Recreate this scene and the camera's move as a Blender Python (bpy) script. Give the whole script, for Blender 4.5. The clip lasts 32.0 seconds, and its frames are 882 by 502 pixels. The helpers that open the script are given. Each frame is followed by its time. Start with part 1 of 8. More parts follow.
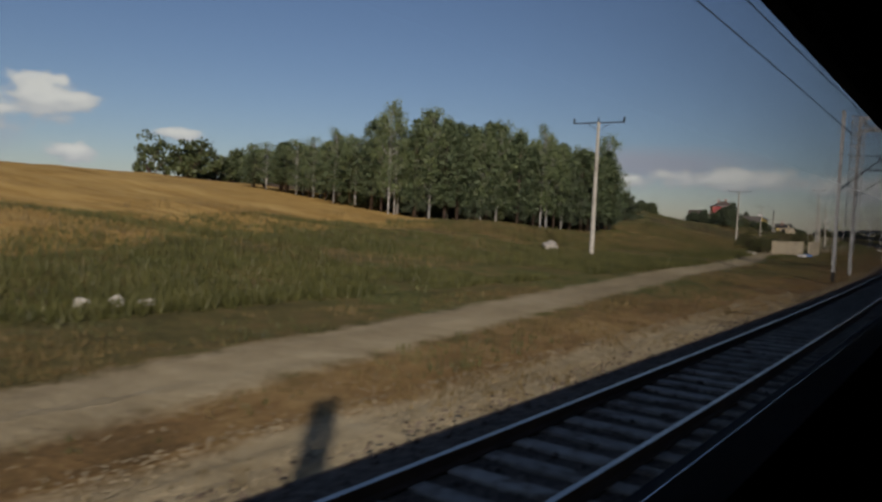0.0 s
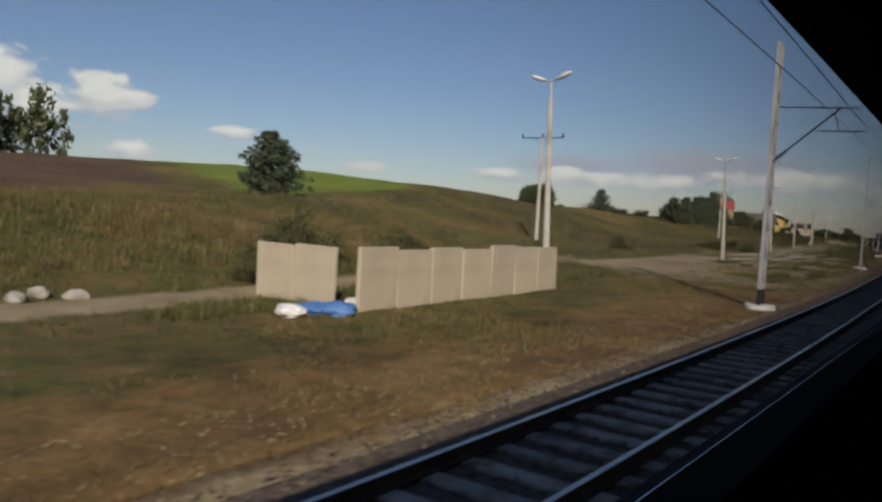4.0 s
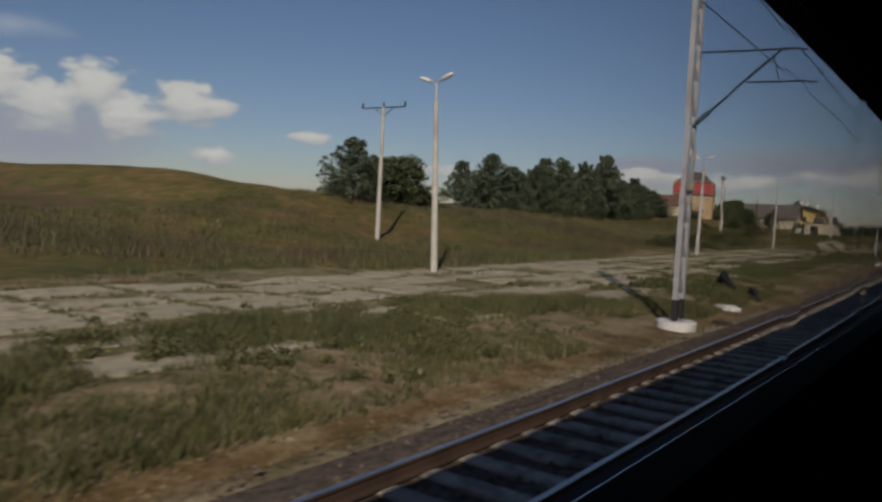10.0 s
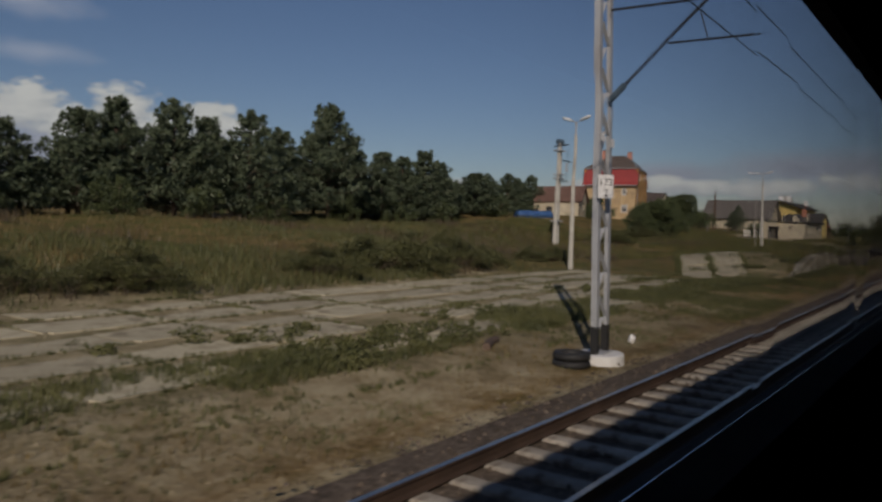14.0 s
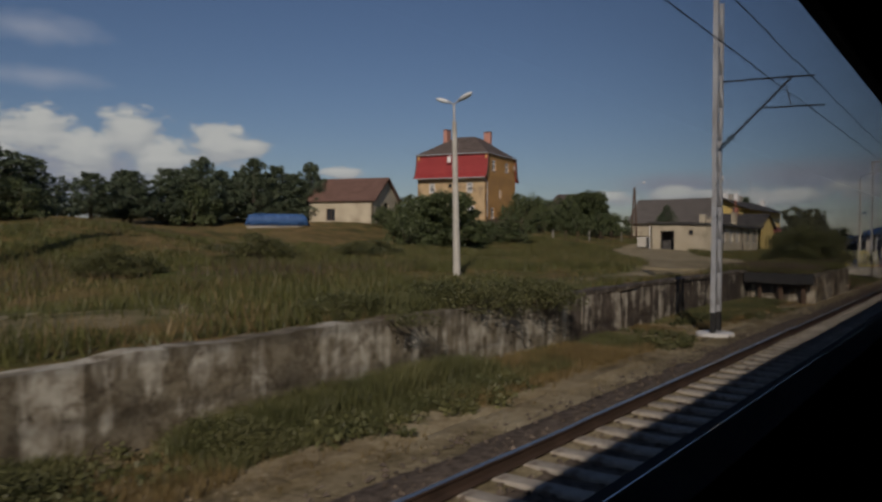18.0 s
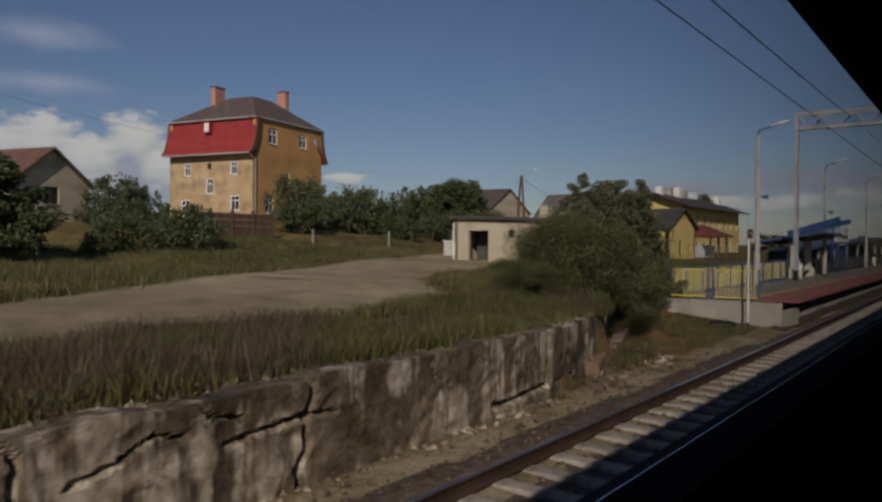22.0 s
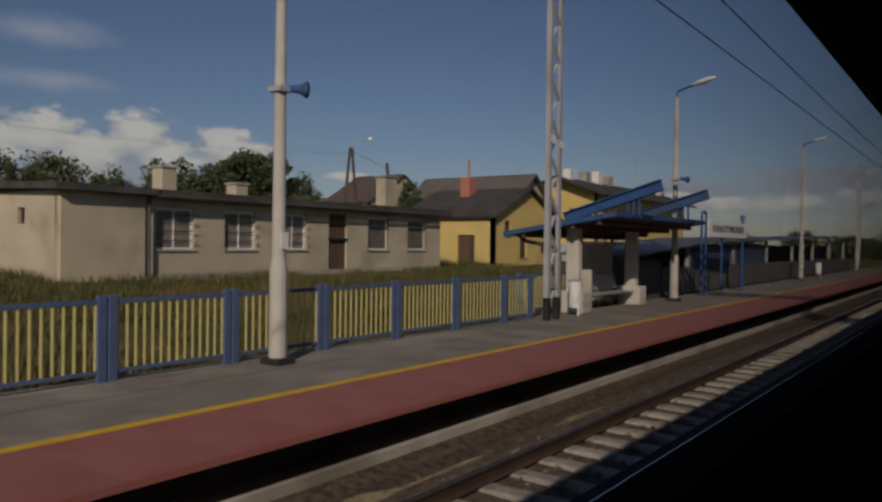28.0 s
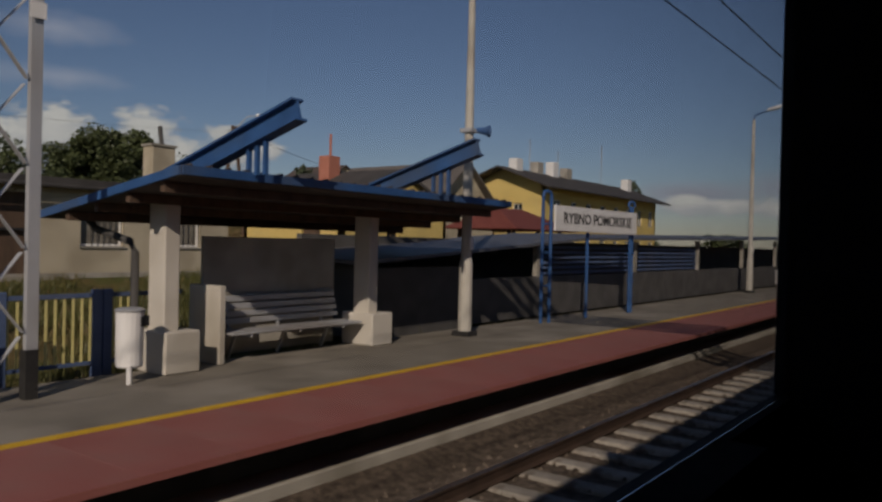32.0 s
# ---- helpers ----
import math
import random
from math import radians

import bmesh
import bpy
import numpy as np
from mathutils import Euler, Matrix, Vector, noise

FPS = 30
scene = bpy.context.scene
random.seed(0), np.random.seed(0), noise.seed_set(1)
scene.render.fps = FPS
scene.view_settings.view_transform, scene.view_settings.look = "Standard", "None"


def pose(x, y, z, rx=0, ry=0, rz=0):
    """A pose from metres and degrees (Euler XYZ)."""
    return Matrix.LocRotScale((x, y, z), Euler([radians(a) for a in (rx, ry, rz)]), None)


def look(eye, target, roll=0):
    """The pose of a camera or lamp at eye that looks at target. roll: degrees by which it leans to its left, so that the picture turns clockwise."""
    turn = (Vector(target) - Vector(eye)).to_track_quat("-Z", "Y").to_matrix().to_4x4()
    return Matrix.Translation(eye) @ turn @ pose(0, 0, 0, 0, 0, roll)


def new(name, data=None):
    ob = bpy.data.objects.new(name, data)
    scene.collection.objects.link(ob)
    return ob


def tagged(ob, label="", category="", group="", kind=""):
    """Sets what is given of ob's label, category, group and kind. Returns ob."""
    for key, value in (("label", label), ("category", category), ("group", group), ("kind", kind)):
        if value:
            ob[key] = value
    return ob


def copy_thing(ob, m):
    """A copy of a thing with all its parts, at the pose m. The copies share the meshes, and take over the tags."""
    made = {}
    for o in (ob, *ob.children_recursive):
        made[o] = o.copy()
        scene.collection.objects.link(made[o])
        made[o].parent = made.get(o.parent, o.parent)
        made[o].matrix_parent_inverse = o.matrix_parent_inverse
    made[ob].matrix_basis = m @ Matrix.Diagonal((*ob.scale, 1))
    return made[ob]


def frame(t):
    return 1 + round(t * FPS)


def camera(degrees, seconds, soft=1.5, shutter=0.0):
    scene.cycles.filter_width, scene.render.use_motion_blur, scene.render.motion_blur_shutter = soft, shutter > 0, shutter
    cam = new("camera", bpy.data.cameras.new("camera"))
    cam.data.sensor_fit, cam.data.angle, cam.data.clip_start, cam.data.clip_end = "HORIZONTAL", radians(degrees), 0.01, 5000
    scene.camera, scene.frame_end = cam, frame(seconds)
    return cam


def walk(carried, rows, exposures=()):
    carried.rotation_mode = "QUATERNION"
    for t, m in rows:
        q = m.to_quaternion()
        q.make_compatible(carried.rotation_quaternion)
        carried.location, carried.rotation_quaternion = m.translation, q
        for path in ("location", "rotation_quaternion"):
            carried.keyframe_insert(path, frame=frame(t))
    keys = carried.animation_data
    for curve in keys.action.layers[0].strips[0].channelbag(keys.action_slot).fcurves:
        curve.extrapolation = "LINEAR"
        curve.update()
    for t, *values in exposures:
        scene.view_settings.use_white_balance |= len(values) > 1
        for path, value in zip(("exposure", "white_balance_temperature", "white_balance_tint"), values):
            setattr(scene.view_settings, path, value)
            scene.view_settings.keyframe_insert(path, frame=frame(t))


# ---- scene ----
cam = camera(60.21, 32.0, soft=2.6, shutter=0.12)

# seconds, x, y, z, heading, pitch, roll: a seat by the window of a braking train
PATH = [
    (0.0, -373.19, 28.72, 2.52, 23.75, -2.71, 2.72),
    (0.5, -363.29, 26.61, 2.52, 24.17, -2.75, 2.84),
    (1.0, -353.26, 24.56, 2.52, 24.69, -2.80, 2.98),
    (1.5, -343.18, 22.59, 2.52, 25.11, -2.83, 3.07),
    (2.0, -333.15, 20.70, 2.52, 25.53, -2.85, 3.14),
    (2.5, -323.19, 18.90, 2.52, 25.98, -2.89, 3.19),
    (3.0, -313.32, 17.20, 2.52, 26.45, -2.92, 3.25),
    (3.5, -303.55, 15.60, 2.52, 26.89, -2.95, 3.31),
    (4.0, -293.91, 14.10, 2.52, 27.33, -2.96, 3.38),
    (4.5, -284.40, 12.69, 2.52, 27.77, -2.93, 3.44),
    (5.0, -275.04, 11.38, 2.52, 28.22, -2.89, 3.48),
    (5.5, -265.83, 10.16, 2.52, 28.68, -2.87, 3.49),
    (6.0, -256.80, 9.04, 2.52, 29.15, -2.87, 3.50),
    (6.5, -247.90, 8.01, 2.52, 29.64, -2.91, 3.52),
    (7.0, -239.09, 7.07, 2.52, 30.14, -2.95, 3.54),
    (7.5, -230.33, 6.22, 2.52, 30.61, -2.98, 3.58),
    (8.0, -221.59, 5.43, 2.52, 31.06, -3.00, 3.60),
    (8.5, -212.86, 4.71, 2.52, 31.52, -3.02, 3.56),
    (9.0, -204.15, 4.07, 2.52, 31.97, -3.03, 3.46),
    (9.5, -195.52, 3.50, 2.52, 32.43, -3.04, 3.27),
    (10.0, -187.01, 3.00, 2.52, 32.86, -3.01, 3.03),
    (10.5, -178.67, 2.58, 2.52, 33.25, -2.93, 2.77),
    (11.0, -170.53, 2.22, 2.52, 33.60, -2.81, 2.51),
    (11.5, -162.61, 1.91, 2.52, 33.90, -2.68, 2.32),
    (12.0, -154.94, 1.65, 2.52, 34.16, -2.55, 2.16),
    (12.5, -147.50, 1.42, 2.52, 34.34, -2.46, 1.99),
    (13.0, -140.26, 1.23, 2.52, 34.50, -2.36, 1.83),
    (13.5, -133.20, 1.05, 2.52, 34.65, -2.23, 1.69),
    (14.0, -126.27, 0.90, 2.52, 34.79, -2.09, 1.55),
    (14.5, -119.50, 0.77, 2.52, 34.95, -1.95, 1.41),
    (15.0, -112.90, 0.66, 2.52, 35.09, -1.80, 1.26),
    (15.5, -106.46, 0.57, 2.52, 35.22, -1.64, 1.08),
    (16.0, -100.16, 0.49, 2.52, 35.33, -1.48, 0.89),
    (16.5, -94.04, 0.43, 2.52, 35.38, -1.35, 0.71),
    (17.0, -88.13, 0.37, 2.52, 35.42, -1.22, 0.54),
    (17.5, -82.44, 0.31, 2.52, 35.48, -1.08, 0.41),
    (18.0, -76.96, 0.27, 2.52, 35.53, -0.94, 0.32),
    (18.5, -71.69, 0.23, 2.52, 35.56, -0.83, 0.29),
    (19.0, -66.61, 0.19, 2.52, 35.58, -0.74, 0.30),
    (19.5, -61.77, 0.16, 2.52, 35.62, -0.68, 0.33),
    (20.0, -57.19, 0.13, 2.52, 35.66, -0.63, 0.38),
    (20.5, -52.92, 0.11, 2.52, 35.70, -0.53, 0.44),
    (21.0, -48.99, 0.09, 2.52, 35.73, -0.45, 0.48),
    (21.5, -45.36, 0.08, 2.52, 35.76, -0.46, 0.47),
    (22.0, -41.99, 0.07, 2.52, 35.77, -0.51, 0.42),
    (22.5, -38.87, 0.05, 2.52, 35.74, -0.53, 0.36),
    (23.0, -35.96, 0.04, 2.52, 35.71, -0.55, 0.29),
    (23.5, -33.23, 0.03, 2.52, 35.73, -0.57, 0.22),
    (24.0, -30.64, 0.02, 2.52, 35.76, -0.59, 0.16),
    (24.5, -28.17, 0.01, 2.52, 35.77, -0.62, 0.14),
    (25.0, -25.82, 0.00, 2.52, 35.80, -0.66, 0.15),
    (25.5, -23.56, -0.01, 2.52, 35.84, -0.68, 0.20),
    (26.0, -21.38, -0.01, 2.52, 35.89, -0.69, 0.28),
    (26.5, -19.24, -0.01, 2.52, 35.91, -0.68, 0.41),
    (27.0, -17.09, -0.01, 2.52, 35.93, -0.66, 0.54),
    (27.5, -14.98, -0.02, 2.52, 35.91, -0.62, 0.65),
    (28.0, -12.95, -0.02, 2.52, 35.90, -0.57, 0.73),
    (28.5, -10.98, -0.02, 2.52, 35.92, -0.56, 0.75),
    (29.0, -9.03, -0.02, 2.52, 35.96, -0.55, 0.76),
    (29.5, -7.14, -0.02, 2.52, 36.00, -0.56, 0.81),
    (30.0, -5.35, -0.02, 2.52, 36.06, -0.57, 0.88),
    (30.5, -3.71, -0.02, 2.52, 36.14, -0.57, 0.96),
    (31.0, -2.29, -0.01, 2.52, 36.22, -0.56, 1.06),
    (31.5, -1.06, -0.01, 2.52, 36.30, -0.56, 1.22),
    (32.0, 0.00, 0.00, 2.52, 36.36, -0.56, 1.36),
]


def seat(x, y, z, heading, pitch, roll):
    h, p = radians(heading), radians(pitch)
    ahead = Vector((math.cos(h) * math.cos(p), math.sin(h) * math.cos(p), math.sin(p)))
    return look((x, y, z), Vector((x, y, z)) + ahead, roll)


walk(cam, [(row[0], seat(*row[1:])) for row in PATH], exposures=[(0.0, 0.04, 6600, 16), (1.5, 0.12, 6600, 16), (3.5, 0.3, 6600, 16), (5.5, 0.08, 6600, 17), (6.0, -0.1, 6600, 17), (7.0, -0.45, 6600, 17), (9.0, -0.44, 6600, 17), (10.0, -0.12, 6600, 17), (11.0, -0.27, 6600, 17), (12.0, -0.38, 6550, 17), (14.0, -0.32, 6500, 17), (18.0, -0.36, 6500, 17), (24.0, -0.28, 6500, 18), (28.0, -0.5, 6700, 18), (32.0, -0.49, 6700, 18)])

# ---------------------------------------------------------------- light
SUN_AZ, SUN_EL = 208.5, 29.0          # from behind the train and to its right
world = bpy.data.worlds.new("sky")
scene.world = world
world.use_nodes = True
wn, wl = world.node_tree.nodes, world.node_tree.links
wn.clear()


def wnode(kind, **kw):
    n = wn.new(kind)
    for k, v in kw.items():
        n.inputs[k].default_value = v
    return n


def wmath(op, a, b=None, c=None, clamp=False):
    n = wn.new("ShaderNodeMath")
    n.operation, n.use_clamp = op, clamp
    for i, v in enumerate((a, b, c)):
        if v is None:
            continue
        if isinstance(v, (int, float)):
            n.inputs[i].default_value = v
        else:
            wl.new(v, n.inputs[i])
    return n.outputs[0]


sky = wn.new("ShaderNodeTexSky")
sky.sky_type, sky.sun_disc = "NISHITA", False
sky.sun_elevation, sky.sun_rotation = radians(SUN_EL), radians(90.0 - SUN_AZ)
sky.air_density, sky.dust_density, sky.ozone_density = 1.0, 0.3, 4.0
coord = wn.new("ShaderNodeTexCoord")
sep = wn.new("ShaderNodeSeparateXYZ")
wl.new(coord.outputs["Generated"], sep.inputs[0])
az = wmath("ARCTAN2", sep.outputs[1], sep.outputs[0])
el = wmath("ARCSINE", sep.outputs[2])
comb = wn.new("ShaderNodeCombineXYZ")
wl.new(az, comb.inputs[0])
wl.new(wmath("MULTIPLY", el, 1.9), comb.inputs[1])
fluff = wnode("ShaderNodeTexNoise", Scale=26.0, Detail=7.0, Roughness=0.62)
wl.new(comb.outputs[0], fluff.inputs["Vector"])
wisp = wnode("ShaderNodeTexNoise", Scale=5.0, Detail=5.0, Roughness=0.55)
wl.new(comb.outputs[0], wisp.inputs["Vector"])


def puff(a, e, wa, we):
    """One cumulus: an oval of half width wa and half height we degrees at azimuth a, elevation e."""
    u = wmath("DIVIDE", wmath("SUBTRACT", az, radians(a)), radians(wa))
    v = wmath("DIVIDE", wmath("SUBTRACT", el, radians(e)), radians(we))
    r = wmath("SQRT", wmath("ADD", wmath("MULTIPLY", u, u), wmath("MULTIPLY", v, v)))
    return wmath("SUBTRACT", 1.0, r)


# azimuth, elevation, half width and half height in degrees: a broken row of cumulus, two scraps and a low bank
CLOUDS = [(51.6, 6.6, 2.7, 1.7), (49.7, 6.5, 1.5, 0.9), (57.6, 7.0, 2.6, 2.0), (55.4, 5.4, 2.4, 1.8), (63.6, 7.0, 2.7, 1.7), (60.6, 5.8, 2.8, 1.9), (66.8, 6.0, 2.6, 2.2),
          (49.9, 3.05, 1.6, 0.75), (42.8, 4.8, 1.7, 0.42), (33.8, 3.0, 1.8, 0.5), (23.2, 3.0, 3.4, 0.55), (17.5, 3.1, 4.6, 0.7), (11.5, 3.0, 4.0, 0.7), (3.0, 3.4, 6.0, 0.9), (-8.0, 3.0, 7.0, 0.9)]


def lump_of(u, v):
    return wmath("SUBTRACT", 1.0, wmath("SQRT", wmath("ADD", wmath("MULTIPLY", u, u), wmath("MULTIPLY", v, v))))


cover = cap = None
for a, e, wa, we in CLOUDS:
    u = wmath("DIVIDE", wmath("SUBTRACT", az, radians(a)), radians(wa))
    v = wmath("DIVIDE", wmath("SUBTRACT", el, radians(e)), radians(we))
    f, g = lump_of(u, v), lump_of(u, wmath("SUBTRACT", v, 0.35))
    cover = f if cover is None else wmath("MAXIMUM", cover, f)
    cap = g if cap is None else wmath("MAXIMUM", cap, g)
curl = wmath("SUBTRACT", fluff.outputs[0], 0.5)
body = wmath("ADD", cover, wmath("MULTIPLY", curl, 2.3))
mask = wmath("MULTIPLY", wmath("ADD", body, 0.1), 2.2, clamp=True)
lit = wmath("ADD", wmath("ADD", 0.42, wmath("MULTIPLY", cap, 0.75)), wmath("MULTIPLY", curl, 2.2), clamp=True)
# grey undersides of the row, and the grey bank over the far horizon
haze = wmath("MAXIMUM", wmath("MAXIMUM", puff(61.5, 4.0, 9.5, 3.2), puff(18.0, 4.0, 6.5, 1.1)), puff(8.0, 4.3, 9.0, 1.6))
dim = wmath("MULTIPLY", wmath("ADD", wmath("MULTIPLY", haze, 1.6), wmath("MULTIPLY", wmath("SUBTRACT", wisp.outputs[0], 0.5), 1.5)), 0.85, clamp=True)
# thin high veils
veil_g = wmath("MAXIMUM", puff(63.4, 13.6, 4.6, 1.3), puff(63.4, 10.5, 5.6, 0.9))
veil = wmath("MULTIPLY", wmath("ADD", veil_g, wmath("MULTIPLY", curl, 1.2)), 0.5, clamp=True)


def layer(under, fac, colour):
    m = wn.new("ShaderNodeMixRGB")
    wl.new(fac, m.inputs[0]), wl.new(under, m.inputs[1])
    if isinstance(colour, tuple):
        m.inputs[2].default_value = (*colour, 1)
    else:
        wl.new(colour, m.inputs[2])
    return m.outputs[0]


cloud_col = wn.new("ShaderNodeMixRGB")
cloud_col.inputs[1].default_value, cloud_col.inputs[2].default_value = (5.3, 5.9, 6.6, 1), (10.2, 10.7, 10.1, 1)
wl.new(lit, cloud_col.inputs[0])
blue = wn.new("ShaderNodeMixRGB")
blue.blend_type = "MULTIPLY"
blue.inputs[0].default_value, blue.inputs[2].default_value = 1.0, (1.03, 1.0, 1.025, 1)
wl.new(sky.outputs[0], blue.inputs[1])
heavens = layer(layer(layer(blue.outputs[0], veil, (7.6, 8.4, 9.6)), dim, (5.6, 6.3, 7.4)), mask, cloud_col.outputs[0])
bg = wnode("ShaderNodeBackground", Strength=0.055)
wl.new(heavens, bg.inputs["Color"])
wout = wn.new("ShaderNodeOutputWorld")
wl.new(bg.outputs[0], wout.inputs["Surface"])

sun = new("sun", bpy.data.lights.new("sun", "SUN"))
sun.data.energy, sun.data.angle, sun.data.color = 3.4, radians(0.6), (1.0, 0.9, 0.76)
to_sun = Vector((math.cos(radians(SUN_AZ)) * math.cos(radians(SUN_EL)), math.sin(radians(SUN_AZ)) * math.cos(radians(SUN_EL)), math.sin(radians(SUN_EL))))
sun.matrix_world = look((0, 0, 60), Vector((0, 0, 60)) - to_sun)

# ---------------------------------------------------------------- materials
def mat(name, dark, light, rough=0.85, scale=3.0, fine=40.0, bump=0.15, metal=0.0, per=0.0, spec=0.35, dirt=None, dirt_scale=0.6, wood=False):
    """Two scales of noise between two tones, an optional third tone in blotches, fine relief; per: spread from piece to piece."""
    m = bpy.data.materials.new(name)
    m.use_nodes = True
    n, l = m.node_tree.nodes, m.node_tree.links
    b = n["Principled BSDF"]
    b.inputs["Roughness"].default_value, b.inputs["Metallic"].default_value = rough, metal
    b.inputs["Specular IOR Level"].default_value = spec
    tc = n.new("ShaderNodeTexCoord")
    src = tc.outputs["Object"]
    if wood:
        mp = n.new("ShaderNodeMapping")
        mp.inputs["Scale"].default_value = (1.0, 1.0, 0.08)
        l.new(src, mp.inputs[0])
        src = mp.outputs[0]
    a, f = n.new("ShaderNodeTexNoise"), n.new("ShaderNodeTexNoise")
    a.inputs["Scale"].default_value, a.inputs["Detail"].default_value = scale, 5
    f.inputs["Scale"].default_value, f.inputs["Detail"].default_value = fine, 3
    l.new(src, a.inputs["Vector"]), l.new(src, f.inputs["Vector"])
    mid = n.new("ShaderNodeMixRGB")
    mid.inputs[0].default_value = 0.4
    l.new(a.outputs[0], mid.inputs[1]), l.new(f.outputs[0], mid.inputs[2])
    ramp = n.new("ShaderNodeValToRGB")
    ramp.color_ramp.elements[0].position, ramp.color_ramp.elements[1].position = 0.36, 0.64
    ramp.color_ramp.elements[0].color, ramp.color_ramp.elements[1].color = (*dark, 1), (*light, 1)
    l.new(mid.outputs[0], ramp.inputs[0])
    col = ramp.outputs[0]
    if dirt:
        d = n.new("ShaderNodeTexNoise")
        d.inputs["Scale"].default_value, d.inputs["Detail"].default_value = dirt_scale, 7
        l.new(tc.outputs["Object"], d.inputs["Vector"])
        dr = n.new("ShaderNodeValToRGB")
        dr.color_ramp.elements[0].position, dr.color_ramp.elements[1].position = 0.5, 0.68
        l.new(d.outputs[0], dr.inputs[0])
        mx = n.new("ShaderNodeMixRGB")
        mx.inputs[2].default_value = (*dirt, 1)
        l.new(dr.outputs[0], mx.inputs[0]), l.new(col, mx.inputs[1])
        col = mx.outputs[0]
    if per:
        oi, geo = n.new("ShaderNodeObjectInfo"), n.new("ShaderNodeNewGeometry")
        ad = n.new("ShaderNodeMath")
        l.new(oi.outputs["Random"], ad.inputs[0]), l.new(geo.outputs["Random Per Island"], ad.inputs[1])
        fr = n.new("ShaderNodeMath")
        fr.operation = "FRACT"
        l.new(ad.outputs[0], fr.inputs[0])
        mr = n.new("ShaderNodeMapRange")
        mr.inputs["To Min"].default_value, mr.inputs["To Max"].default_value = 1 - per, 1 + per
        l.new(fr.outputs[0], mr.inputs["Value"])
        hv = n.new("ShaderNodeHueSaturation")
        l.new(mr.outputs[0], hv.inputs["Value"]), l.new(col, hv.inputs["Color"])
        col = hv.outputs[0]
    l.new(col, b.inputs["Base Color"])
    if bump:
        bp = n.new("ShaderNodeBump")
        bp.inputs["Strength"].default_value, bp.inputs["Distance"].default_value = bump, 0.02
        l.new(mid.outputs[0], bp.inputs["Height"]), l.new(bp.outputs[0], b.inputs["Normal"])
    return m


def leaf_mat(name, dark, light):
    m = mat(name, dark, light, rough=0.5, scale=0.7, fine=6.0, bump=0.0, per=0.35, spec=0.4)
    n, l = m.node_tree.nodes, m.node_tree.links
    b = n["Principled BSDF"]
    tr = n.new("ShaderNodeBsdfTranslucent")
    l.new(b.inputs["Base Color"].links[0].from_socket, tr.inputs["Color"])
    mx = n.new("ShaderNodeMixShader")
    mx.inputs[0].default_value = 0.36
    l.new(b.outputs[0], mx.inputs[1]), l.new(tr.outputs[0], mx.inputs[2])
    l.new(mx.outputs[0], n["Material Output"].inputs["Surface"])
    return m


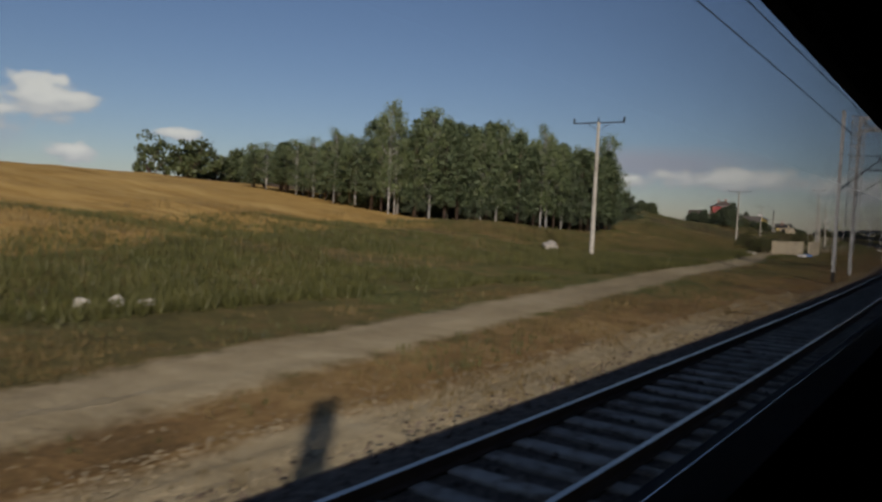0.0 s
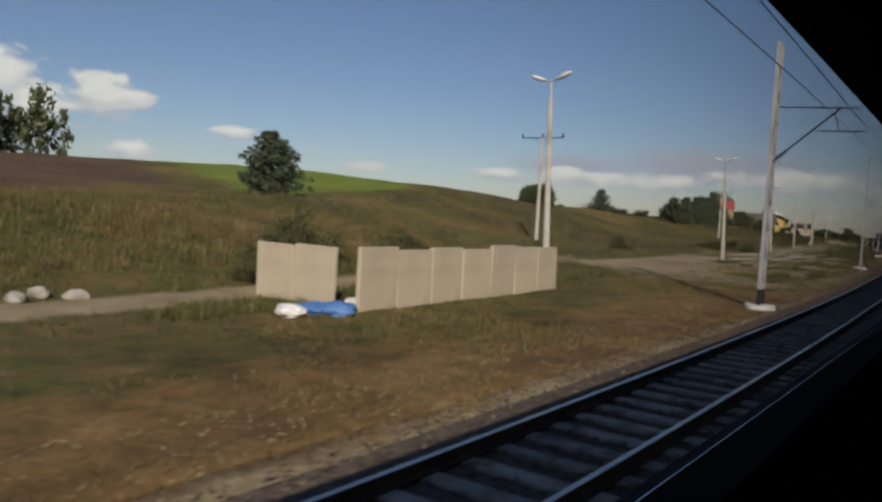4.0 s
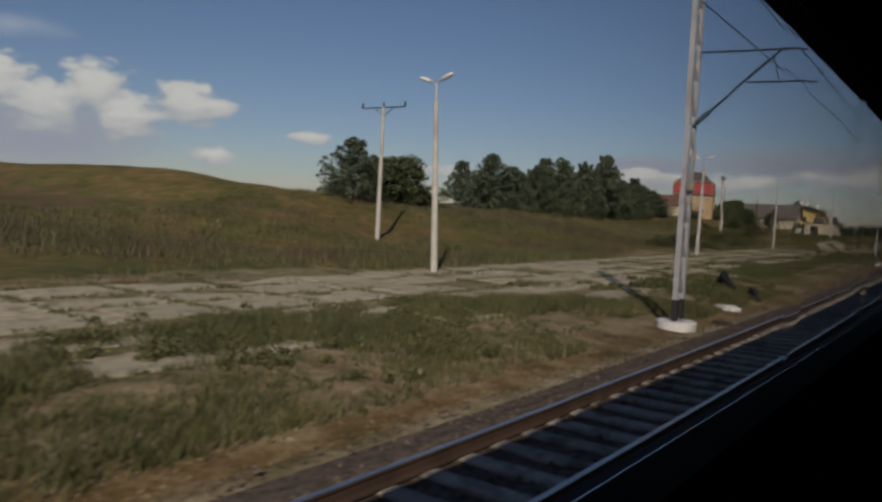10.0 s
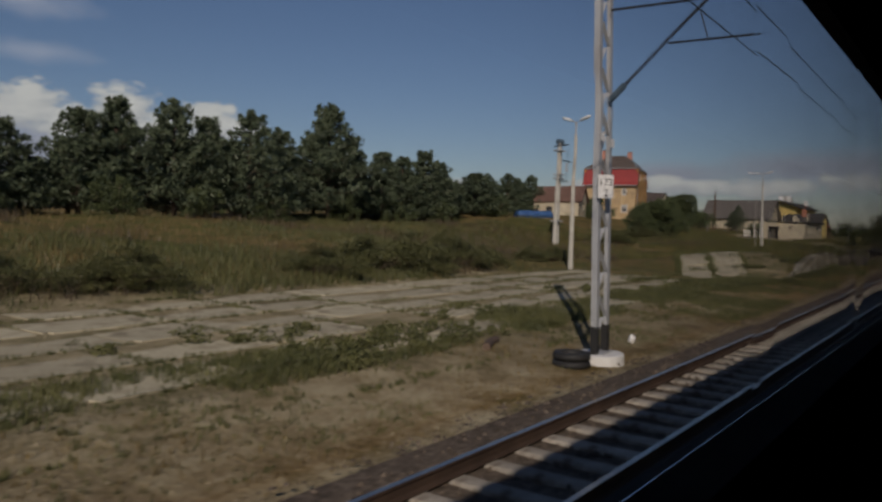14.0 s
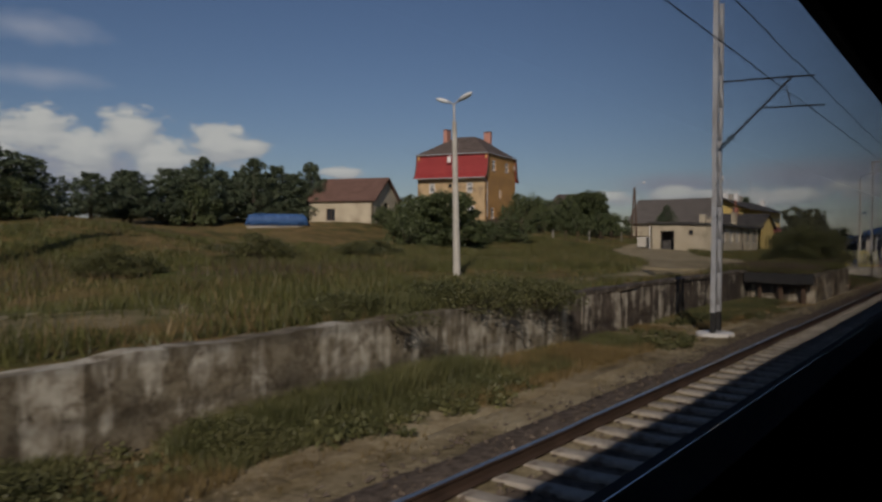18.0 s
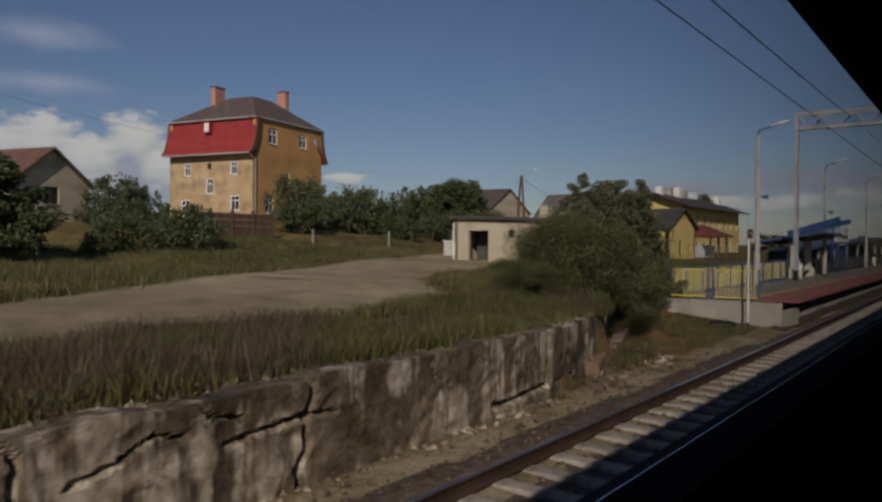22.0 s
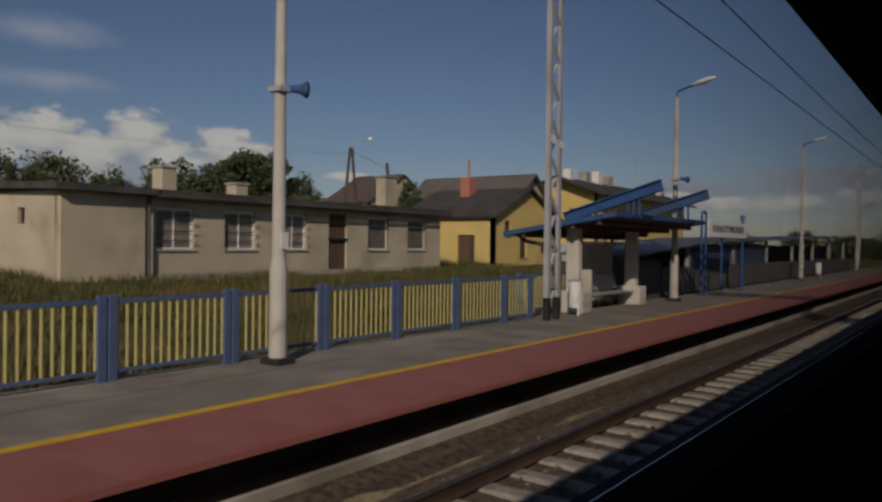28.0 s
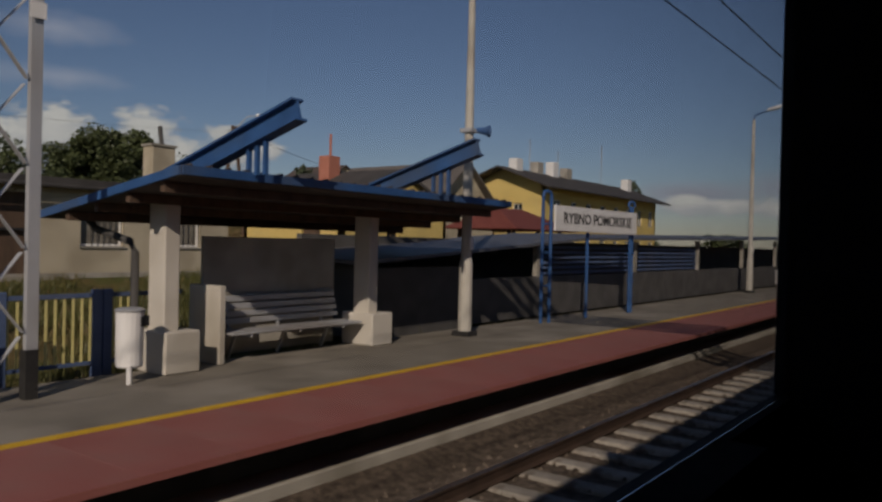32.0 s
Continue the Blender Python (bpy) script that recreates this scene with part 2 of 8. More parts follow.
def streaked(name, dark, mid, pale, start=0.245):
    """Old concrete with lime and dirt running down it, in streaks and panels."""
    m = mat(name, dark, mid, scale=1.6, fine=16, bump=0.5, dirt=tuple(c * 0.7 for c in dark), dirt_scale=0.9)
    n, l = m.node_tree.nodes, m.node_tree.links
    b = n["Principled BSDF"]
    base = b.inputs["Base Color"].links[0].from_socket
    tc = n.new("ShaderNodeTexCoord")
    out = []
    for sc, det in (((2.6, 2.6, 0.32), 4), ((0.5, 0.5, 0.9), 3)):
        mp = n.new("ShaderNodeMapping")
        mp.inputs["Scale"].default_value = sc
        t = n.new("ShaderNodeTexNoise")
        t.inputs["Scale"].default_value, t.inputs["Detail"].default_value, t.inputs["Roughness"].default_value = 1.0, det, 0.65
        l.new(tc.outputs["Object"], mp.inputs[0]), l.new(mp.outputs[0], t.inputs["Vector"])
        out.append(t.outputs[0])
    mul = n.new("ShaderNodeMath")
    mul.operation = "MULTIPLY"
    l.new(out[0], mul.inputs[0]), l.new(out[1], mul.inputs[1])
    ramp = n.new("ShaderNodeValToRGB")
    ramp.color_ramp.elements[0].position, ramp.color_ramp.elements[1].position = start, start + 0.06
    l.new(mul.outputs[0], ramp.inputs[0])
    mx = n.new("ShaderNodeMixRGB")
    mx.inputs[2].default_value = (*pale, 1)
    l.new(ramp.outputs[0], mx.inputs[0]), l.new(base, mx.inputs[1])
    # spalled patches and branching cracks
    sp = n.new("ShaderNodeTexNoise")
    sp.inputs["Scale"].default_value, sp.inputs["Detail"].default_value, sp.inputs["Roughness"].default_value = 3.6, 9, 0.72
    l.new(tc.outputs["Object"], sp.inputs["Vector"])
    sr = n.new("ShaderNodeValToRGB")
    sr.color_ramp.elements[0].position, sr.color_ramp.elements[1].position = 0.40, 0.60
    sr.color_ramp.elements[0].color, sr.color_ramp.elements[1].color = (0.5, 0.46, 0.41, 1), (1, 1, 1, 1)
    l.new(sp.outputs[0], sr.inputs[0])
    warp = n.new("ShaderNodeVectorMath")
    warp.operation = "MULTIPLY_ADD"
    warp.inputs[1].default_value = (0.9, 0.9, 0.9)
    l.new(sp.outputs["Color"], warp.inputs[0]), l.new(tc.outputs["Object"], warp.inputs[2])
    vo = n.new("ShaderNodeTexVoronoi")
    vo.feature = "DISTANCE_TO_EDGE"
    vo.inputs["Scale"].default_value = 0.75
    l.new(warp.outputs[0], vo.inputs["Vector"])
    cr = n.new("ShaderNodeValToRGB")
    cr.color_ramp.elements[0].position, cr.color_ramp.elements[1].position = 0.003, 0.012
    cr.color_ramp.elements[0].color, cr.color_ramp.elements[1].color = (0.34, 0.3, 0.26, 1), (1, 1, 1, 1)
    l.new(vo.outputs["Distance"], cr.inputs[0])
    out_c = mx.outputs[0]
    for src in (sr.outputs[0], cr.outputs[0]):
        mu = n.new("ShaderNodeMixRGB")
        mu.blend_type = "MULTIPLY"
        mu.inputs[0].default_value = 1.0
        l.new(out_c, mu.inputs[1]), l.new(src, mu.inputs[2])
        out_c = mu.outputs[0]
    l.new(out_c, b.inputs["Base Color"])
    return m


M = dict(
    concrete=mat("pale_concrete", (0.30, 0.28, 0.24), (0.46, 0.43, 0.37), scale=1.6, dirt=(0.2, 0.18, 0.14)),
    slab=mat("yard_slab_concrete", (0.37, 0.325, 0.22), (0.54, 0.48, 0.335), scale=0.9, fine=25, per=0.12, dirt=(0.25, 0.21, 0.135), dirt_scale=1.4),
    post=mat("concrete_post", (0.42, 0.40, 0.35), (0.58, 0.55, 0.48), scale=2.5, dirt=(0.34, 0.31, 0.26)),
    oldwall=streaked("flaking_ramp_concrete", (0.085, 0.068, 0.047), (0.28, 0.23, 0.155), (0.52, 0.465, 0.37)),
    streakwall=streaked("lime_streaked_concrete", (0.07, 0.056, 0.043), (0.17, 0.14, 0.108), (0.5, 0.46, 0.37), 0.27),
    palewall=streaked("weathered_ramp_concrete", (0.15, 0.128, 0.09), (0.33, 0.29, 0.205), (0.52, 0.49, 0.4), 0.24),
    steel=mat("grey_painted_steel", (0.40, 0.41, 0.42), (0.52, 0.53, 0.54), rough=0.5, metal=0.2, scale=1.5, dirt=(0.33, 0.31, 0.29)),
    white=mat("white_paint", (0.72, 0.71, 0.68), (0.82, 0.81, 0.78), rough=0.6, scale=3, bump=0.05),
    black=mat("black_paint", (0.02, 0.02, 0.02), (0.04, 0.038, 0.036), rough=0.6, scale=4),
    paleyel=mat("faded_yellow_paint", (0.62, 0.54, 0.20), (0.74, 0.67, 0.30), rough=0.6, scale=4, bump=0.05, per=0.06),
    yellow=mat("yellow_paint", (0.62, 0.50, 0.05), (0.75, 0.63, 0.09), rough=0.55, scale=4, bump=0.05, per=0.06),
    blue=mat("blue_paint", (0.025, 0.075, 0.20), (0.04, 0.12, 0.30), rough=0.5, scale=3, bump=0.08, dirt=(0.06, 0.09, 0.15)),
    postblue=mat("faded_blue_paint", (0.06, 0.095, 0.19), (0.10, 0.145, 0.26), rough=0.6, scale=3, bump=0.08, dirt=(0.12, 0.13, 0.17)),
    rail=mat("rusty_rail", (0.045, 0.03, 0.022), (0.085, 0.055, 0.04), rough=0.85, spec=0.15, scale=2.0),
    shine=mat("worn_rail_head", (0.34, 0.33, 0.32), (0.5, 0.49, 0.47), rough=0.28, metal=0.9, scale=1.0, bump=0.02),
    gravel=mat("tan_gravel", (0.19, 0.155, 0.10), (0.36, 0.30, 0.19), scale=9, fine=40, per=0.2),
    tie=mat("concrete_sleeper", (0.28, 0.25, 0.21), (0.46, 0.42, 0.355), scale=5, per=0.18, spec=0.1, dirt=(0.16, 0.125, 0.095), dirt_scale=3),
    ballast=mat("brown_ballast", (0.055, 0.043, 0.034), (0.19, 0.15, 0.115), scale=9, fine=38, bump=1.0, per=0.35, spec=0.08),
    redtile=mat("red_paving", (0.27, 0.09, 0.075), (0.36, 0.135, 0.115), scale=1.1, fine=60, per=0.03, dirt=(0.30, 0.13, 0.11), dirt_scale=0.8),
    asphalt=mat("grey_platform_paving", (0.17, 0.15, 0.12), (0.26, 0.235, 0.19), scale=1.3, fine=80, per=0.03, dirt=(0.31, 0.28, 0.23), dirt_scale=0.7),
    lineyel=mat("yellow_line_paint", (0.60, 0.34, 0.02), (0.74, 0.46, 0.03), rough=0.7, scale=5),
    ochre=mat("ochre_render", (0.50, 0.27, 0.09), (0.62, 0.35, 0.13), scale=0.8, dirt=(0.42, 0.24, 0.10), dirt_scale=0.5),
    oldrender=mat("stained_old_render", (0.42, 0.29, 0.15), (0.58, 0.43, 0.25), scale=0.7, fine=9, dirt=(0.30, 0.22, 0.14), dirt_scale=0.8),
    redroof=mat("red_sheet_roof", (0.26, 0.03, 0.03), (0.36, 0.05, 0.045), rough=0.55, scale=1.5, per=0.1),
    tileroof=mat("dark_roof_tiles", (0.06, 0.048, 0.042), (0.13, 0.10, 0.085), scale=2.0, fine=20, bump=0.4, per=0.2),
    brownroof=mat("brown_roof_tiles", (0.10, 0.055, 0.042), (0.18, 0.105, 0.08), scale=2.0, fine=20, bump=0.4, per=0.15),
    greyroof=mat("grey_roof_sheets", (0.10, 0.088, 0.08), (0.165, 0.147, 0.13), scale=1.5, fine=20, bump=0.3, per=0.1),
    felt=mat("roofing_felt", (0.045, 0.042, 0.04), (0.09, 0.082, 0.076), scale=1.2),
    gazebored=mat("dull_red_tiles", (0.15, 0.04, 0.03), (0.23, 0.07, 0.05), rough=0.7, scale=3),
    drape=mat("dusty_pane", (0.16, 0.145, 0.12), (0.27, 0.245, 0.2), rough=0.25, scale=2.5, bump=0.0, spec=0.5),
    palecon=mat("whitewashed_concrete", (0.52, 0.48, 0.41), (0.66, 0.62, 0.54), scale=2, dirt=(0.42, 0.38, 0.31)),
    slate=mat("grey_blue_sheet", (0.085, 0.09, 0.105), (0.14, 0.145, 0.165), rough=0.5, scale=1.5),
    brickfoot=mat("broken_footing", (0.13, 0.075, 0.05), (0.27, 0.17, 0.115), scale=4, fine=22, bump=0.8, dirt=(0.36, 0.31, 0.24), dirt_scale=2.2),
    brick=mat("red_brick", (0.36, 0.13, 0.085), (0.48, 0.2, 0.14), scale=6, fine=30, per=0.15),
    shedwall=mat("grey_shed_render", (0.43, 0.37, 0.265), (0.56, 0.49, 0.36), scale=0.7, fine=18, dirt=(0.36, 0.31, 0.22), dirt_scale=0.6),
    yelwall=mat("yellow_render", (0.62, 0.46, 0.15), (0.72, 0.55, 0.20), scale=0.7, dirt=(0.55, 0.42, 0.16)),
    darkwood=mat("brown_wood", (0.07, 0.045, 0.03), (0.14, 0.09, 0.06), scale=4, wood=True),
    bark=mat("pine_bark", (0.06, 0.045, 0.035), (0.16, 0.11, 0.08), scale=5, bump=0.6),
    birchbark=mat("birch_bark", (0.16, 0.15, 0.14), (0.66, 0.64, 0.60), scale=4, fine=12, bump=0.2),
    birchleaf=leaf_mat("birch_leaves", (0.14, 0.185, 0.085), (0.26, 0.31, 0.145)),
    # paler copy of the pine needles, brightened to lift the dim wood
    woodleaf=leaf_mat("brightened_pine_needles", (0.115, 0.16, 0.085), (0.22, 0.27, 0.145)),
    pineleaf=leaf_mat("pine_needles", (0.074, 0.1, 0.06), (0.165, 0.2, 0.118)),
    bushleaf=leaf_mat("bush_leaves", (0.066, 0.086, 0.038), (0.145, 0.172, 0.072)),
    elderleaf=leaf_mat("elder_leaves", (0.10, 0.108, 0.06), (0.19, 0.195, 0.11)),
    weed=leaf_mat("weed_leaves", (0.09, 0.10, 0.038), (0.19, 0.185, 0.075)),
    oliveleaf=leaf_mat("olive_leaves", (0.085, 0.094, 0.034), (0.175, 0.178, 0.07)),
    grass=leaf_mat("green_grass", (0.075, 0.082, 0.024), (0.17, 0.165, 0.055)),
    reed=leaf_mat("brown_seed_heads", (0.085, 0.064, 0.04), (0.165, 0.125, 0.078)),
    drygrass=leaf_mat("dry_grass", (0.16, 0.115, 0.045), (0.30, 0.22, 0.095)),
    trainskin=mat("dark_train_plastic", (0.012, 0.012, 0.013), (0.022, 0.022, 0.024), rough=0.75, scale=6, bump=0.05, spec=0.1),
    wire=mat("copper_wire", (0.03, 0.03, 0.032), (0.06, 0.06, 0.06), rough=0.5, metal=0.5, scale=5, bump=0),
    ceramic=mat("blue_grey_insulator", (0.05, 0.08, 0.11), (0.09, 0.13, 0.17), rough=0.3, scale=5, bump=0),
    lampglass=mat("lamp_bowl", (0.66, 0.68, 0.68), (0.78, 0.8, 0.8), rough=0.25, scale=2, bump=0),
    tarp=mat("blue_tarpaulin", (0.05, 0.14, 0.36), (0.12, 0.26, 0.55), rough=0.5, scale=2),
    pink=mat("pink_brick_render", (0.44, 0.2, 0.15), (0.54, 0.28, 0.21), scale=3),
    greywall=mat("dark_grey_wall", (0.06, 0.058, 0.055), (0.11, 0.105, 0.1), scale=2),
)
glass = bpy.data.materials.new("window_glass")
glass.use_nodes = True
_g = glass.node_tree.nodes["Principled BSDF"]
_g.inputs["Base Color"].default_value, _g.inputs["Roughness"].default_value = (0.03, 0.035, 0.04, 1), 0.06
M["glass"] = glass
clear = bpy.data.materials.new("clear_carriage_glass")
clear.use_nodes = True
_n = clear.node_tree.nodes
_c = _n.new("ShaderNodeBsdfGlass")
_c.inputs["Color"].default_value, _c.inputs["Roughness"].default_value, _c.inputs["IOR"].default_value = (0.99, 0.995, 0.99, 1), 0.0, 1.52
clear.node_tree.links.new(_c.outputs[0], _n["Material Output"].inputs["Surface"])
M["trainglass"] = clear

# ---------------------------------------------------------------- kit
def obj(name, me, material=None, parent=None, label=""):
    ob = new(name, me)
    if material and not me.materials:
        me.materials.append(material)
    if parent:
        ob.parent = parent
    if label:
        ob["label"] = label
    return ob


def part(name, bm, material, parent, label="", smooth=False):
    me = bpy.data.meshes.new(name)
    bm.to_mesh(me)
    bm.free()
    if smooth:
        me.polygons.foreach_set("use_smooth", [True] * len(me.polygons))
    return obj(name, me, material, parent, label)


def raw(name, verts, faces, material, parent=None, label=""):
    me = bpy.data.meshes.new(name)
    me.from_pydata(verts, [], faces)
    me.update()
    return obj(name, me, material, parent, label)


def thing(name, label, category, at=(0, 0, 0), rz=0.0, group="", kind=""):
    e = new(name)
    e.matrix_basis = pose(*at, 0, 0, rz)
    return tagged(e, label, category, group, kind)


def box(bm, x0, x1, y0, y1, z0, z1, bevel=0.0):
    vs = [bm.verts.new((x, y, z)) for z in (z0, z1) for y in (y0, y1) for x in (x0, x1)]
    fs = [bm.faces.new([vs[i] for i in f]) for f in ((0, 2, 3, 1), (4, 5, 7, 6), (0, 1, 5, 4), (2, 6, 7, 3), (0, 4, 6, 2), (1, 3, 7, 5))]
    if bevel:
        bmesh.ops.bevel(bm, geom=list({e for f in fs for e in f.edges}), offset=bevel, segments=1, affect="EDGES")
    return bm


def beam(bm, p, q, w, h=None, up=(0, 0, 1)):
    """A bar of section w by h from p to q."""
    p, q, h = Vector(p), Vector(q), h or w
    d = (q - p).normalized()
    s = d.cross(Vector(up))
    if s.length < 1e-4:
        s = d.cross(Vector((1, 0, 0)))
    s.normalize()
    u = s.cross(d)
    vs = [bm.verts.new(c + s * (a * w / 2) + u * (b * h / 2)) for c in (p, q) for a, b in ((-1, -1), (1, -1), (1, 1), (-1, 1))]
    for f in ((0, 1, 2, 3), (7, 6, 5, 4), (0, 4, 5, 1), (1, 5, 6, 2), (2, 6, 7, 3), (3, 7, 4, 0)):
        bm.faces.new([vs[i] for i in f])
    return bm


def tube(bm, pts, radii, n=8):
    """A round bar through pts, tapering by radii, closed at its ends."""
    if isinstance(radii, (int, float)):
        radii = [radii] * len(pts)
    pts = [Vector(p) for p in pts]
    rings = []
    for i, p in enumerate(pts):
        d = (pts[min(i + 1, len(pts) - 1)] - pts[max(i - 1, 0)]).normalized()
        s = d.cross(Vector((0.13, 0.31, 0.94)))
        if s.length < 1e-3:
            s = d.cross(Vector((1, 0, 0)))
        s.normalize()
        u = s.cross(d)
        rings.append([bm.verts.new(p + (s * math.cos(k * math.tau / n) + u * math.sin(k * math.tau / n)) * radii[i]) for k in range(n)])
    for a, b in zip(rings, rings[1:]):
        for k in range(n):
            bm.faces.new((a[k], a[(k + 1) % n], b[(k + 1) % n], b[k]))
    bm.faces.new(rings[0][::-1])
    bm.faces.new(rings[-1])
    return bm


def prism(bm, outline, z0, z1):
    a = [bm.verts.new((x, y, z0)) for x, y in outline]
    b = [bm.verts.new((x, y, z1)) for x, y in outline]
    n = len(a)
    bm.faces.new(a[::-1]), bm.faces.new(b)
    for k in range(n):
        bm.faces.new((a[k], a[(k + 1) % n], b[(k + 1) % n], b[k]))
    return bm


def B():
    return bmesh.new()


# ---------------------------------------------------------------- plan
def track_y(x):
    """The line of the seat: straight by the platform, a long left-hand curve before it."""
    x = np.asarray(x, float)
    u = np.clip(x, -400, 0) / 100
    y = 0.85733 * u**2 + 1.10108 * u**3 + 0.86726 * u**4 + 0.1634 * u**5 + 0.00889 * u**6
    return y + np.where(x < -400, (x + 400) * -0.215, 0.0)


def track_turn(x):
    return math.atan(float(track_y(x + 0.5) - track_y(x - 0.5)))


def cant(x):
    """Lean of the rails into the curve, radians."""
    return radians(3.7) * float(np.clip((-x - 75) / 110, 0, 1))


def at(x, lat, z=0.0):
    """World place at a station along the line and a distance to its left."""
    h = track_turn(x)
    return Vector((x - math.sin(h) * lat, float(track_y(x)) + math.cos(h) * lat, z))


def lat_of(x, y):
    return np.asarray(y) - track_y(x)


# ---------------------------------------------------------------- ground
LATS = np.array([-4000, -300, -40, -8, 1.0, 6.5, 9, 14, 19, 24, 30, 38, 48, 62, 80, 105, 150, 300, 900, 4000], float)
STATION = {}


def station(x, *z):
    STATION[x] = z


#            -4000 -300 -40  -8   1    6.5   9    14   19   24   30   38   48   62   80  105  150  300 900 4000
station(-700, -2, -2, -1, -.5, -.5, -.4, -.1, .1, .3, .7, 1.2, 2.0, 3.2, 4.6, 6.0, 7.2, 8, 9, 9, 9)
station(-400, -2, -2, -1, -.5, -.5, -.4, -.1, .1, .3, .7, 1.2, 2.0, 3.2, 4.6, 6.0, 7.2, 8, 9, 9, 9)
station(-340, -2, -2, -1, -.5, -.5, -.4, -.2, .0, .2, .5, 1.0, 1.8, 3.0, 4.4, 5.8, 7.0, 8, 9, 9, 9)
station(-310, -2, -2, -1, -.5, -.5, -.3, -.2, -.1, .2, .6, 1.4, 2.0, 2.7, 3.9, 5.4, 6.8, 8, 9, 9, 9)
station(-280, -2, -2, -1, -.5, -.5, -.3, -.3, -.3, -.2, .8, 1.9, 2.4, 2.8, 3.6, 4.8, 6.6, 8.2, 9, 9, 9)
station(-250, -2, -2, -1, -.5, -.5, -.3, -.2, -.1, .0, .35, .9, 2.5, 3.4, 4.2, 5.4, 7.0, 8.4, 9, 9, 9)
station(-225, -2, -2, -1, -.5, -.5, -.3, -.1, .0, .05, .2, .5, 2.9, 5.0, 6.2, 6.8, 7.0, 7, 7, 7, 7)
station(-195, -2, -2, -1, -.5, -.5, -.3, -.1, .0, .05, .2, .5, 1.9, 4.5, 5.8, 6.4, 6.4, 6, 6, 6, 6)
station(-165, -2, -2, -1, -.5, -.5, -.3, -.1, .0, .05, .15, .25, .8, 1.4, 2.1, 4.6, 5.6, 5.6, 5, 5, 5)
station(-146, -2, -2, -1, -.5, -.5, -.3, -.1, .0, .05, .15, .25, 1.9, 3.8, 5.0, 5.2, 5.2, 5, 5, 5, 5)
station(-130, -2, -2, -1, -.5, -.5, -.3, -.1, .0, .1, .4, 1.4, 2.7, 2.9, 3.0, 3.6, 3.9, 4, 4, 4, 4)
station(-100, -2, -2, -1, -.5, -.5, -.3, -.1, .0, .1, .6, 1.5, 2.1, 2.4, 2.7, 3.0, 3.2, 3, 3, 3, 3)
station(-80, -2, -2, -1, -.5, -.5, -.3, -.1, .0, .1, .3, .8, 2.0, 2.8, 3.2, 3.4, 3.4, 3, 3, 3, 3)
station(-70, -2, -2, -1, -.5, -.5, -.25, -.2, .3, .4, .5, .7, 2.3, 3.2, 3.5, 3.6, 3.6, 3, 3, 3, 3)
station(-55, -2, -2, -1, -.5, -.5, -.25, -.2, 1.0, 1.1, 1.2, 1.5, 2.8, 3.8, 4.2, 4.2, 4.0, 3, 3, 3, 3)
station(-41, -2, -2, -1, -.5, -.5, -.25, -.2, 1.2, 1.3, 1.35, 1.4, 1.8, 3.1, 3.8, 4.2, 4.0, 3, 3, 3, 3)
station(-20, -2, -2, -1, -.5, -.45, -.08, .1, 1.2, 1.3, 1.4, 1.5, 1.9, 3.7, 4.3, 4.8, 4.4, 3, 3, 3, 3)
station(-8, -2, -2, -1, -.5, -.45, -.08, .4, .7, 1.1, 1.4, 1.7, 2.6, 3.7, 4.3, 4.4, 4.4, 3, 3, 3, 3)
station(30, -2, -2, -1, -.5, -.5, -.25, .4, .7, 1.1, 1.3, 1.5, 2.2, 3.4, 4.2, 4.4, 4.2, 3, 3, 3, 3)
station(90, -2, -2, -1, -.5, -.5, -.25, .3, .5, .7, .9, 1.2, 1.6, 2.2, 2.6, 3, 3, 3, 3, 3, 3)
station(800, -2, -2, -1, -.5, -.5, -.3, .2, .3, .5, .6, .8, 1, 1.4, 2, 3, 3, 3, 3, 3, 3)
SX = np.array(sorted(STATION), float)
SZ = np.array([STATION[k] for k in sorted(STATION)], float)


def smooth(t):
    return t * t * (3 - 2 * t)


def height(x, lat):
    """Height of the ground at stations and distances left of the line."""
    x, lat = np.broadcast_arrays(np.asarray(x, float), np.asarray(lat, float))
    i = np.clip(np.searchsorted(SX, x) - 1, 0, len(SX) - 2)
    j = np.clip(np.searchsorted(LATS, lat) - 1, 0, len(LATS) - 2)
    u = smooth(np.clip((x - SX[i]) / (SX[i + 1] - SX[i]), 0, 1))
    v = np.clip((lat - LATS[j]) / (LATS[j + 1] - LATS[j]), 0, 1)
    z = (SZ[i, j] * (1 - u) + SZ[i + 1, j] * u) * (1 - v) + (SZ[i, j + 1] * (1 - u) + SZ[i + 1, j + 1] * u) * v
    rough = np.clip((lat - 18) / 20, 0, 1) * np.clip((400 - lat) / 200, 0, 1)
    z = z + rough * (0.16 * np.sin(x * 0.31 + lat * 0.17) + 0.13 * np.sin(x * 0.13 - lat * 0.41) + 0.08 * np.sin(x * 0.83 + lat * 0.7))
    # the old loading ramp: a walled step along a vanished siding
    face = np.where(x < -41.0, 9.2, np.interp(x, [-41, -30, -25.6, -23, -20], [6.3, 6.5, 7.2, 8.8, 10.5]))
    ramp = np.interp(x, [-81, -78.4, -77, -74, -71.5], [0, 0.42, 0.62, 0.9, 1.0]) * np.clip((-20.5 - x) / 2.5, 0, 1)
    z = np.where((lat > face) & (ramp > 0), np.maximum(z, (0.98 * ramp + 0.02 * (lat - face)) * np.clip((23 - lat) / 9, 0, 1)), z)
    z = np.where((lat <= face) & (lat > 1) & (x > -81) & (x < -20.5), -0.2, z)
    return z


def ground_z(x, y):
    return float(height(x, float(lat_of(x, y))))

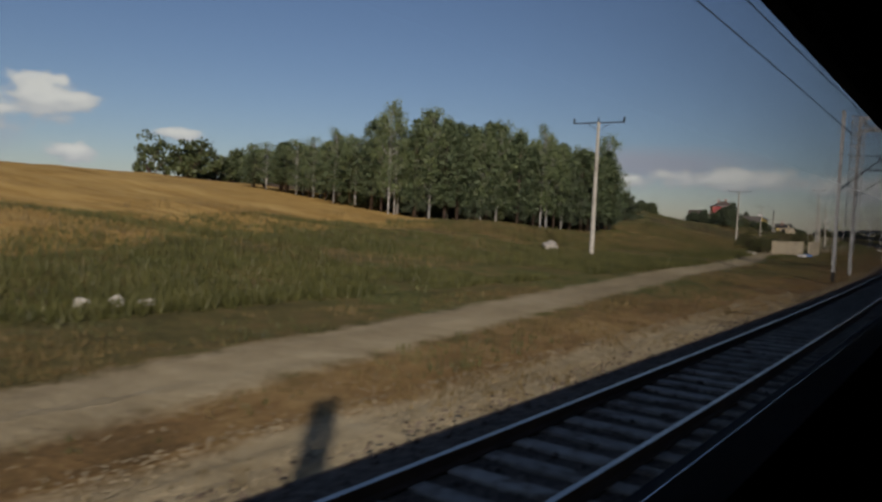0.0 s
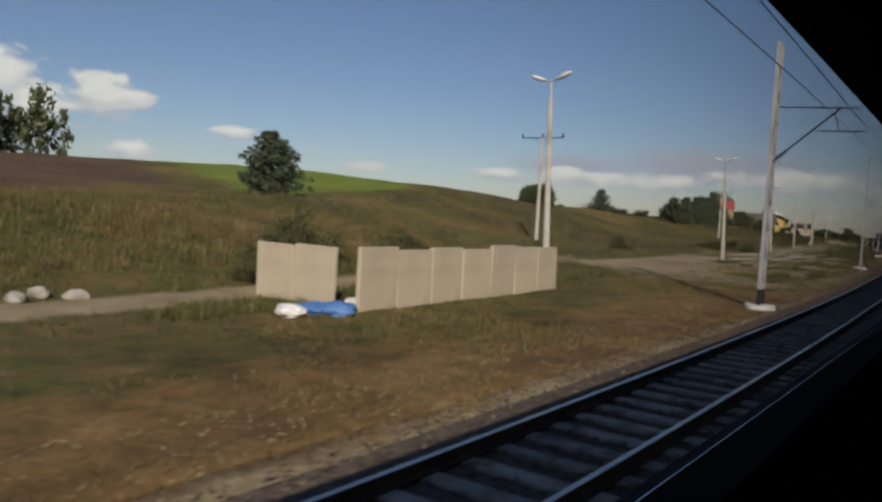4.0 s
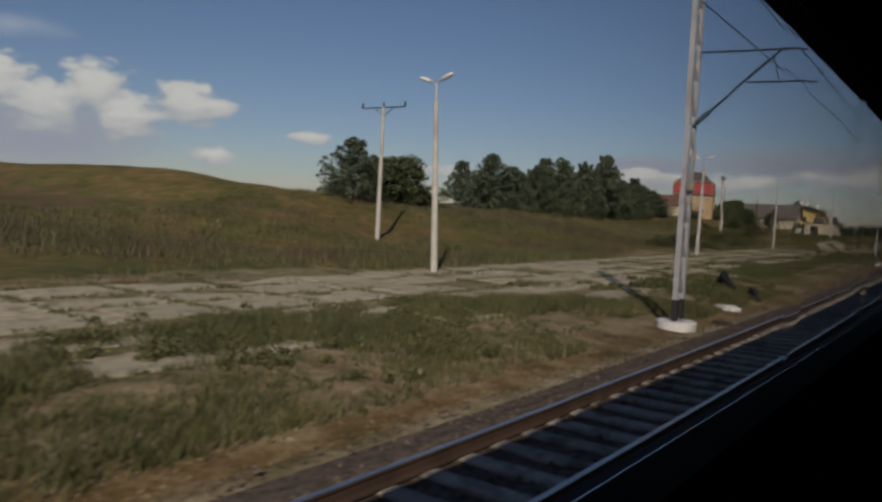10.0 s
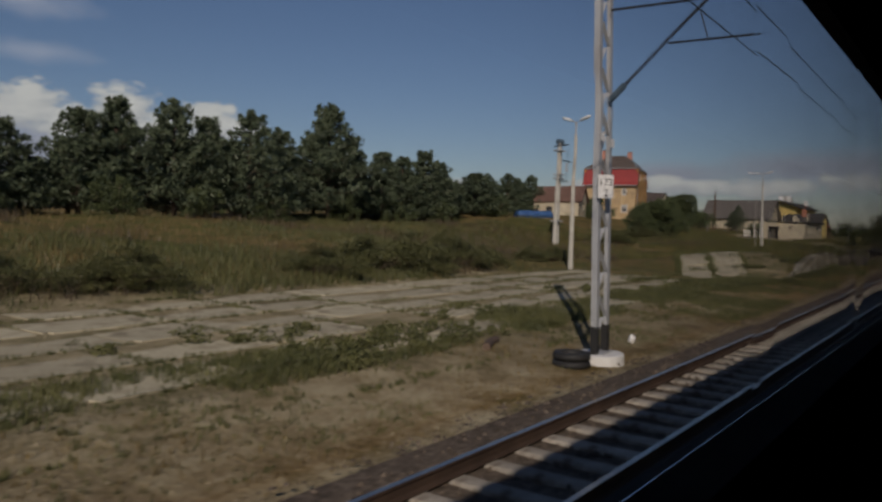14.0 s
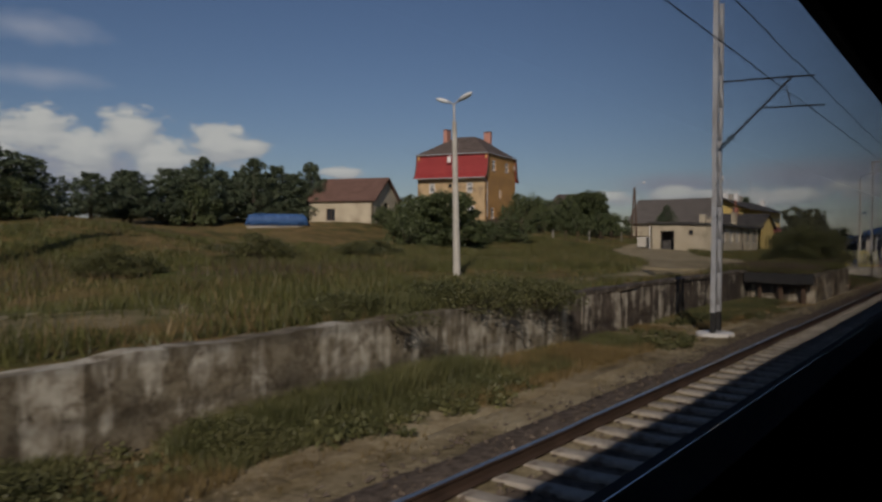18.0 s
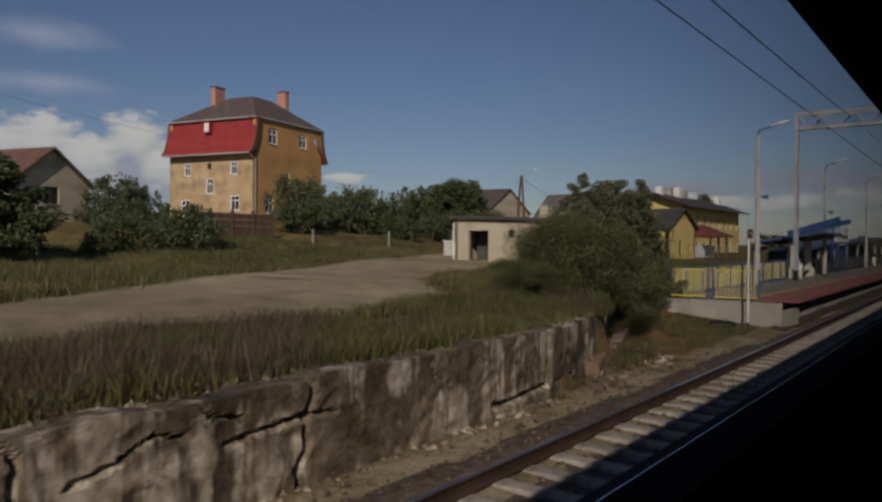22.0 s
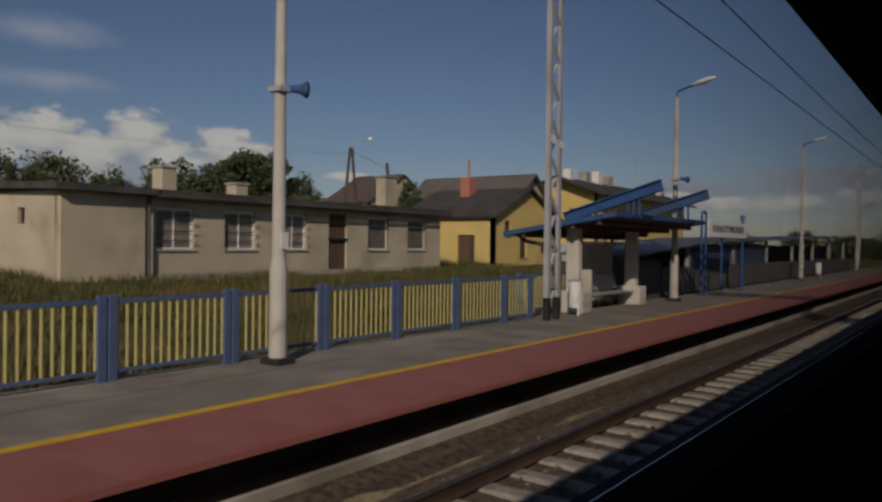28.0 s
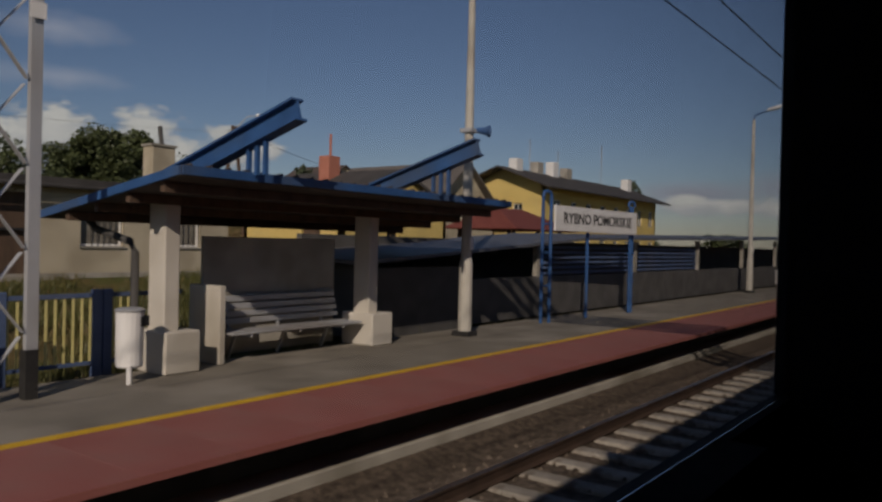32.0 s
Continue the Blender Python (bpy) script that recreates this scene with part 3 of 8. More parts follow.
# ---------------------------------------------------------------- setting
def road_mask(x, lat):
    """The dirt track beside the line and the gravel yard behind the ramp."""
    y = lat + track_y(x)
    mid = np.interp(x, [-400, -367, -345, -330, -312, -290, -262], [39.6, 36.9, 34.9, 33.5, 31.2, 30.0, 29.0])
    a = np.clip(1.5 - np.abs(y - mid) / 1.0, 0, 1) * np.clip((-262 - x) / 8, 0, 1)
    # yard: a wedge from beside the ramp towards the garage
    st = [-80, -70, -60, -50, -44, -38, -31, -26, -20, -10, 0, 10]
    lo = np.interp(x, st, [9.4, 12, 11.5, 10.4, 10.6, 11.1, 10.9, 11.6, 17.3, 21.3, 25, 28])
    hi = np.interp(x, st, [14.2, 17, 15, 12.8, 13, 14.5, 18, 21, 24, 28, 31.5, 33])
    b = np.clip(0.75 + np.minimum(y - lo, hi - y) / 1.2, 0, 1) * np.clip((x + 84) / 4, 0, 1) * np.clip((13 - x) / 3, 0, 1) * np.interp(x, [-84, -70, -62, -56, -47, -45], [0.62, 0.5, 0.2, 0.45, 0.62, 1.0])
    return np.maximum(a, b)


gx = np.concatenate([-np.geomspace(4000, 470, 14), np.sort(np.concatenate([np.arange(-450, 60, 1.0), [-41.02, -40.98, -24.02, -23.98]])), np.geomspace(62, 4000, 26)])
gl = np.concatenate([-np.geomspace(4000, 12, 14), np.arange(-8, 4, 3.0), np.sort(np.concatenate([np.arange(4.5, 24, 0.45), [6.27, 6.33, 9.17, 9.23]])), np.arange(24, 60, 1.2), np.geomspace(61, 4000, 34)])
GX, GL = np.meshgrid(gx, gl, indexing="ij")
GZ_ = height(GX, GL)
jit = np.random.RandomState(3).uniform(-1, 1, GX.shape)
GZ_ = GZ_ + jit * np.where((GX > -262) & (GX < -76) & (GL < 21), 0.006, 0.03) * ((GL > 5) & (GL < 70) & (GX > -450) & (GX < 60))
slope = np.arctan(np.gradient(track_y(gx), gx))[:, None]
VX, VY = GX - np.sin(slope) * np.clip(GL, -60, 60), track_y(GX) + GL
nx_, nl_ = GX.shape
verts = np.stack([VX, VY, GZ_], -1).reshape(-1, 3)
ii, jj = np.meshgrid(np.arange(nx_ - 1), np.arange(nl_ - 1), indexing="ij")
q0 = (ii * nl_ + jj).ravel()
faces = np.stack([q0, q0 + nl_, q0 + nl_ + 1, q0 + 1], 1)
ground_me = bpy.data.meshes.new("ground")
ground_me.from_pydata(verts.tolist(), [], faces.tolist())
ground_me.polygons.foreach_set("use_smooth", [True] * len(faces))
# what grows where: r dry grass, g bare earth or gravel, b ripe field; second layer: r ploughed, g lush green
dry = np.clip(1 - np.abs(GL - 7.0) / 5.5, 0, 1) * (0.8 + 0.2 * np.clip((-225 - GX) / 40, 0, 1))
dry = np.maximum(dry, 0.45 * np.clip((GL - 24) / 20, 0, 1) * np.clip((-200 - GX) / -60, 0, 1))
dirt = road_mask(GX, GL)
yardz = np.clip((GX + 262) / 12, 0, 1) * np.clip((-84 - GX) / 12, 0, 1) * np.clip((22.5 - GL) / 2, 0, 1) * np.clip((GL - 5.5) / 1.5, 0, 1)
dirt = np.maximum(dirt, yardz * np.interp(GX, [-236, -216, -190, -168, -150, -120], [0.8, 0.48, 0.46, 0.54, 0.56, 0.64]))
shoulder = np.clip((7.35 - GL) / 0.6, 0, 1) * np.clip((GL - 5.4) / 0.5, 0, 1) * np.clip((-340 - GX) / 14, 0, 1)
dirt = np.maximum(dirt, 0.9 * shoulder)
dirt = np.maximum(dirt, 0.62 * np.clip((GX + 78) / 5, 0, 1) * np.clip((-41 - GX) / 2, 0, 1) * (GL > 5.5) * (GL < 9.1))
ballast_edge = np.clip((6.6 - GL) / 0.8, 0, 1) * np.clip((GL - 3) / 1, 0, 1)
dirt = np.maximum(dirt, ballast_edge * 0.7)
edge = np.interp(GX, [-372, -357, -345, -338, -330, -318], [21.5, 25.2, 30.8, 32.2, 33.4, 34.2])
field = np.clip((GL - edge) / 1.5, 0, 1) * np.clip((np.minimum(-292 + (GL - 40) * 0.25, -321 + (GL - 33.8) * 0.76) - GX) / 3, 0, 1)
plough = np.clip((GL - np.interp(GX, [-284, -262], [37, 46])) / 3, 0, 1) * np.clip((GX + 292 - (GL - 40) * 0.25) / 6, 0, 1) * np.clip((-257 - GX + (GL - 46) * 0.65) / 6, 0, 1)
plough = np.maximum(plough, 0.6 * np.clip((GL - 40) / 6, 0, 1) * np.clip((GX + 232) / 12, 0, 1) * np.clip((-150 - GX) / 12, 0, 1))
lush = np.clip((GL - 46) / 3, 0, 1) * np.clip((GX + 257 - (GL - 46) * 0.65) / 6, 0, 1) * np.clip((-222 - GX + (GL - 46) * 0.5) / 12, 0, 1)
for name, chans in (("cover", (dry, dirt, field)), ("crop", (plough, lush, 0 * lush))):
    att = ground_me.color_attributes.new(name, "FLOAT_COLOR", "POINT")
    data = np.ones((nx_ * nl_, 4), np.float32)
    for k, c in enumerate(chans):
        data[:, k] = c.ravel()
    att.data.foreach_set("color", data.ravel())
gm = bpy.data.materials.new("grassy_ground")
gm.use_nodes = True
n, l = gm.node_tree.nodes, gm.node_tree.links
gb = n["Principled BSDF"]
gb.inputs["Roughness"].default_value, gb.inputs["Specular IOR Level"].default_value = 0.95, 0.1
tc = n.new("ShaderNodeTexCoord")


def gnoise(scale, detail=6.0, rough=0.6, stretch=None):
    t = n.new("ShaderNodeTexNoise")
    t.inputs["Scale"].default_value, t.inputs["Detail"].default_value, t.inputs["Roughness"].default_value = scale, detail, rough
    if stretch:
        mp = n.new("ShaderNodeMapping")
        mp.inputs["Scale"].default_value = stretch
        l.new(tc.outputs["Object"], mp.inputs[0]), l.new(mp.outputs[0], t.inputs["Vector"])
    else:
        l.new(tc.outputs["Object"], t.inputs["Vector"])
    return t.outputs[0]


def gramp(fac, *stops):
    r = n.new("ShaderNodeValToRGB")
    e = r.color_ramp.elements
    while len(e) < len(stops):
        e.new(0.5)
    for k, (pos, c) in enumerate(stops):
        e[k].position, e[k].color = pos, (*c, 1)
    l.new(fac, r.inputs[0])
    return r.outputs[0]


def gmix(fac, a, b):
    m = n.new("ShaderNodeMixRGB")
    l.new(fac, m.inputs[0]), l.new(a, m.inputs[1]), l.new(b, m.inputs[2])
    return m.outputs[0]


def gmath(op, a, b, clamp=False):
    m = n.new("ShaderNodeMath")
    m.operation, m.use_clamp = op, clamp
    for k, v in enumerate((a, b)):
        if isinstance(v, (int, float)):
            m.inputs[k].default_value = v
        else:
            l.new(v, m.inputs[k])
    return m.outputs[0]


def gattr(name):
    a = n.new("ShaderNodeAttribute")
    a.attribute_name = name
    s = n.new("ShaderNodeSeparateXYZ")
    l.new(a.outputs["Vector"], s.inputs[0])
    return s.outputs


big, mid_, fine_ = gnoise(0.16), gnoise(1.1, 7), gnoise(9.0, 5, 0.7)
blend = gmath("ADD", gmath("MULTIPLY", big, 0.4), gmath("ADD", gmath("MULTIPLY", mid_, 0.35), gmath("MULTIPLY", fine_, 0.25)))
grass_c = gramp(blend, (0.38, (0.045, 0.05, 0.018)), (0.47, (0.105, 0.115, 0.036)), (0.53, (0.15, 0.12, 0.046)), (0.62, (0.23, 0.165, 0.07)))
dry_c = gramp(blend, (0.38, (0.10, 0.068, 0.031)), (0.5, (0.205, 0.13, 0.056)), (0.63, (0.32, 0.225, 0.10)))
dirt_c = gramp(blend, (0.36, (0.19, 0.152, 0.09)), (0.52, (0.35, 0.29, 0.178)), (0.66, (0.50, 0.43, 0.28)))
rows_ = gnoise(1.0, 4, 0.6, (0.9, 0.06, 1.0))
field_c = gramp(gmath("ADD", gmath("MULTIPLY", rows_, 0.6), gmath("MULTIPLY", blend, 0.4)), (0.38, (0.26, 0.16, 0.05)), (0.5, (0.38, 0.245, 0.08)), (0.64, (0.50, 0.35, 0.13)))
plough_c = gramp(blend, (0.38, (0.085, 0.058, 0.038)), (0.62, (0.15, 0.105, 0.07)))
lush_c = gramp(blend, (0.38, (0.12, 0.17, 0.032)), (0.62, (0.20, 0.25, 0.055)))
cov, crop = gattr("cover"), gattr("crop")
ragged = gmath("MULTIPLY", gmath("SUBTRACT", gmath("ADD", gmath("MULTIPLY", mid_, 0.6), gmath("MULTIPLY", fine_, 0.4)), 0.5), 2.4)


def weight(ch):
    return gmath("MULTIPLY", gmath("SUBTRACT", gmath("ADD", ch, gmath("MULTIPLY", ragged, gmath("MULTIPLY", gmath("MULTIPLY", ch, gmath("SUBTRACT", 1.0, ch)), 3.0))), 0.25), 2.0, clamp=True)


patch = gramp(gmath("ADD", gmath("MULTIPLY", gnoise(0.09, 4), 0.7), gmath("MULTIPLY", mid_, 0.3)), (0.45, (0, 0, 0)), (0.56, (1, 1, 1)))
russet = gramp(blend, (0.4, (0.085, 0.06, 0.028)), (0.6, (0.19, 0.13, 0.058)))
grass_c = gmix(gmath("MULTIPLY", patch, 0.5), grass_c, russet)
col = gmix(weight(cov[0]), grass_c, dry_c)
col = gmix(weight(crop[0]), col, plough_c)
col = gmix(weight(crop[1]), col, lush_c)
col = gmix(weight(cov[2]), col, field_c)
col = gmix(weight(cov[1]), col, dirt_c)
l.new(col, gb.inputs["Base Color"])
bp = n.new("ShaderNodeBump")
bp.inputs["Strength"].default_value, bp.inputs["Distance"].default_value = 0.9, 0.12
l.new(gmath("ADD", gmath("MULTIPLY", mid_, 0.5), gmath("MULTIPLY", fine_, 0.5)), bp.inputs["Height"])
l.new(bp.outputs[0], gb.inputs["Normal"])
ground = obj("ground", ground_me, gm)
tagged(ground, "rough grassy ground with dry patches, dirt track and fields", "ground", kind="structure")


def ribbon(name, profile, x0, x1, material, parent=None, label="", step=2.0, lean=False, closed=True, shade_shift=None):
    """A section of (lat, z) points drawn along the line, leaning about the seat where asked."""
    xs = np.arange(x0, x1 + 1e-6, step)
    vs, fs, m = [], [], len(profile)
    for x in xs:
        c = cant(x) if lean else 0.0
        out = shade_shift(x) if shade_shift else 0.0
        for la, z in profile:
            la += out
            vs.append(at(x, la * math.cos(c) + (z - EYE) * math.sin(c), EYE + (z - EYE) * math.cos(c) - la * math.sin(c))[:] if lean else at(x, la, z)[:])
    for i in range(len(xs) - 1):
        for k in range(m if closed else m - 1):
            a, b = i * m + k, i * m + (k + 1) % m
            fs.append((a, a + m, b + m, b))
    if closed:
        fs.append(tuple(range(m)))
        fs.append(tuple((len(xs) - 1) * m + k for k in reversed(range(m))))
    return raw(name, vs, fs, material, parent, label)


EYE = 2.52                                  # height of the seat's eye over the rails
CEN = 3.82                                  # middle of the neighbouring track
RAILSEC = [(-0.07, -0.17), (0.07, -0.17), (0.07, -0.155), (0.012, -0.135), (0.012, -0.045), (0.036, -0.03), (0.036, -0.004), (-0.036, -0.004), (-0.036, -0.03), (-0.012, -0.045), (-0.012, -0.135), (-0.07, -0.155)]
X0, X1 = -420.0, 120.0
for nm, cen in (("near", CEN), ("own", -0.6)):
    track = thing("railway_track", "railway track of worn steel rails on concrete sleepers in brown ballast", "railway track", kind="structure")
    ribbon("ballast_bed", [(cen - 2.3, -0.55), (cen - 1.75, -0.22), (cen - 0.75, -0.21), (cen, -0.24), (cen + 0.75, -0.21), (cen + 0.95, -0.185), (cen + 1.2, -0.165), (cen + 1.65, -0.19), (cen + 2.2, -0.5)], X0, X1, M["ballast"], track, "brown ballast", closed=False)
    for off in (-0.75, 0.75):
        r = ribbon("rail", [(cen + off + a, z) for a, z in RAILSEC[::-1]], X0, X1, M["rail"], track, "rusty steel rail")
        ribbon("rail_head", [(cen + off + 0.034, -0.004), (cen + off + 0.034, 0.001), (cen + off - 0.034, 0.001), (cen + off - 0.034, -0.004)], X0, X1, M["shine"], r, "worn bright running surface", closed=False)
    # sleepers
    bm = B()
    box(bm, -0.13, 0.13, -1.28, 1.28, -0.38, -0.172, 0.02)
    tie_me = bpy.data.meshes.new("sleeper")
    bm.to_mesh(tie_me), bm.free()
    tie_me.materials.append(M["tie"])
    base_v = np.array([v.co[:] for v in tie_me.vertices])
    base_f = [tuple(p_.vertices) for p_ in tie_me.polygons]
    rest_v, rest_f = [], []
    if nm == "near":
        for k in range(int((X1 - X0) / 0.686)):
            x = X0 + k * 0.686 + 0.562
            m = Matrix.Translation(at(x, cen)) @ Matrix.Rotation(track_turn(x), 4, "Z")
            if -135 < x < 60:
                s = obj("sleeper", tie_me, None, track)
                s.matrix_basis = m
            else:
                mm = np.array(m)
                o = len(rest_v)
                rest_v += (base_v @ mm[:3, :3].T + mm[:3, 3]).tolist()
                rest_f += [tuple(i + o for i in f) for f in base_f]
        far_ties = raw("sleepers_further_off", rest_v, rest_f, M["tie"], track)
        far_ties["kind"] = "stuff"

# ---------------------------------------------------------------- the train that carries the seat
train = thing("passenger_train", "dark passenger train standing on its own track", "train")
SIDE = 0.55
XF = 2.75


def shade_shift(x):
    """Sideways shift of roof and upper side, tuned to place the train's shade edge."""
    return float(np.interp(x, [-260, -200, -165, -130, -60], [0.14, 0.14, 0.0, 0.04, 0.0]))


def shell(name, profile, x0, x1, material, label=""):
    # only the parts that throw the shade edge are shifted
    return ribbon(name, profile, x0, x1, material, train, label, step=2.0, lean=True, shade_shift=shade_shift if name in ("roof", "upper_side") else None)


shell("side_wall", [(SIDE, 0.9), (SIDE + 0.07, 0.9), (SIDE + 0.07, 2.03), (SIDE, 2.03)], X0, X1 - 20, M["trainskin"], "lower carriage side")
shell("window_sill", [(SIDE - 0.10, 2.0), (SIDE - 0.003, 2.0), (SIDE - 0.003, 2.035), (SIDE - 0.10, 2.035)], X0, XF, M["trainskin"], "dark window ledge")
shell("upper_side", [(SIDE, 3.45), (SIDE + 0.07, 3.45), (SIDE - 0.2, 4.02), (SIDE - 0.27, 4.02)], X0, X1 - 20, M["trainskin"], "upper carriage side")
shell("roof", [(SIDE - 0.25, 3.98), (SIDE - 0.25, 4.04), (-1.2, 4.2), (-2.45, 4.12), (-2.45, 4.03), (-1.9, 3.98)], X0, X1 - 20, M["trainskin"], "carriage roof")
shell("floor", [(SIDE, 0.9), (SIDE, 1.0), (-2.3, 1.0), (-2.3, 0.9)], X0, X1 - 20, M["trainskin"], "carriage floor")
shell("far_side", [(-2.3, 0.9), (-2.0, 4.02), (-2.07, 4.02), (-2.37, 0.9)], X0, X1 - 20, M["trainskin"], "far carriage side")
pane = shell("window_pane", [(SIDE + 0.030, 2.032), (SIDE + 0.036, 2.032), (SIDE + 0.036, 3.448), (SIDE + 0.030, 3.448)], X0, XF + 1.25, M["trainglass"], "clear window glass")
bm = B()
bm.from_mesh(pane.data)
bmesh.ops.recalc_face_normals(bm, faces=bm.faces)
bm.to_mesh(pane.data), bm.free()
pane.visible_shadow = False
bm = B()
box(bm, XF, XF + 0.12, -2.25, SIDE - 0.002, 1.0, 3.97)
part("bulkhead", bm, M["trainskin"], train, "dark end wall of the compartment")
bm = B()
box(bm, XF + 0.02, XF + 14, SIDE + 0.003, SIDE + 0.068, 2.033, 3.447)
part("window_pillar", bm, M["trainskin"], train, "dark window pillar")

# ---------------------------------------------------------------- masts, poles, lamps, wires


def lattice_mast(x, y, z, turn, tall=9.4, arm=True, sign=None, ring=True, ladder=False, black=True, beam_to=None, wide=0.64, signal=False, sign_z=3.34):
    """Two channel legs laced by zigzag bars, on a round concrete foot, with a bracket arm over the track."""
    label = "grey lattice overhead-line mast on a round concrete foot beside the track"
    if ladder:
        label = "grey lattice overhead-line mast with a caged ladder"
    if beam_to is not None:
        label = "grey lattice portal mast with a truss beam across the tracks"
    t = thing("catenary_mast", label, "mast", (x, y, z), math.degrees(turn), group="overhead line masts")
    w = wide / 2
    for s in (-1, 1):
        bm = B()
        lw = 0.13
        cx = s * (w - lw / 2)
        o, i_ = cx + s * lw / 2, cx - s * lw / 2
        sec = [(i_, -0.08), (o, -0.08), (o, 0.05), (o - s * 0.014, 0.05), (o - s * 0.014, -0.065), (i_ + s * 0.014, -0.065), (i_ + s * 0.014, 0.0), (i_, 0.0)]
        prism(bm, sec if s > 0 else sec[::-1], 0.05, tall)
        part("leg", bm, M["steel"], t)
        if black:
            bm = B()
            box(bm, cx - lw / 2 - 0.006, cx + lw / 2 + 0.006, -0.087, 0.056, 0.04, 0.62)
            part("leg_foot", bm, M["black"], t, "black painted foot")
    bm = B()
    k, zz = 0, 0.35
    bars = bpy.data.meshes.new("lacing_bar")
    beam(bm, (-w + 0.16, 0, 0), (w - 0.16, 0, 0.42), 0.012, 0.08, up=(0, 1, 0))
    bm.to_mesh(bars), bm.free()
    bars.materials.append(M["steel"])
    while zz < tall - 0.5:
        b = obj("lacing_bar", bars, None, t)
        b.matrix_basis = pose(0, -0.05 if k % 2 else 0.02, zz) @ Matrix.Diagonal((-1 if k % 2 else 1, 1, 1, 1))
        zz += 0.47
        k += 1
    if ring:
        bm = B()
        tube(bm, [(0, 0, -0.25), (0, 0, 0.03), (0, 0, 0.05)], [0.52, 0.52, 0.48], 20)
        part("foot_ring", bm, M["white"] if ring == "white" else M["concrete"], t, "round concrete foot")
        bm = B()
        box(bm, -w + 0.02, w - 0.02, -0.2, 0.2, 0.05, 0.075)
        part("base_plate", bm, M["steel"], t)
    bm = B()
    box(bm, -w - 0.01, -w + 0.17, -0.125, -0.118, 4.42, 4.6)
    part("white_band", bm, M["white"], t, "white painted band")
    bm = B()
    box(bm, w - 0.17, w + 0.01, -0.125, -0.118, 4.32, 4.5)
    part("white_band", bm, M["white"], t, "white painted band")
    if arm:
        # hinged bracket: two struts and insulators reaching over the track
        reach = -(y - float(track_y(x)) - CEN) / math.cos(turn)
        bm = B()
        tube(bm, [(0.1, -0.12, 5.3), (0.1, -0.45, 5.6)], 0.07, 8)
        part("insulator", bm, M["ceramic"], t, "ribbed insulator")
        bm = B()
        tube(bm, [(0.1, -0.45, 5.6), (0.1, reach * 0.8, 7.1)], 0.032, 6)
        tube(bm, [(0.1, -0.12, 7.15), (0.1, reach, 7.05)], 0.025, 6)
        tube(bm, [(0.1, reach * 0.5, 6.3), (0.1, reach * 1.1, 6.25)], 0.022, 6)
        tube(bm, [(0.1, reach * 0.72, 6.92), (0.1, reach * 0.78, 6.3)], 0.014, 5)
        part("bracket_arm", bm, M["wire"], t, "dark bracket arm")
    if sign == "yellow":
        bm = B()
        box(bm, -w + 0.02, w - 0.02, -0.135, -0.122, sign_z, sign_z + 0.26, 0.004)
        part("plate", bm, M["steel"], t, "grey plate between the legs")
        bm = B()
        box(bm, -0.06, 0.1, -0.145, -0.136, sign_z + 0.04, sign_z + 0.22)
        part("yellow_plate", bm, M["yellow"], t, "small yellow number plate")
    if sign == "km":
        bm = B()
        box(bm, -w - 0.06, -w + 0.26, -0.15, -0.132, 3.25, 3.72, 0.004)
        pl = part("kilometre_plate", bm, M["white"], t, "white kilometre plate with black figures")
        words("figures", "173", pl, (-w + 0.1, -0.153, 3.56), 0.2, M["black"])
        words("figures", "2", pl, (-w + 0.1, -0.153, 3.35), 0.2, M["black"])
        hinge = Matrix.Translation((-w + 0.1, -0.14, 0))
        pl.matrix_basis = Matrix.Translation((-0.12, -0.1, 0)) @ hinge @ Matrix.Rotation(radians(-48), 4, "Z") @ hinge.inverted()
        bm = B()
        box(bm, -w + 0.3, w - 0.12, -0.15, -0.135, 3.42, 3.66)
        part("yellow_plate", bm, M["yellow"], t, "yellow plate")
    if ladder:
        for sx in (-w - 0.55, -w - 0.2):
            bm = B()
            box(bm, sx - 0.02, sx + 0.02, -0.03, 0.03, 0.1, tall)
            part("ladder_rail", bm, M["steel"], t)
        rung = bpy.data.meshes.new("rung")
        bm = B()
        tube(bm, [(-w - 0.55, 0, 0), (-w - 0.2, 0, 0)], 0.014, 6)
        bm.to_mesh(rung), bm.free()
        rung.materials.append(M["steel"])
        for i in range(int(tall / 0.35)):
            r = obj("rung", rung, None, t)
            r.matrix_basis = pose(0, 0, 0.3 + i * 0.35)
        bm = B()
        for i in range(14):
            a = i * math.tau / 14
            beam(bm, (-w - 0.55 + 0.42 * math.cos(a), 0.42 * math.sin(a), 3.3), (-w - 0.55 + 0.42 * math.cos(a), 0.42 * math.sin(a), tall), 0.02, 0.008)
        for zc in np.arange(3.3, tall, 0.75):
            ring_pts = [(-w - 0.55 + 0.42 * math.cos(i * math.tau / 18), 0.42 * math.sin(i * math.tau / 18), zc) for i in range(19)]
            for p0, p1 in zip(ring_pts, ring_pts[1:]):
                beam(bm, p0, p1, 0.012, 0.05)
        part("safety_cage", bm, M["steel"], t, "hooped safety cage")
        for zc in (2.0, 2.3, 5.2, 5.5):
            bm = B()
            box(bm, -w - 0.55, w + 0.05, -0.13, -0.115, zc, zc + 0.05)
            part("ladder_brace", bm, M["steel"], t)
    if beam_to is not None:
        bm = B()
        z0, z1, d = tall - 0.85, tall - 0.05, beam_to
        for sx in (-0.3, 0.3):
            for zc in (z0, z1):
                beam(bm, (sx, 0.1, zc), (sx, d, zc), 0.13, 0.13)
            for i in range(int(-d / 0.7)):
                y0 = -i * 0.7
                beam(bm, (sx, y0, z0 if i % 2 else z1), (sx, y0 - 0.7, z1 if i % 2 else z0), 0.065, 0.065)
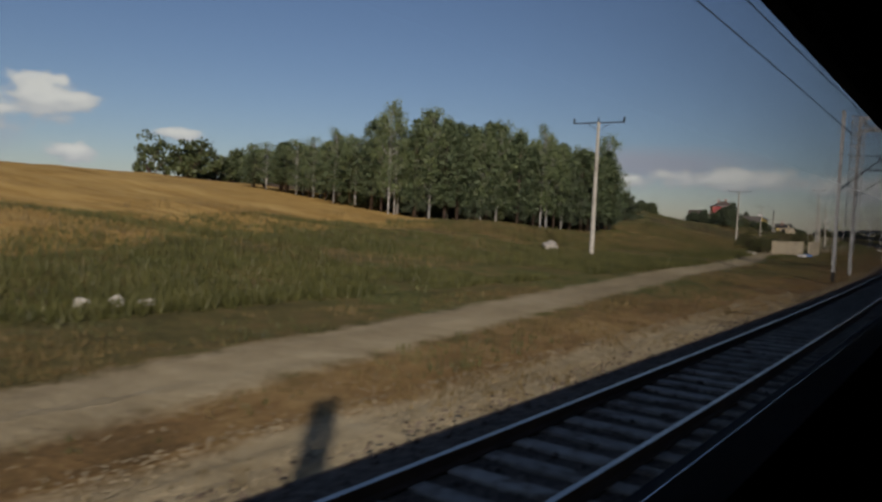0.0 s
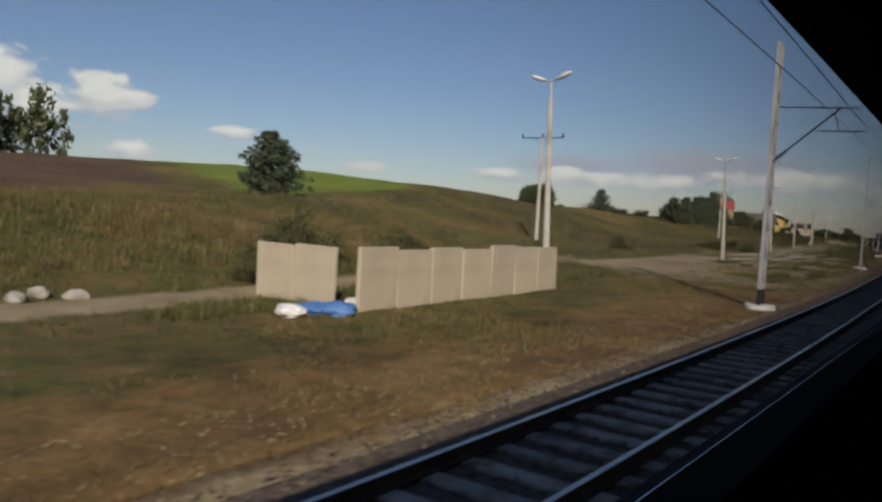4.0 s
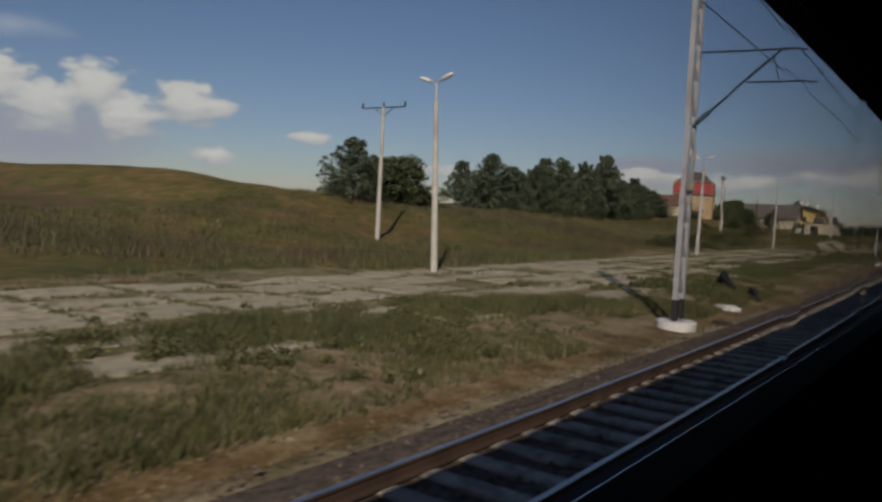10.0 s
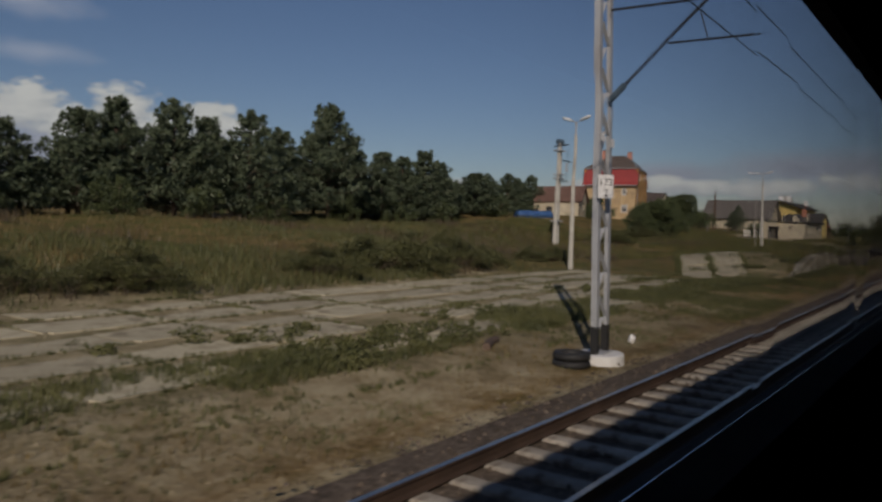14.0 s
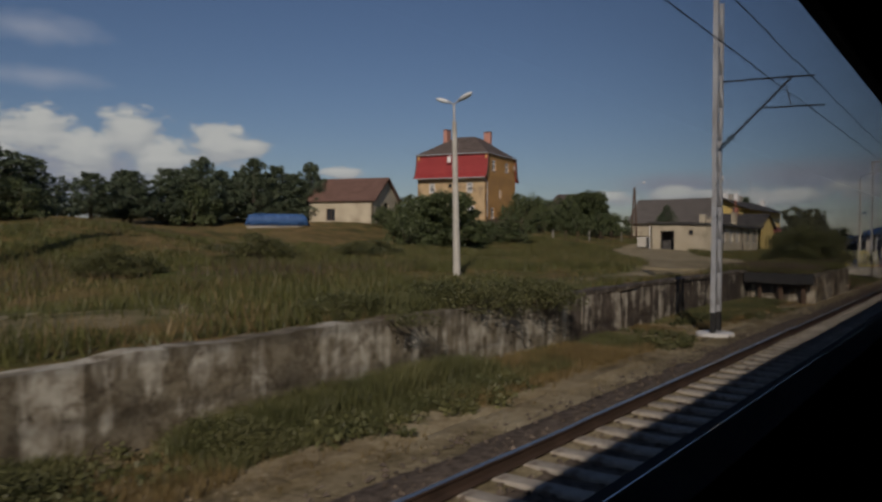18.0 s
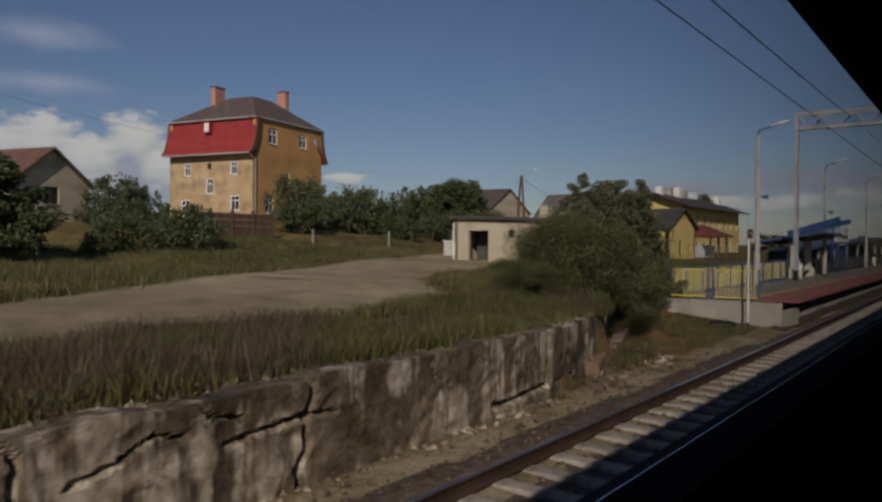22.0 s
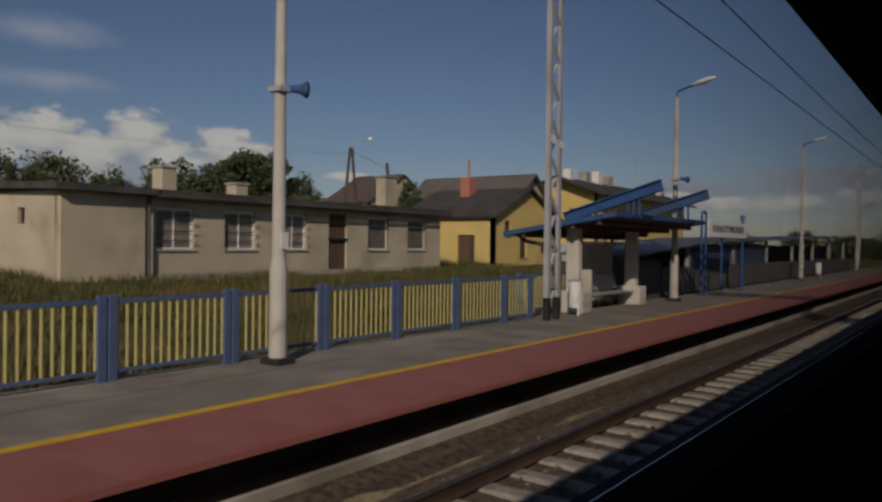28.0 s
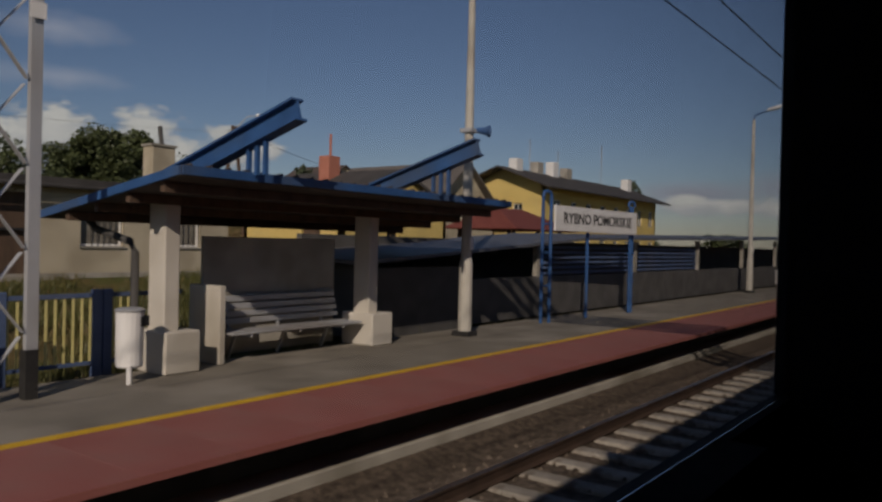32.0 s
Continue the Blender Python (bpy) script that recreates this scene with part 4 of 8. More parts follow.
        part("portal_beam", bm, M["steel"], t, "grey lattice truss beam")
        if signal:
            # a signal in a caged gangway hung from the beam between the two tracks
            for ya, yb, drop in ((-5.9, -4.3, 5.0), (-10.4, -9.7, 2.9)):
                for yy in (ya, yb):
                    bm = B()
                    box(bm, -0.05, 0.05, yy - 0.05, yy + 0.05, tall - drop - 0.1, z0)
                    part("hanger", bm, M["steel"], t, "grey steel hanger of the signal cage")
                bm = B()
                box(bm, -0.04, 0.04, ya + 0.06, yb - 0.06, tall - drop, tall - 1.0)
                part("signal_board", bm, M["black"], t, "dark backboard of a hanging signal")
        for s in (-1, 1):
            bm = B()
            box(bm, s * 0.33 - 0.1, s * 0.33 + 0.1, d - 0.1, d + 0.1, -0.6, tall)
            part("far_leg", bm, M["steel"], t)
    return t


def words(name, text, parent, at_, size, material, rz=0.0, wide=None, bold=0.0):
    cu = bpy.data.curves.new(name, "FONT")
    cu.body, cu.size, cu.align_x, cu.align_y, cu.extrude = text, size, "CENTER", "CENTER", 0.003
    cu.offset = bold
    tmp = bpy.data.objects.new(name, cu)
    scene.collection.objects.link(tmp)
    bpy.context.view_layer.update()
    me = bpy.data.meshes.new_from_object(tmp.evaluated_get(bpy.context.evaluated_depsgraph_get()))
    bpy.data.objects.remove(tmp)
    bpy.data.curves.remove(cu)
    ob = obj(name, me, material, parent)
    xs_ = [v.co.x for v in me.vertices]
    f = wide / (max(xs_) - min(xs_)) if wide else 1.0
    ob.matrix_basis = pose(*at_, 90, 0, rz) @ Matrix.Diagonal((f, 1, 1, 1))
    return ob


lattice_mast(-325.3, 25.75, -0.25, track_turn(-325), sign="yellow", ring=False, tall=9.6, sign_z=3.0)
lattice_mast(-315.7, 24.15, -0.25, track_turn(-316), tall=10.5, signal=True, ladder=True, ring=False, black=False, beam_to=-17.0, wide=0.66)
lattice_mast(*at(-265.0, 6.4, -0.2), track_turn(-265), ring="white")
lattice_mast(-219.9, 12.1, -0.12, track_turn(-220), ring="white", black=False, wide=0.62)
lattice_mast(-166.6, 8.6, -0.12, track_turn(-166), ring="white", sign="yellow", sign_z=3.5)
km_mast = lattice_mast(-111.4, 7.15, -0.15, track_turn(-111), ring="white", sign="km")
km_mast.matrix_basis = Matrix.Translation((-111.4, 7.15, -0.15)) @ Matrix.Rotation(radians(-1.2), 4, Vector((0.82, 0.57, 0))) @ pose(0, 0, 0, 0, 0, math.degrees(track_turn(-111)))
lattice_mast(-54.9, 6.45, -0.15, 0.0, ring="white")
lattice_mast(3.9, 8.8, 0.6, 0.0, tall=9.3, beam_to=-17.5, arm=False, ring=False)
lattice_mast(62.0, 9.35, 0.6, 0.0, tall=9.3, ring=False)
# masts on the far side of the line, seen by the shadows they throw across it
lattice_mast(-380.7, 25.4, -0.4, track_turn(-380), tall=10.9, arm=False, ring=False, wide=0.4)
for x in (-287.0, -6.0, 33.0):
    q = at(x, -6.0, -0.4)
    lattice_mast(*q, track_turn(x) + math.pi, tall=9.0, arm=False, ring=False)


def double_lamp(x, y, z0, z1, lean=0.0):
    """A concrete post with a white steel neck and two opposed street-lamp heads."""
    t = thing("yard_lamp", "tall tapered concrete lamp post with two white lamp heads", "street lamp", (x, y, z0), group="yard lamps")
    aim = Vector((math.cos(0.5), math.sin(0.5), 0))
    t.matrix_basis = Matrix.Translation((x, y, z0)) @ Matrix.Rotation(radians(lean), 4, aim) @ pose(0, 0, 0, 0, 0, math.degrees(track_turn(x)) + 84)
    h = z1 - z0
    bm = B()
    tube(bm, [(0, 0, -0.4), (0, 0, h - 0.85)], [0.15, 0.085], 10)
    part("post", bm, M["post"], t, "weathered concrete post")
    bm = B()
    tube(bm, [(0, 0, h - 0.85), (0, 0, h - 0.2)], 0.05, 8)
    part("neck", bm, M["steel"], t, "white steel neck")
    for s in (-1, 1):
        bm = B()
        tube(bm, [(0, 0, h - 0.2), (s * 0.28, 0, h - 0.06)], 0.03, 6)
        part("arm", bm, M["steel"], t)
        bm = B()
        bmesh.ops.create_uvsphere(bm, u_segments=12, v_segments=8, radius=1.0)
        bmesh.ops.scale(bm, vec=(0.36, 0.14, 0.09), verts=bm.verts)
        bmesh.ops.rotate(bm, cent=(0, 0, 0), matrix=Matrix.Rotation(-s * 0.32, 3, "Y"), verts=bm.verts)
        bmesh.ops.translate(bm, vec=(s * 0.58, 0, h + 0.03), verts=bm.verts)
        hd = part("lamp_head", bm, M["lampglass"], t, "white lamp bowl", smooth=True)
        bm = B()
        tube(bm, [(s * 0.22, 0, h - 0.09), (s * 0.36, 0, h - 0.03)], 0.06, 8)
        part("lamp_collar", bm, M["steel"], hd)
    return t


# how far each post leans along the line, degrees
LEANS = {-265.8: -2.0, -233.8: -2.4, -198.2: -2.0, -161.3: -2.2, -125.95: 0.7, -87.2: 0.0, -52.85: -1.3}
for x, y, z0, z1 in ((-265.8, 24.0, -0.1, 7.9), (-233.8, 21.5, 0.05, 7.63), (-198.2, 20.75, 0.0, 7.45), (-161.3, 19.9, 0.0, 7.8), (-125.95, 18.55, 0.0, 7.7), (-87.2, 19.2, 0.1, 8.5), (-52.85, 16.7, 1.1, 7.85)):
    double_lamp(x, y, z0, z1, LEANS[x])


def t_pole(x, y, z0, z1):
    t = thing("power_line_pole", "slender white concrete power-line pole with a three-insulator crossarm", "utility pole", (x, y, z0), math.degrees(track_turn(x)), group="power line poles")
    h = z1 - z0
    bm = B()
    tube(bm, [(0, 0, -0.4), (0, 0, h - 0.15)], [0.16, 0.095], 10)
    part("pole", bm, M["post"], t, "whitewashed concrete pole")
    bm = B()
    beam(bm, (0, -1.8, h - 0.2), (0, 1.8, h - 0.2), 0.07, 0.07)
    beam(bm, (0.05, 0, h - 0.75), (0.05, -0.75, h - 0.24), 0.035)
    beam(bm, (0.05, 0, h - 0.75), (0.05, 0.75, h - 0.24), 0.035)
    part("crossarm", bm, M["wire"], t, "dark steel crossarm")
    for yy in (-1.72, 0, 1.72):
        bm = B()
        tube(bm, [(0, yy, h - 0.17), (0, yy, h - 0.05), (0, yy, h + 0.02), (0, yy, h + 0.1), (0, yy, h + 0.14)], [0.05, 0.09, 0.06, 0.09, 0.04], 8)
        part("insulator", bm, M["ceramic"], t, "dark ribbed insulator")
    return t


for x, y, z1 in ((-323.5, 39.8, 9.2), (-237.6, 34.9, 8.9), (-148.2, 33.0, 9.1)):
    t_pole(x, y, ground_z(x, y) - 0.05, z1)

# the pair of white posts with switchgear
tw = thing("switch_pole_pair", "pair of white concrete power poles braced together with switchgear crossarms", "utility pole", (-66.5, 30.3, ground_z(-66.5, 30.3) - 0.05))
for dx, dy in ((-0.45, -0.05), (0.45, 0.2)):
    bm = B()
    tube(bm, [(dx, dy, -0.4), (dx * 0.72, dy * 0.72, 9.0)], [0.21, 0.13], 10)
    part("pole", bm, M["post"], tw, "whitewashed concrete pole")
for zc in (2.2, 5.9, 6.25, 8.3):
    bm = B()
    box(bm, -0.62, 0.62, -0.26, 0.36, zc, zc + 0.1)
    part("brace", bm, M["steel"], tw, "steel clamp between the poles")
for zc, x0, x1, dz in ((8.7, -1.4, 1.5, 0.35), (7.55, 0.2, 1.9, 0.0), (5.75, 0.1, 1.6, 0.0), (8.9, -0.9, 0.9, 0.0)):
    bm = B()
    beam(bm, (x0, -0.1, zc - dz * 0.3), (x1, -0.1, zc + dz), 0.09, 0.09)
    part("crossarm", bm, M["wire"], tw, "dark steel crossarm")
for i in range(6):
    bm = B()
    xx = -0.65 + i * 0.24
    tube(bm, [(xx, -0.1 + 0.25 * (i % 2), 8.95), (xx, -0.1 + 0.25 * (i % 2), 9.15), (xx, -0.1 + 0.25 * (i % 2), 9.35)], [0.07, 0.1, 0.05], 8)
    part("insulator", bm, M["ceramic"], tw, "dark insulator")
for xx, z0, z1 in ((1.0, 6.6, 7.4), (1.35, 6.6, 7.4)):
    bm = B()
    tube(bm, [(xx, -0.1, z0), (xx, -0.1, z1)], 0.05, 8)
    part("fuse", bm, M["steel"], tw, "slim fuse tube")
bm = B()
for z0, z1 in ((8.7, 7.6), (7.6, 5.8)):
    tube(bm, [(1.45, -0.1, z0), (1.2, -0.1, (z0 + z1) / 2), (1.3, -0.1, z1)], 0.018, 5)
part("jumper_wire", bm, M["wire"], tw)

# contact wire, carrying wire and droppers above the neighbouring track
for cen in (CEN, -0.6):
    cat = thing("overhead_line", "thin overhead contact wire hung from a carrying wire", "overhead wire")
    for nm, zc, r in (("contact_wire", 5.95, 0.012), ("carrying_wire", 6.95, 0.014)):
        vs, fs = [], []
        xs_ = np.arange(X0, X1, 5.0)
        for x in xs_:
            sag = 0.0 if nm == "contact_wire" else -0.35 * (1 - abs(((x + 400) % 56.0) / 28.0 - 1) ** 2)
            c = at(x, cen, zc + sag)
            for k in range(5):
                vs.append((c.x, c.y + r * math.cos(k * 1.2566), c.z + r * math.sin(k * 1.2566)))
        for i in range(len(xs_) - 1):
            for k in range(5):
                fs.append((i * 5 + k, (i + 1) * 5 + k, (i + 1) * 5 + (k + 1) % 5, i * 5 + (k + 1) % 5))
        raw(nm, vs, fs, M["wire"], cat)

# ---------------------------------------------------------------- the platform
PT = 0.66                                   # height of its surface over the rails
platform = thing("platform", "long station platform with red strip, yellow line and grey paving", "platform", kind="structure")
# base coloured near black to paint in the shade under the edge slabs
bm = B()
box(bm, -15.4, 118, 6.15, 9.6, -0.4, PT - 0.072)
part("base", bm, M["greywall"], platform, "concrete base coloured dark as overhang shade")
bm = B()
box(bm, -13.4, 118, 5.70, 6.148, -0.42, 0.10, 0.02)
part("footing", bm, M["concrete"], platform, "mossy concrete footing strip")
slab_me = bpy.data.meshes.new("edge_slab")
bm = B()
box(bm, 0.0006, 0.9994, 5.32, 6.86, PT - 0.07, PT, 0.0015)
bm.to_mesh(slab_me), bm.free()
slab_me.materials.append(M["redtile"])
for i in range(130):
    s = obj("edge_slab", slab_me, None, platform)
    s.matrix_basis = pose(-13.6 + i, 0, 0)
bm = B()
box(bm, -13.6, 116, 6.862, 7.02, PT - 0.02, PT + 0.003)
part("warning_line", bm, M["lineyel"], platform, "yellow warning line")
bm = B()
box(bm, -15.4, 118, 7.023, 9.58, PT - 0.05, PT)
part("paving", bm, M["asphalt"], platform, "worn grey asphalt surface")
bm = B()
vs = [bm.verts.new(v) for v in ((-16.2, 5.05, -0.21), (118, 5.05, -0.21), (118, 5.71, -0.04), (-16.2, 5.71, -0.04), (-16.2, 5.05, -0.5), (118, 5.05, -0.5), (118, 5.71, -0.5), (-16.2, 5.71, -0.5))]
for f in ((0, 1, 2, 3), (7, 6, 5, 4), (0, 4, 5, 1), (1, 5, 6, 2), (2, 6, 7, 3), (3, 7, 4, 0)):
    bm.faces.new([vs[i] for i in f])
part("cess", bm, M["ballast"], platform, "banked brown gravel at the platform foot")
# end wall with its skewed corner
bm = B()
box(bm, -15.55, -15.4, 5.5, 9.6, -0.45, PT + 0.02, 0.015)
prism(bm, [(-15.5, 5.49), (-13.6, 5.35), (-13.6, 5.5), (-15.4, 5.62)], -0.4, 0.42)
part("end_wall", bm, M["concrete"], platform, "pale concrete end wall")

# ---------------------------------------------------------------- fence
BAR = bpy.data.meshes.new("bar")
bm = B()
box(bm, -0.015, 0.015, -0.006, 0.006, 0.0, 0.88)
bm.to_mesh(BAR), bm.free()
BAR.materials.append(M["paleyel"])
bm = B()
box(bm, -0.14, -0.012, -0.035, 0.035, -0.3, 1.13, 0.008)
box(bm, 0.012, 0.14, -0.035, 0.035, -0.3, 1.13, 0.008)
box(bm, -0.012, 0.012, -0.01, 0.01, 0.1, 1.05)
POST = bpy.data.meshes.new("fence_post")
bm.to_mesh(POST), bm.free()
POST.materials.append(M["postblue"])


def fence_panel(x0, y0, x1, y1, bars=13, z=PT, frame="blue", posts=True):
    d = math.hypot(x1 - x0, y1 - y0)
    t = thing("platform_railing", "yellow barred steel fence panel between blue posts" if frame == "blue" else "yellow steel barrier of thin vertical bars", "fence", (x0, y0, z), math.degrees(math.atan2(y1 - y0, x1 - x0)), group="platform fence")
    m = M["postblue"] if frame == "blue" else M["yellow"]
    for zc, h in ((1.02, 0.06), (0.11, 0.05)):
        bm = B()
        box(bm, 0.1, d - 0.1, -0.02, 0.02, zc, zc + h)
        part("rail", bm, m, t)
    for i in range(bars):
        b = obj("bar", BAR, None, t)
        b.matrix_basis = pose(0.16 + (d - 0.32) * i / (bars - 1), 0, 0.15)
    if frame == "blue":
        p_ = obj("post", POST, None, t, "blue steel post")
        p_.matrix_basis = pose(0, 0, 0)
    else:
        for xx in (0.03, d - 0.03):
            bm = B()
            box(bm, xx - 0.03, xx + 0.03, -0.03, 0.03, -0.35, 1.1, 0.005)
            part("post", bm, M["postblue"], t, "slim grey-blue post")
    return t


fx = [-15.3, -13.4, -11.4, -9.45, -7.48, -5.49, -3.53, -1.55, 0.48, 2.46, 3.72, 4.1]
for a, b in zip(fx, fx[1:]):
    fence_panel(a, 9.30, b, 9.30, max(3, int((b - a) / 0.142)))
fence_panel(4.25, 9.9, 5.64, 9.9, 10)
fence_panel(5.64, 9.9, 7.0, 9.9, 10)
# across the end of the platform: one blue-framed, one yellow-framed panel
fence_panel(-15.47, 9.25, -15.47, 7.85, 12, frame="yellow")
fence_panel(-15.47, 7.75, -15.47, 6.2, 13, frame="yellow")
# ---------------------------------------------------------------- lamps of the platform
def platform_lamp(x, y, z1, speaker=True):
    t = thing("platform_lamp", "pale stepped concrete lamp post with one arm" + (" and blue loudspeaker" if speaker else ""), "street lamp", (x, y, PT), group="platform lamps")
    h = z1 - PT
    bm = B()
    tube(bm, [(0, 0, 0.0), (0, 0, 0.02), (0, 0, 1.45), (0, 0, 1.62), (0, 0, 3.9), (0, 0, h - 0.25)], [0.17, 0.14, 0.135, 0.105, 0.092, 0.065], 12)
    part("post", bm, M["post"], t, "pale concrete post")
    bm = B()
    box(bm, -0.18, 0.18, -0.2, 0.2, 0.0, 0.1, 0.01)
    part("foot", bm, M["black"], t, "dark foot")
    bm = B()
    tube(bm, [(0, 0, h - 0.4), (0, -0.02, h - 0.05), (0, -0.55, h + 0.1)], 0.04, 8)
    part("arm", bm, M["blue"], t, "blue steel arm")
    bm = B()
    bmesh.ops.create_uvsphere(bm, u_segments=14, v_segments=8, radius=1.0)
    bmesh.ops.scale(bm, vec=(0.13, 0.42, 0.09), verts=bm.verts)
    bmesh.ops.rotate(bm, cent=(0, 0, 0), matrix=Matrix.Rotation(-0.22, 3, "X"), verts=bm.verts)
    bmesh.ops.translate(bm, vec=(0, -0.9, h + 0.2), verts=bm.verts)
    part("lamp_head", bm, M["lampglass"], t, "white lamp head", smooth=True)
    bm = B()
    box(bm, -0.07, 0.07, -0.135, -0.125, 1.75, 2.0)
    part("notice", bm, M["white"], t, "small white notice")
    if speaker:
        bm = B()
        tube(bm, [(0.1, -0.1, 4.18), (0.16, -0.26, 4.16), (0.2, -0.36, 4.15), (0.21, -0.37, 4.15)], [0.05, 0.07, 0.13, 0.11], 12)
        part("loudspeaker", bm, M["blue"], t, "blue horn loudspeaker")
        bm = B()
        box(bm, -0.13, 0.13, -0.14, 0.14, 4.12, 4.2)
        part("clamp", bm, M["steel"], t)
    return t


platform_lamp(-5.04, 8.75, 7.9)
platform_lamp(12.75, 8.75, 7.85)
platform_lamp(35.45, 9.0, 8.6, False)
platform_lamp(58.0, 9.0, 8.6, False)

# ---------------------------------------------------------------- shelter
sh = thing("platform_shelter", "open concrete platform shelter with blue-edged roof and slanting blue steel beams", "shelter")
RX0, RX1, RY0, RY1 = 5.4, 12.85, 7.8, 11.1


def roof_z(y):
    return 3.36 - (y - RY0) * 0.155


bm = B()
for x0, x1 in ((RX0, RX1),):
    vs = [bm.verts.new((x, y, roof_z(y) + dz)) for dz in (-0.1, 0.02) for x, y in ((x0, RY0), (x1, RY0), (x1, RY1), (x0, RY1))]
    for f in ((3, 2, 1, 0), (4, 5, 6, 7), (0, 1, 5, 4), (1, 2, 6, 5), (2, 3, 7, 6), (3, 0, 4, 7)):
        bm.faces.new([vs[i] for i in f])
part("roof", bm, M["felt"], sh, "dark flat roof slab")
for nm, p0, p1 in (("fascia", (RX0, RY0 - 0.02, roof_z(RY0) - 0.04), (RX1, RY0 - 0.02, roof_z(RY0) - 0.04)), ("fascia", (RX0 - 0.02, RY0, roof_z(RY0) - 0.04), (RX0 - 0.02, RY1, roof_z(RY1) - 0.04)), ("fascia", (RX1 + 0.02, RY0, roof_z(RY0) - 0.04), (RX1 + 0.02, RY1, roof_z(RY1) - 0.04))):
    bm = B()
    beam(bm, p0, p1, 0.03, 0.11)
    part(nm, bm, M["blue"], sh, "blue sheet-metal fascia")
bm = B()
for i in range(26):
    xx = RX0 + 0.14 + i * 0.286
    beam(bm, (xx, RY0 + 0.02, roof_z(RY0) + 0.035), (xx, RY1 - 0.02, roof_z(RY1) + 0.035), 0.05, 0.03)
part("roof_corrugation", bm, M["felt"], sh, "ribbed roof sheet")
for cx in (6.2, 10.35):
    bm = B()
    box(bm, cx - 0.12, cx + 0.12, 9.12, 9.5, PT, roof_z(9.3) - 0.1, 0.015)
    part("column", bm, M["palecon"], sh, "square concrete column")
    bm = B()
    box(bm, cx - 0.2, cx + 0.36, 8.95, 9.7, PT, PT + 0.58, 0.02)
    part("plinth", bm, M["palecon"], sh, "concrete plinth block")
for bx in (6.45, 10.42):
    bm = B()
    p0, p1 = Vector((bx, 9.75, 3.28)), Vector((bx, 6.95, 4.12))
    up = Vector((0, 0.29, 0.957))
    for off, w, h in ((0.13, 0.2, 0.03), (-0.13, 0.2, 0.03), (0, 0.03, 0.26)):
        beam(bm, p0 + up * off, p1 + up * off, w, h)
    part("slant_beam", bm, M["blue"], sh, "slanting blue steel beam")
    for k in range(3):
        bm = B()
        yy = 7.55 + k * 0.16
        box(bm, bx - 0.03, bx + 0.03, yy - 0.025, yy + 0.025, roof_z(max(yy, RY0)) - 0.02, 4.12 - (yy - 6.95) * 0.3 - 0.14)
        part("hanger", bm, M["blue"], sh, "blue hanger bar")
bm = B()
tube(bm, [(6.0, 10.95, roof_z(10.95) - 0.1), (5.98, 10.7, 2.62), (5.95, 9.75, 2.45), (5.95, 9.62, 2.3), (5.95, 9.62, PT + 0.05)], 0.055, 8)
part("downpipe", bm, M["greywall"], sh, "dark bent downpipe")
bm = B()
for i in range(4):
    yy = RY0 + 0.45 + i * 0.75
    beam(bm, (RX0 + 0.05, yy, roof_z(yy) - 0.16), (RX1 - 0.05, yy, roof_z(yy) - 0.16), 0.09, 0.12)
part("purlin", bm, M["darkwood"], sh, "dark roof purlins")
bm = B()
box(bm, 7.25, 10.1, 9.86, 9.94, PT + 0.02, 2.55, 0.01)
part("back_panel", bm, M["concrete"], sh, "grey back panel")
bm = B()
box(bm, 7.06, 7.17, 9.2, 9.94, PT, 1.82, 0.012)
part("side_panel", bm, M["palecon"], sh, "pale low side wall")
bench = thing("platform_bench", "long grey slatted wooden bench under the shelter", "bench", (0, 0, PT))
for i in range(5):
    bm = B()
    box(bm, 7.24, 10.05, 9.1 + i * 0.105, 9.19 + i * 0.105, 0.42, 0.455, 0.006)
    part("seat_slat", bm, M["steel"], bench)
for i in range(4):
    bm = B()
    box(bm, 7.24, 10.0, 9.66 + i * 0.03, 9.685 + i * 0.03, 0.52 + i * 0.115, 0.61 + i * 0.115, 0.006)
    part("back_slat", bm, M["steel"], bench)
for xx in (7.6, 8.6, 9.6):
    bm = B()
    beam(bm, (xx, 9.12, 0.40), (xx, 9.72, 0.36), 0.04, 0.05)
    beam(bm, (xx, 9.5, 0.38), (xx, 9.68, 0.0), 0.04, 0.05)
    beam(bm, (xx, 9.66, 0.38), (xx, 9.8, 0.98), 0.04, 0.04)
    part("support", bm, M["steel"], bench, "grey steel bracket")


def bin_(x, y):
    t = thing("litter_bin", "round white litter bin with dark slot on a post", "litter bin", (x, y, PT), 25)
    bm = B()
    tube(bm, [(0, 0, 0.2), (0, 0, 0.22), (0, 0, 0.9), (0, 0, 0.91)], [0.15, 0.165, 0.175, 0.16], 18)
    part("body", bm, M["white"], t, "white sheet-metal drum")
    bm = B()
    tube(bm, [(0, 0, 0.91), (0, 0, 0.93), (0, 0, 0.95)], [0.185, 0.19, 0.14], 18)
    part("lid", bm, M["steel"], t, "grey lid")
    bm = B()
    box(bm, -0.03, 0.14, -0.186, -0.12, 0.72, 0.85)
    part("slot", bm, M["black"], t, "dark slot")
    bm = B()
    tube(bm, [(-0.13, -0.09, 0.0), (-0.13, -0.09, 0.24)], 0.035, 8)
    part("post", bm, M["white"], t)
    return t


bin_(5.45, 8.9)
bin_(41.0, 9.0)

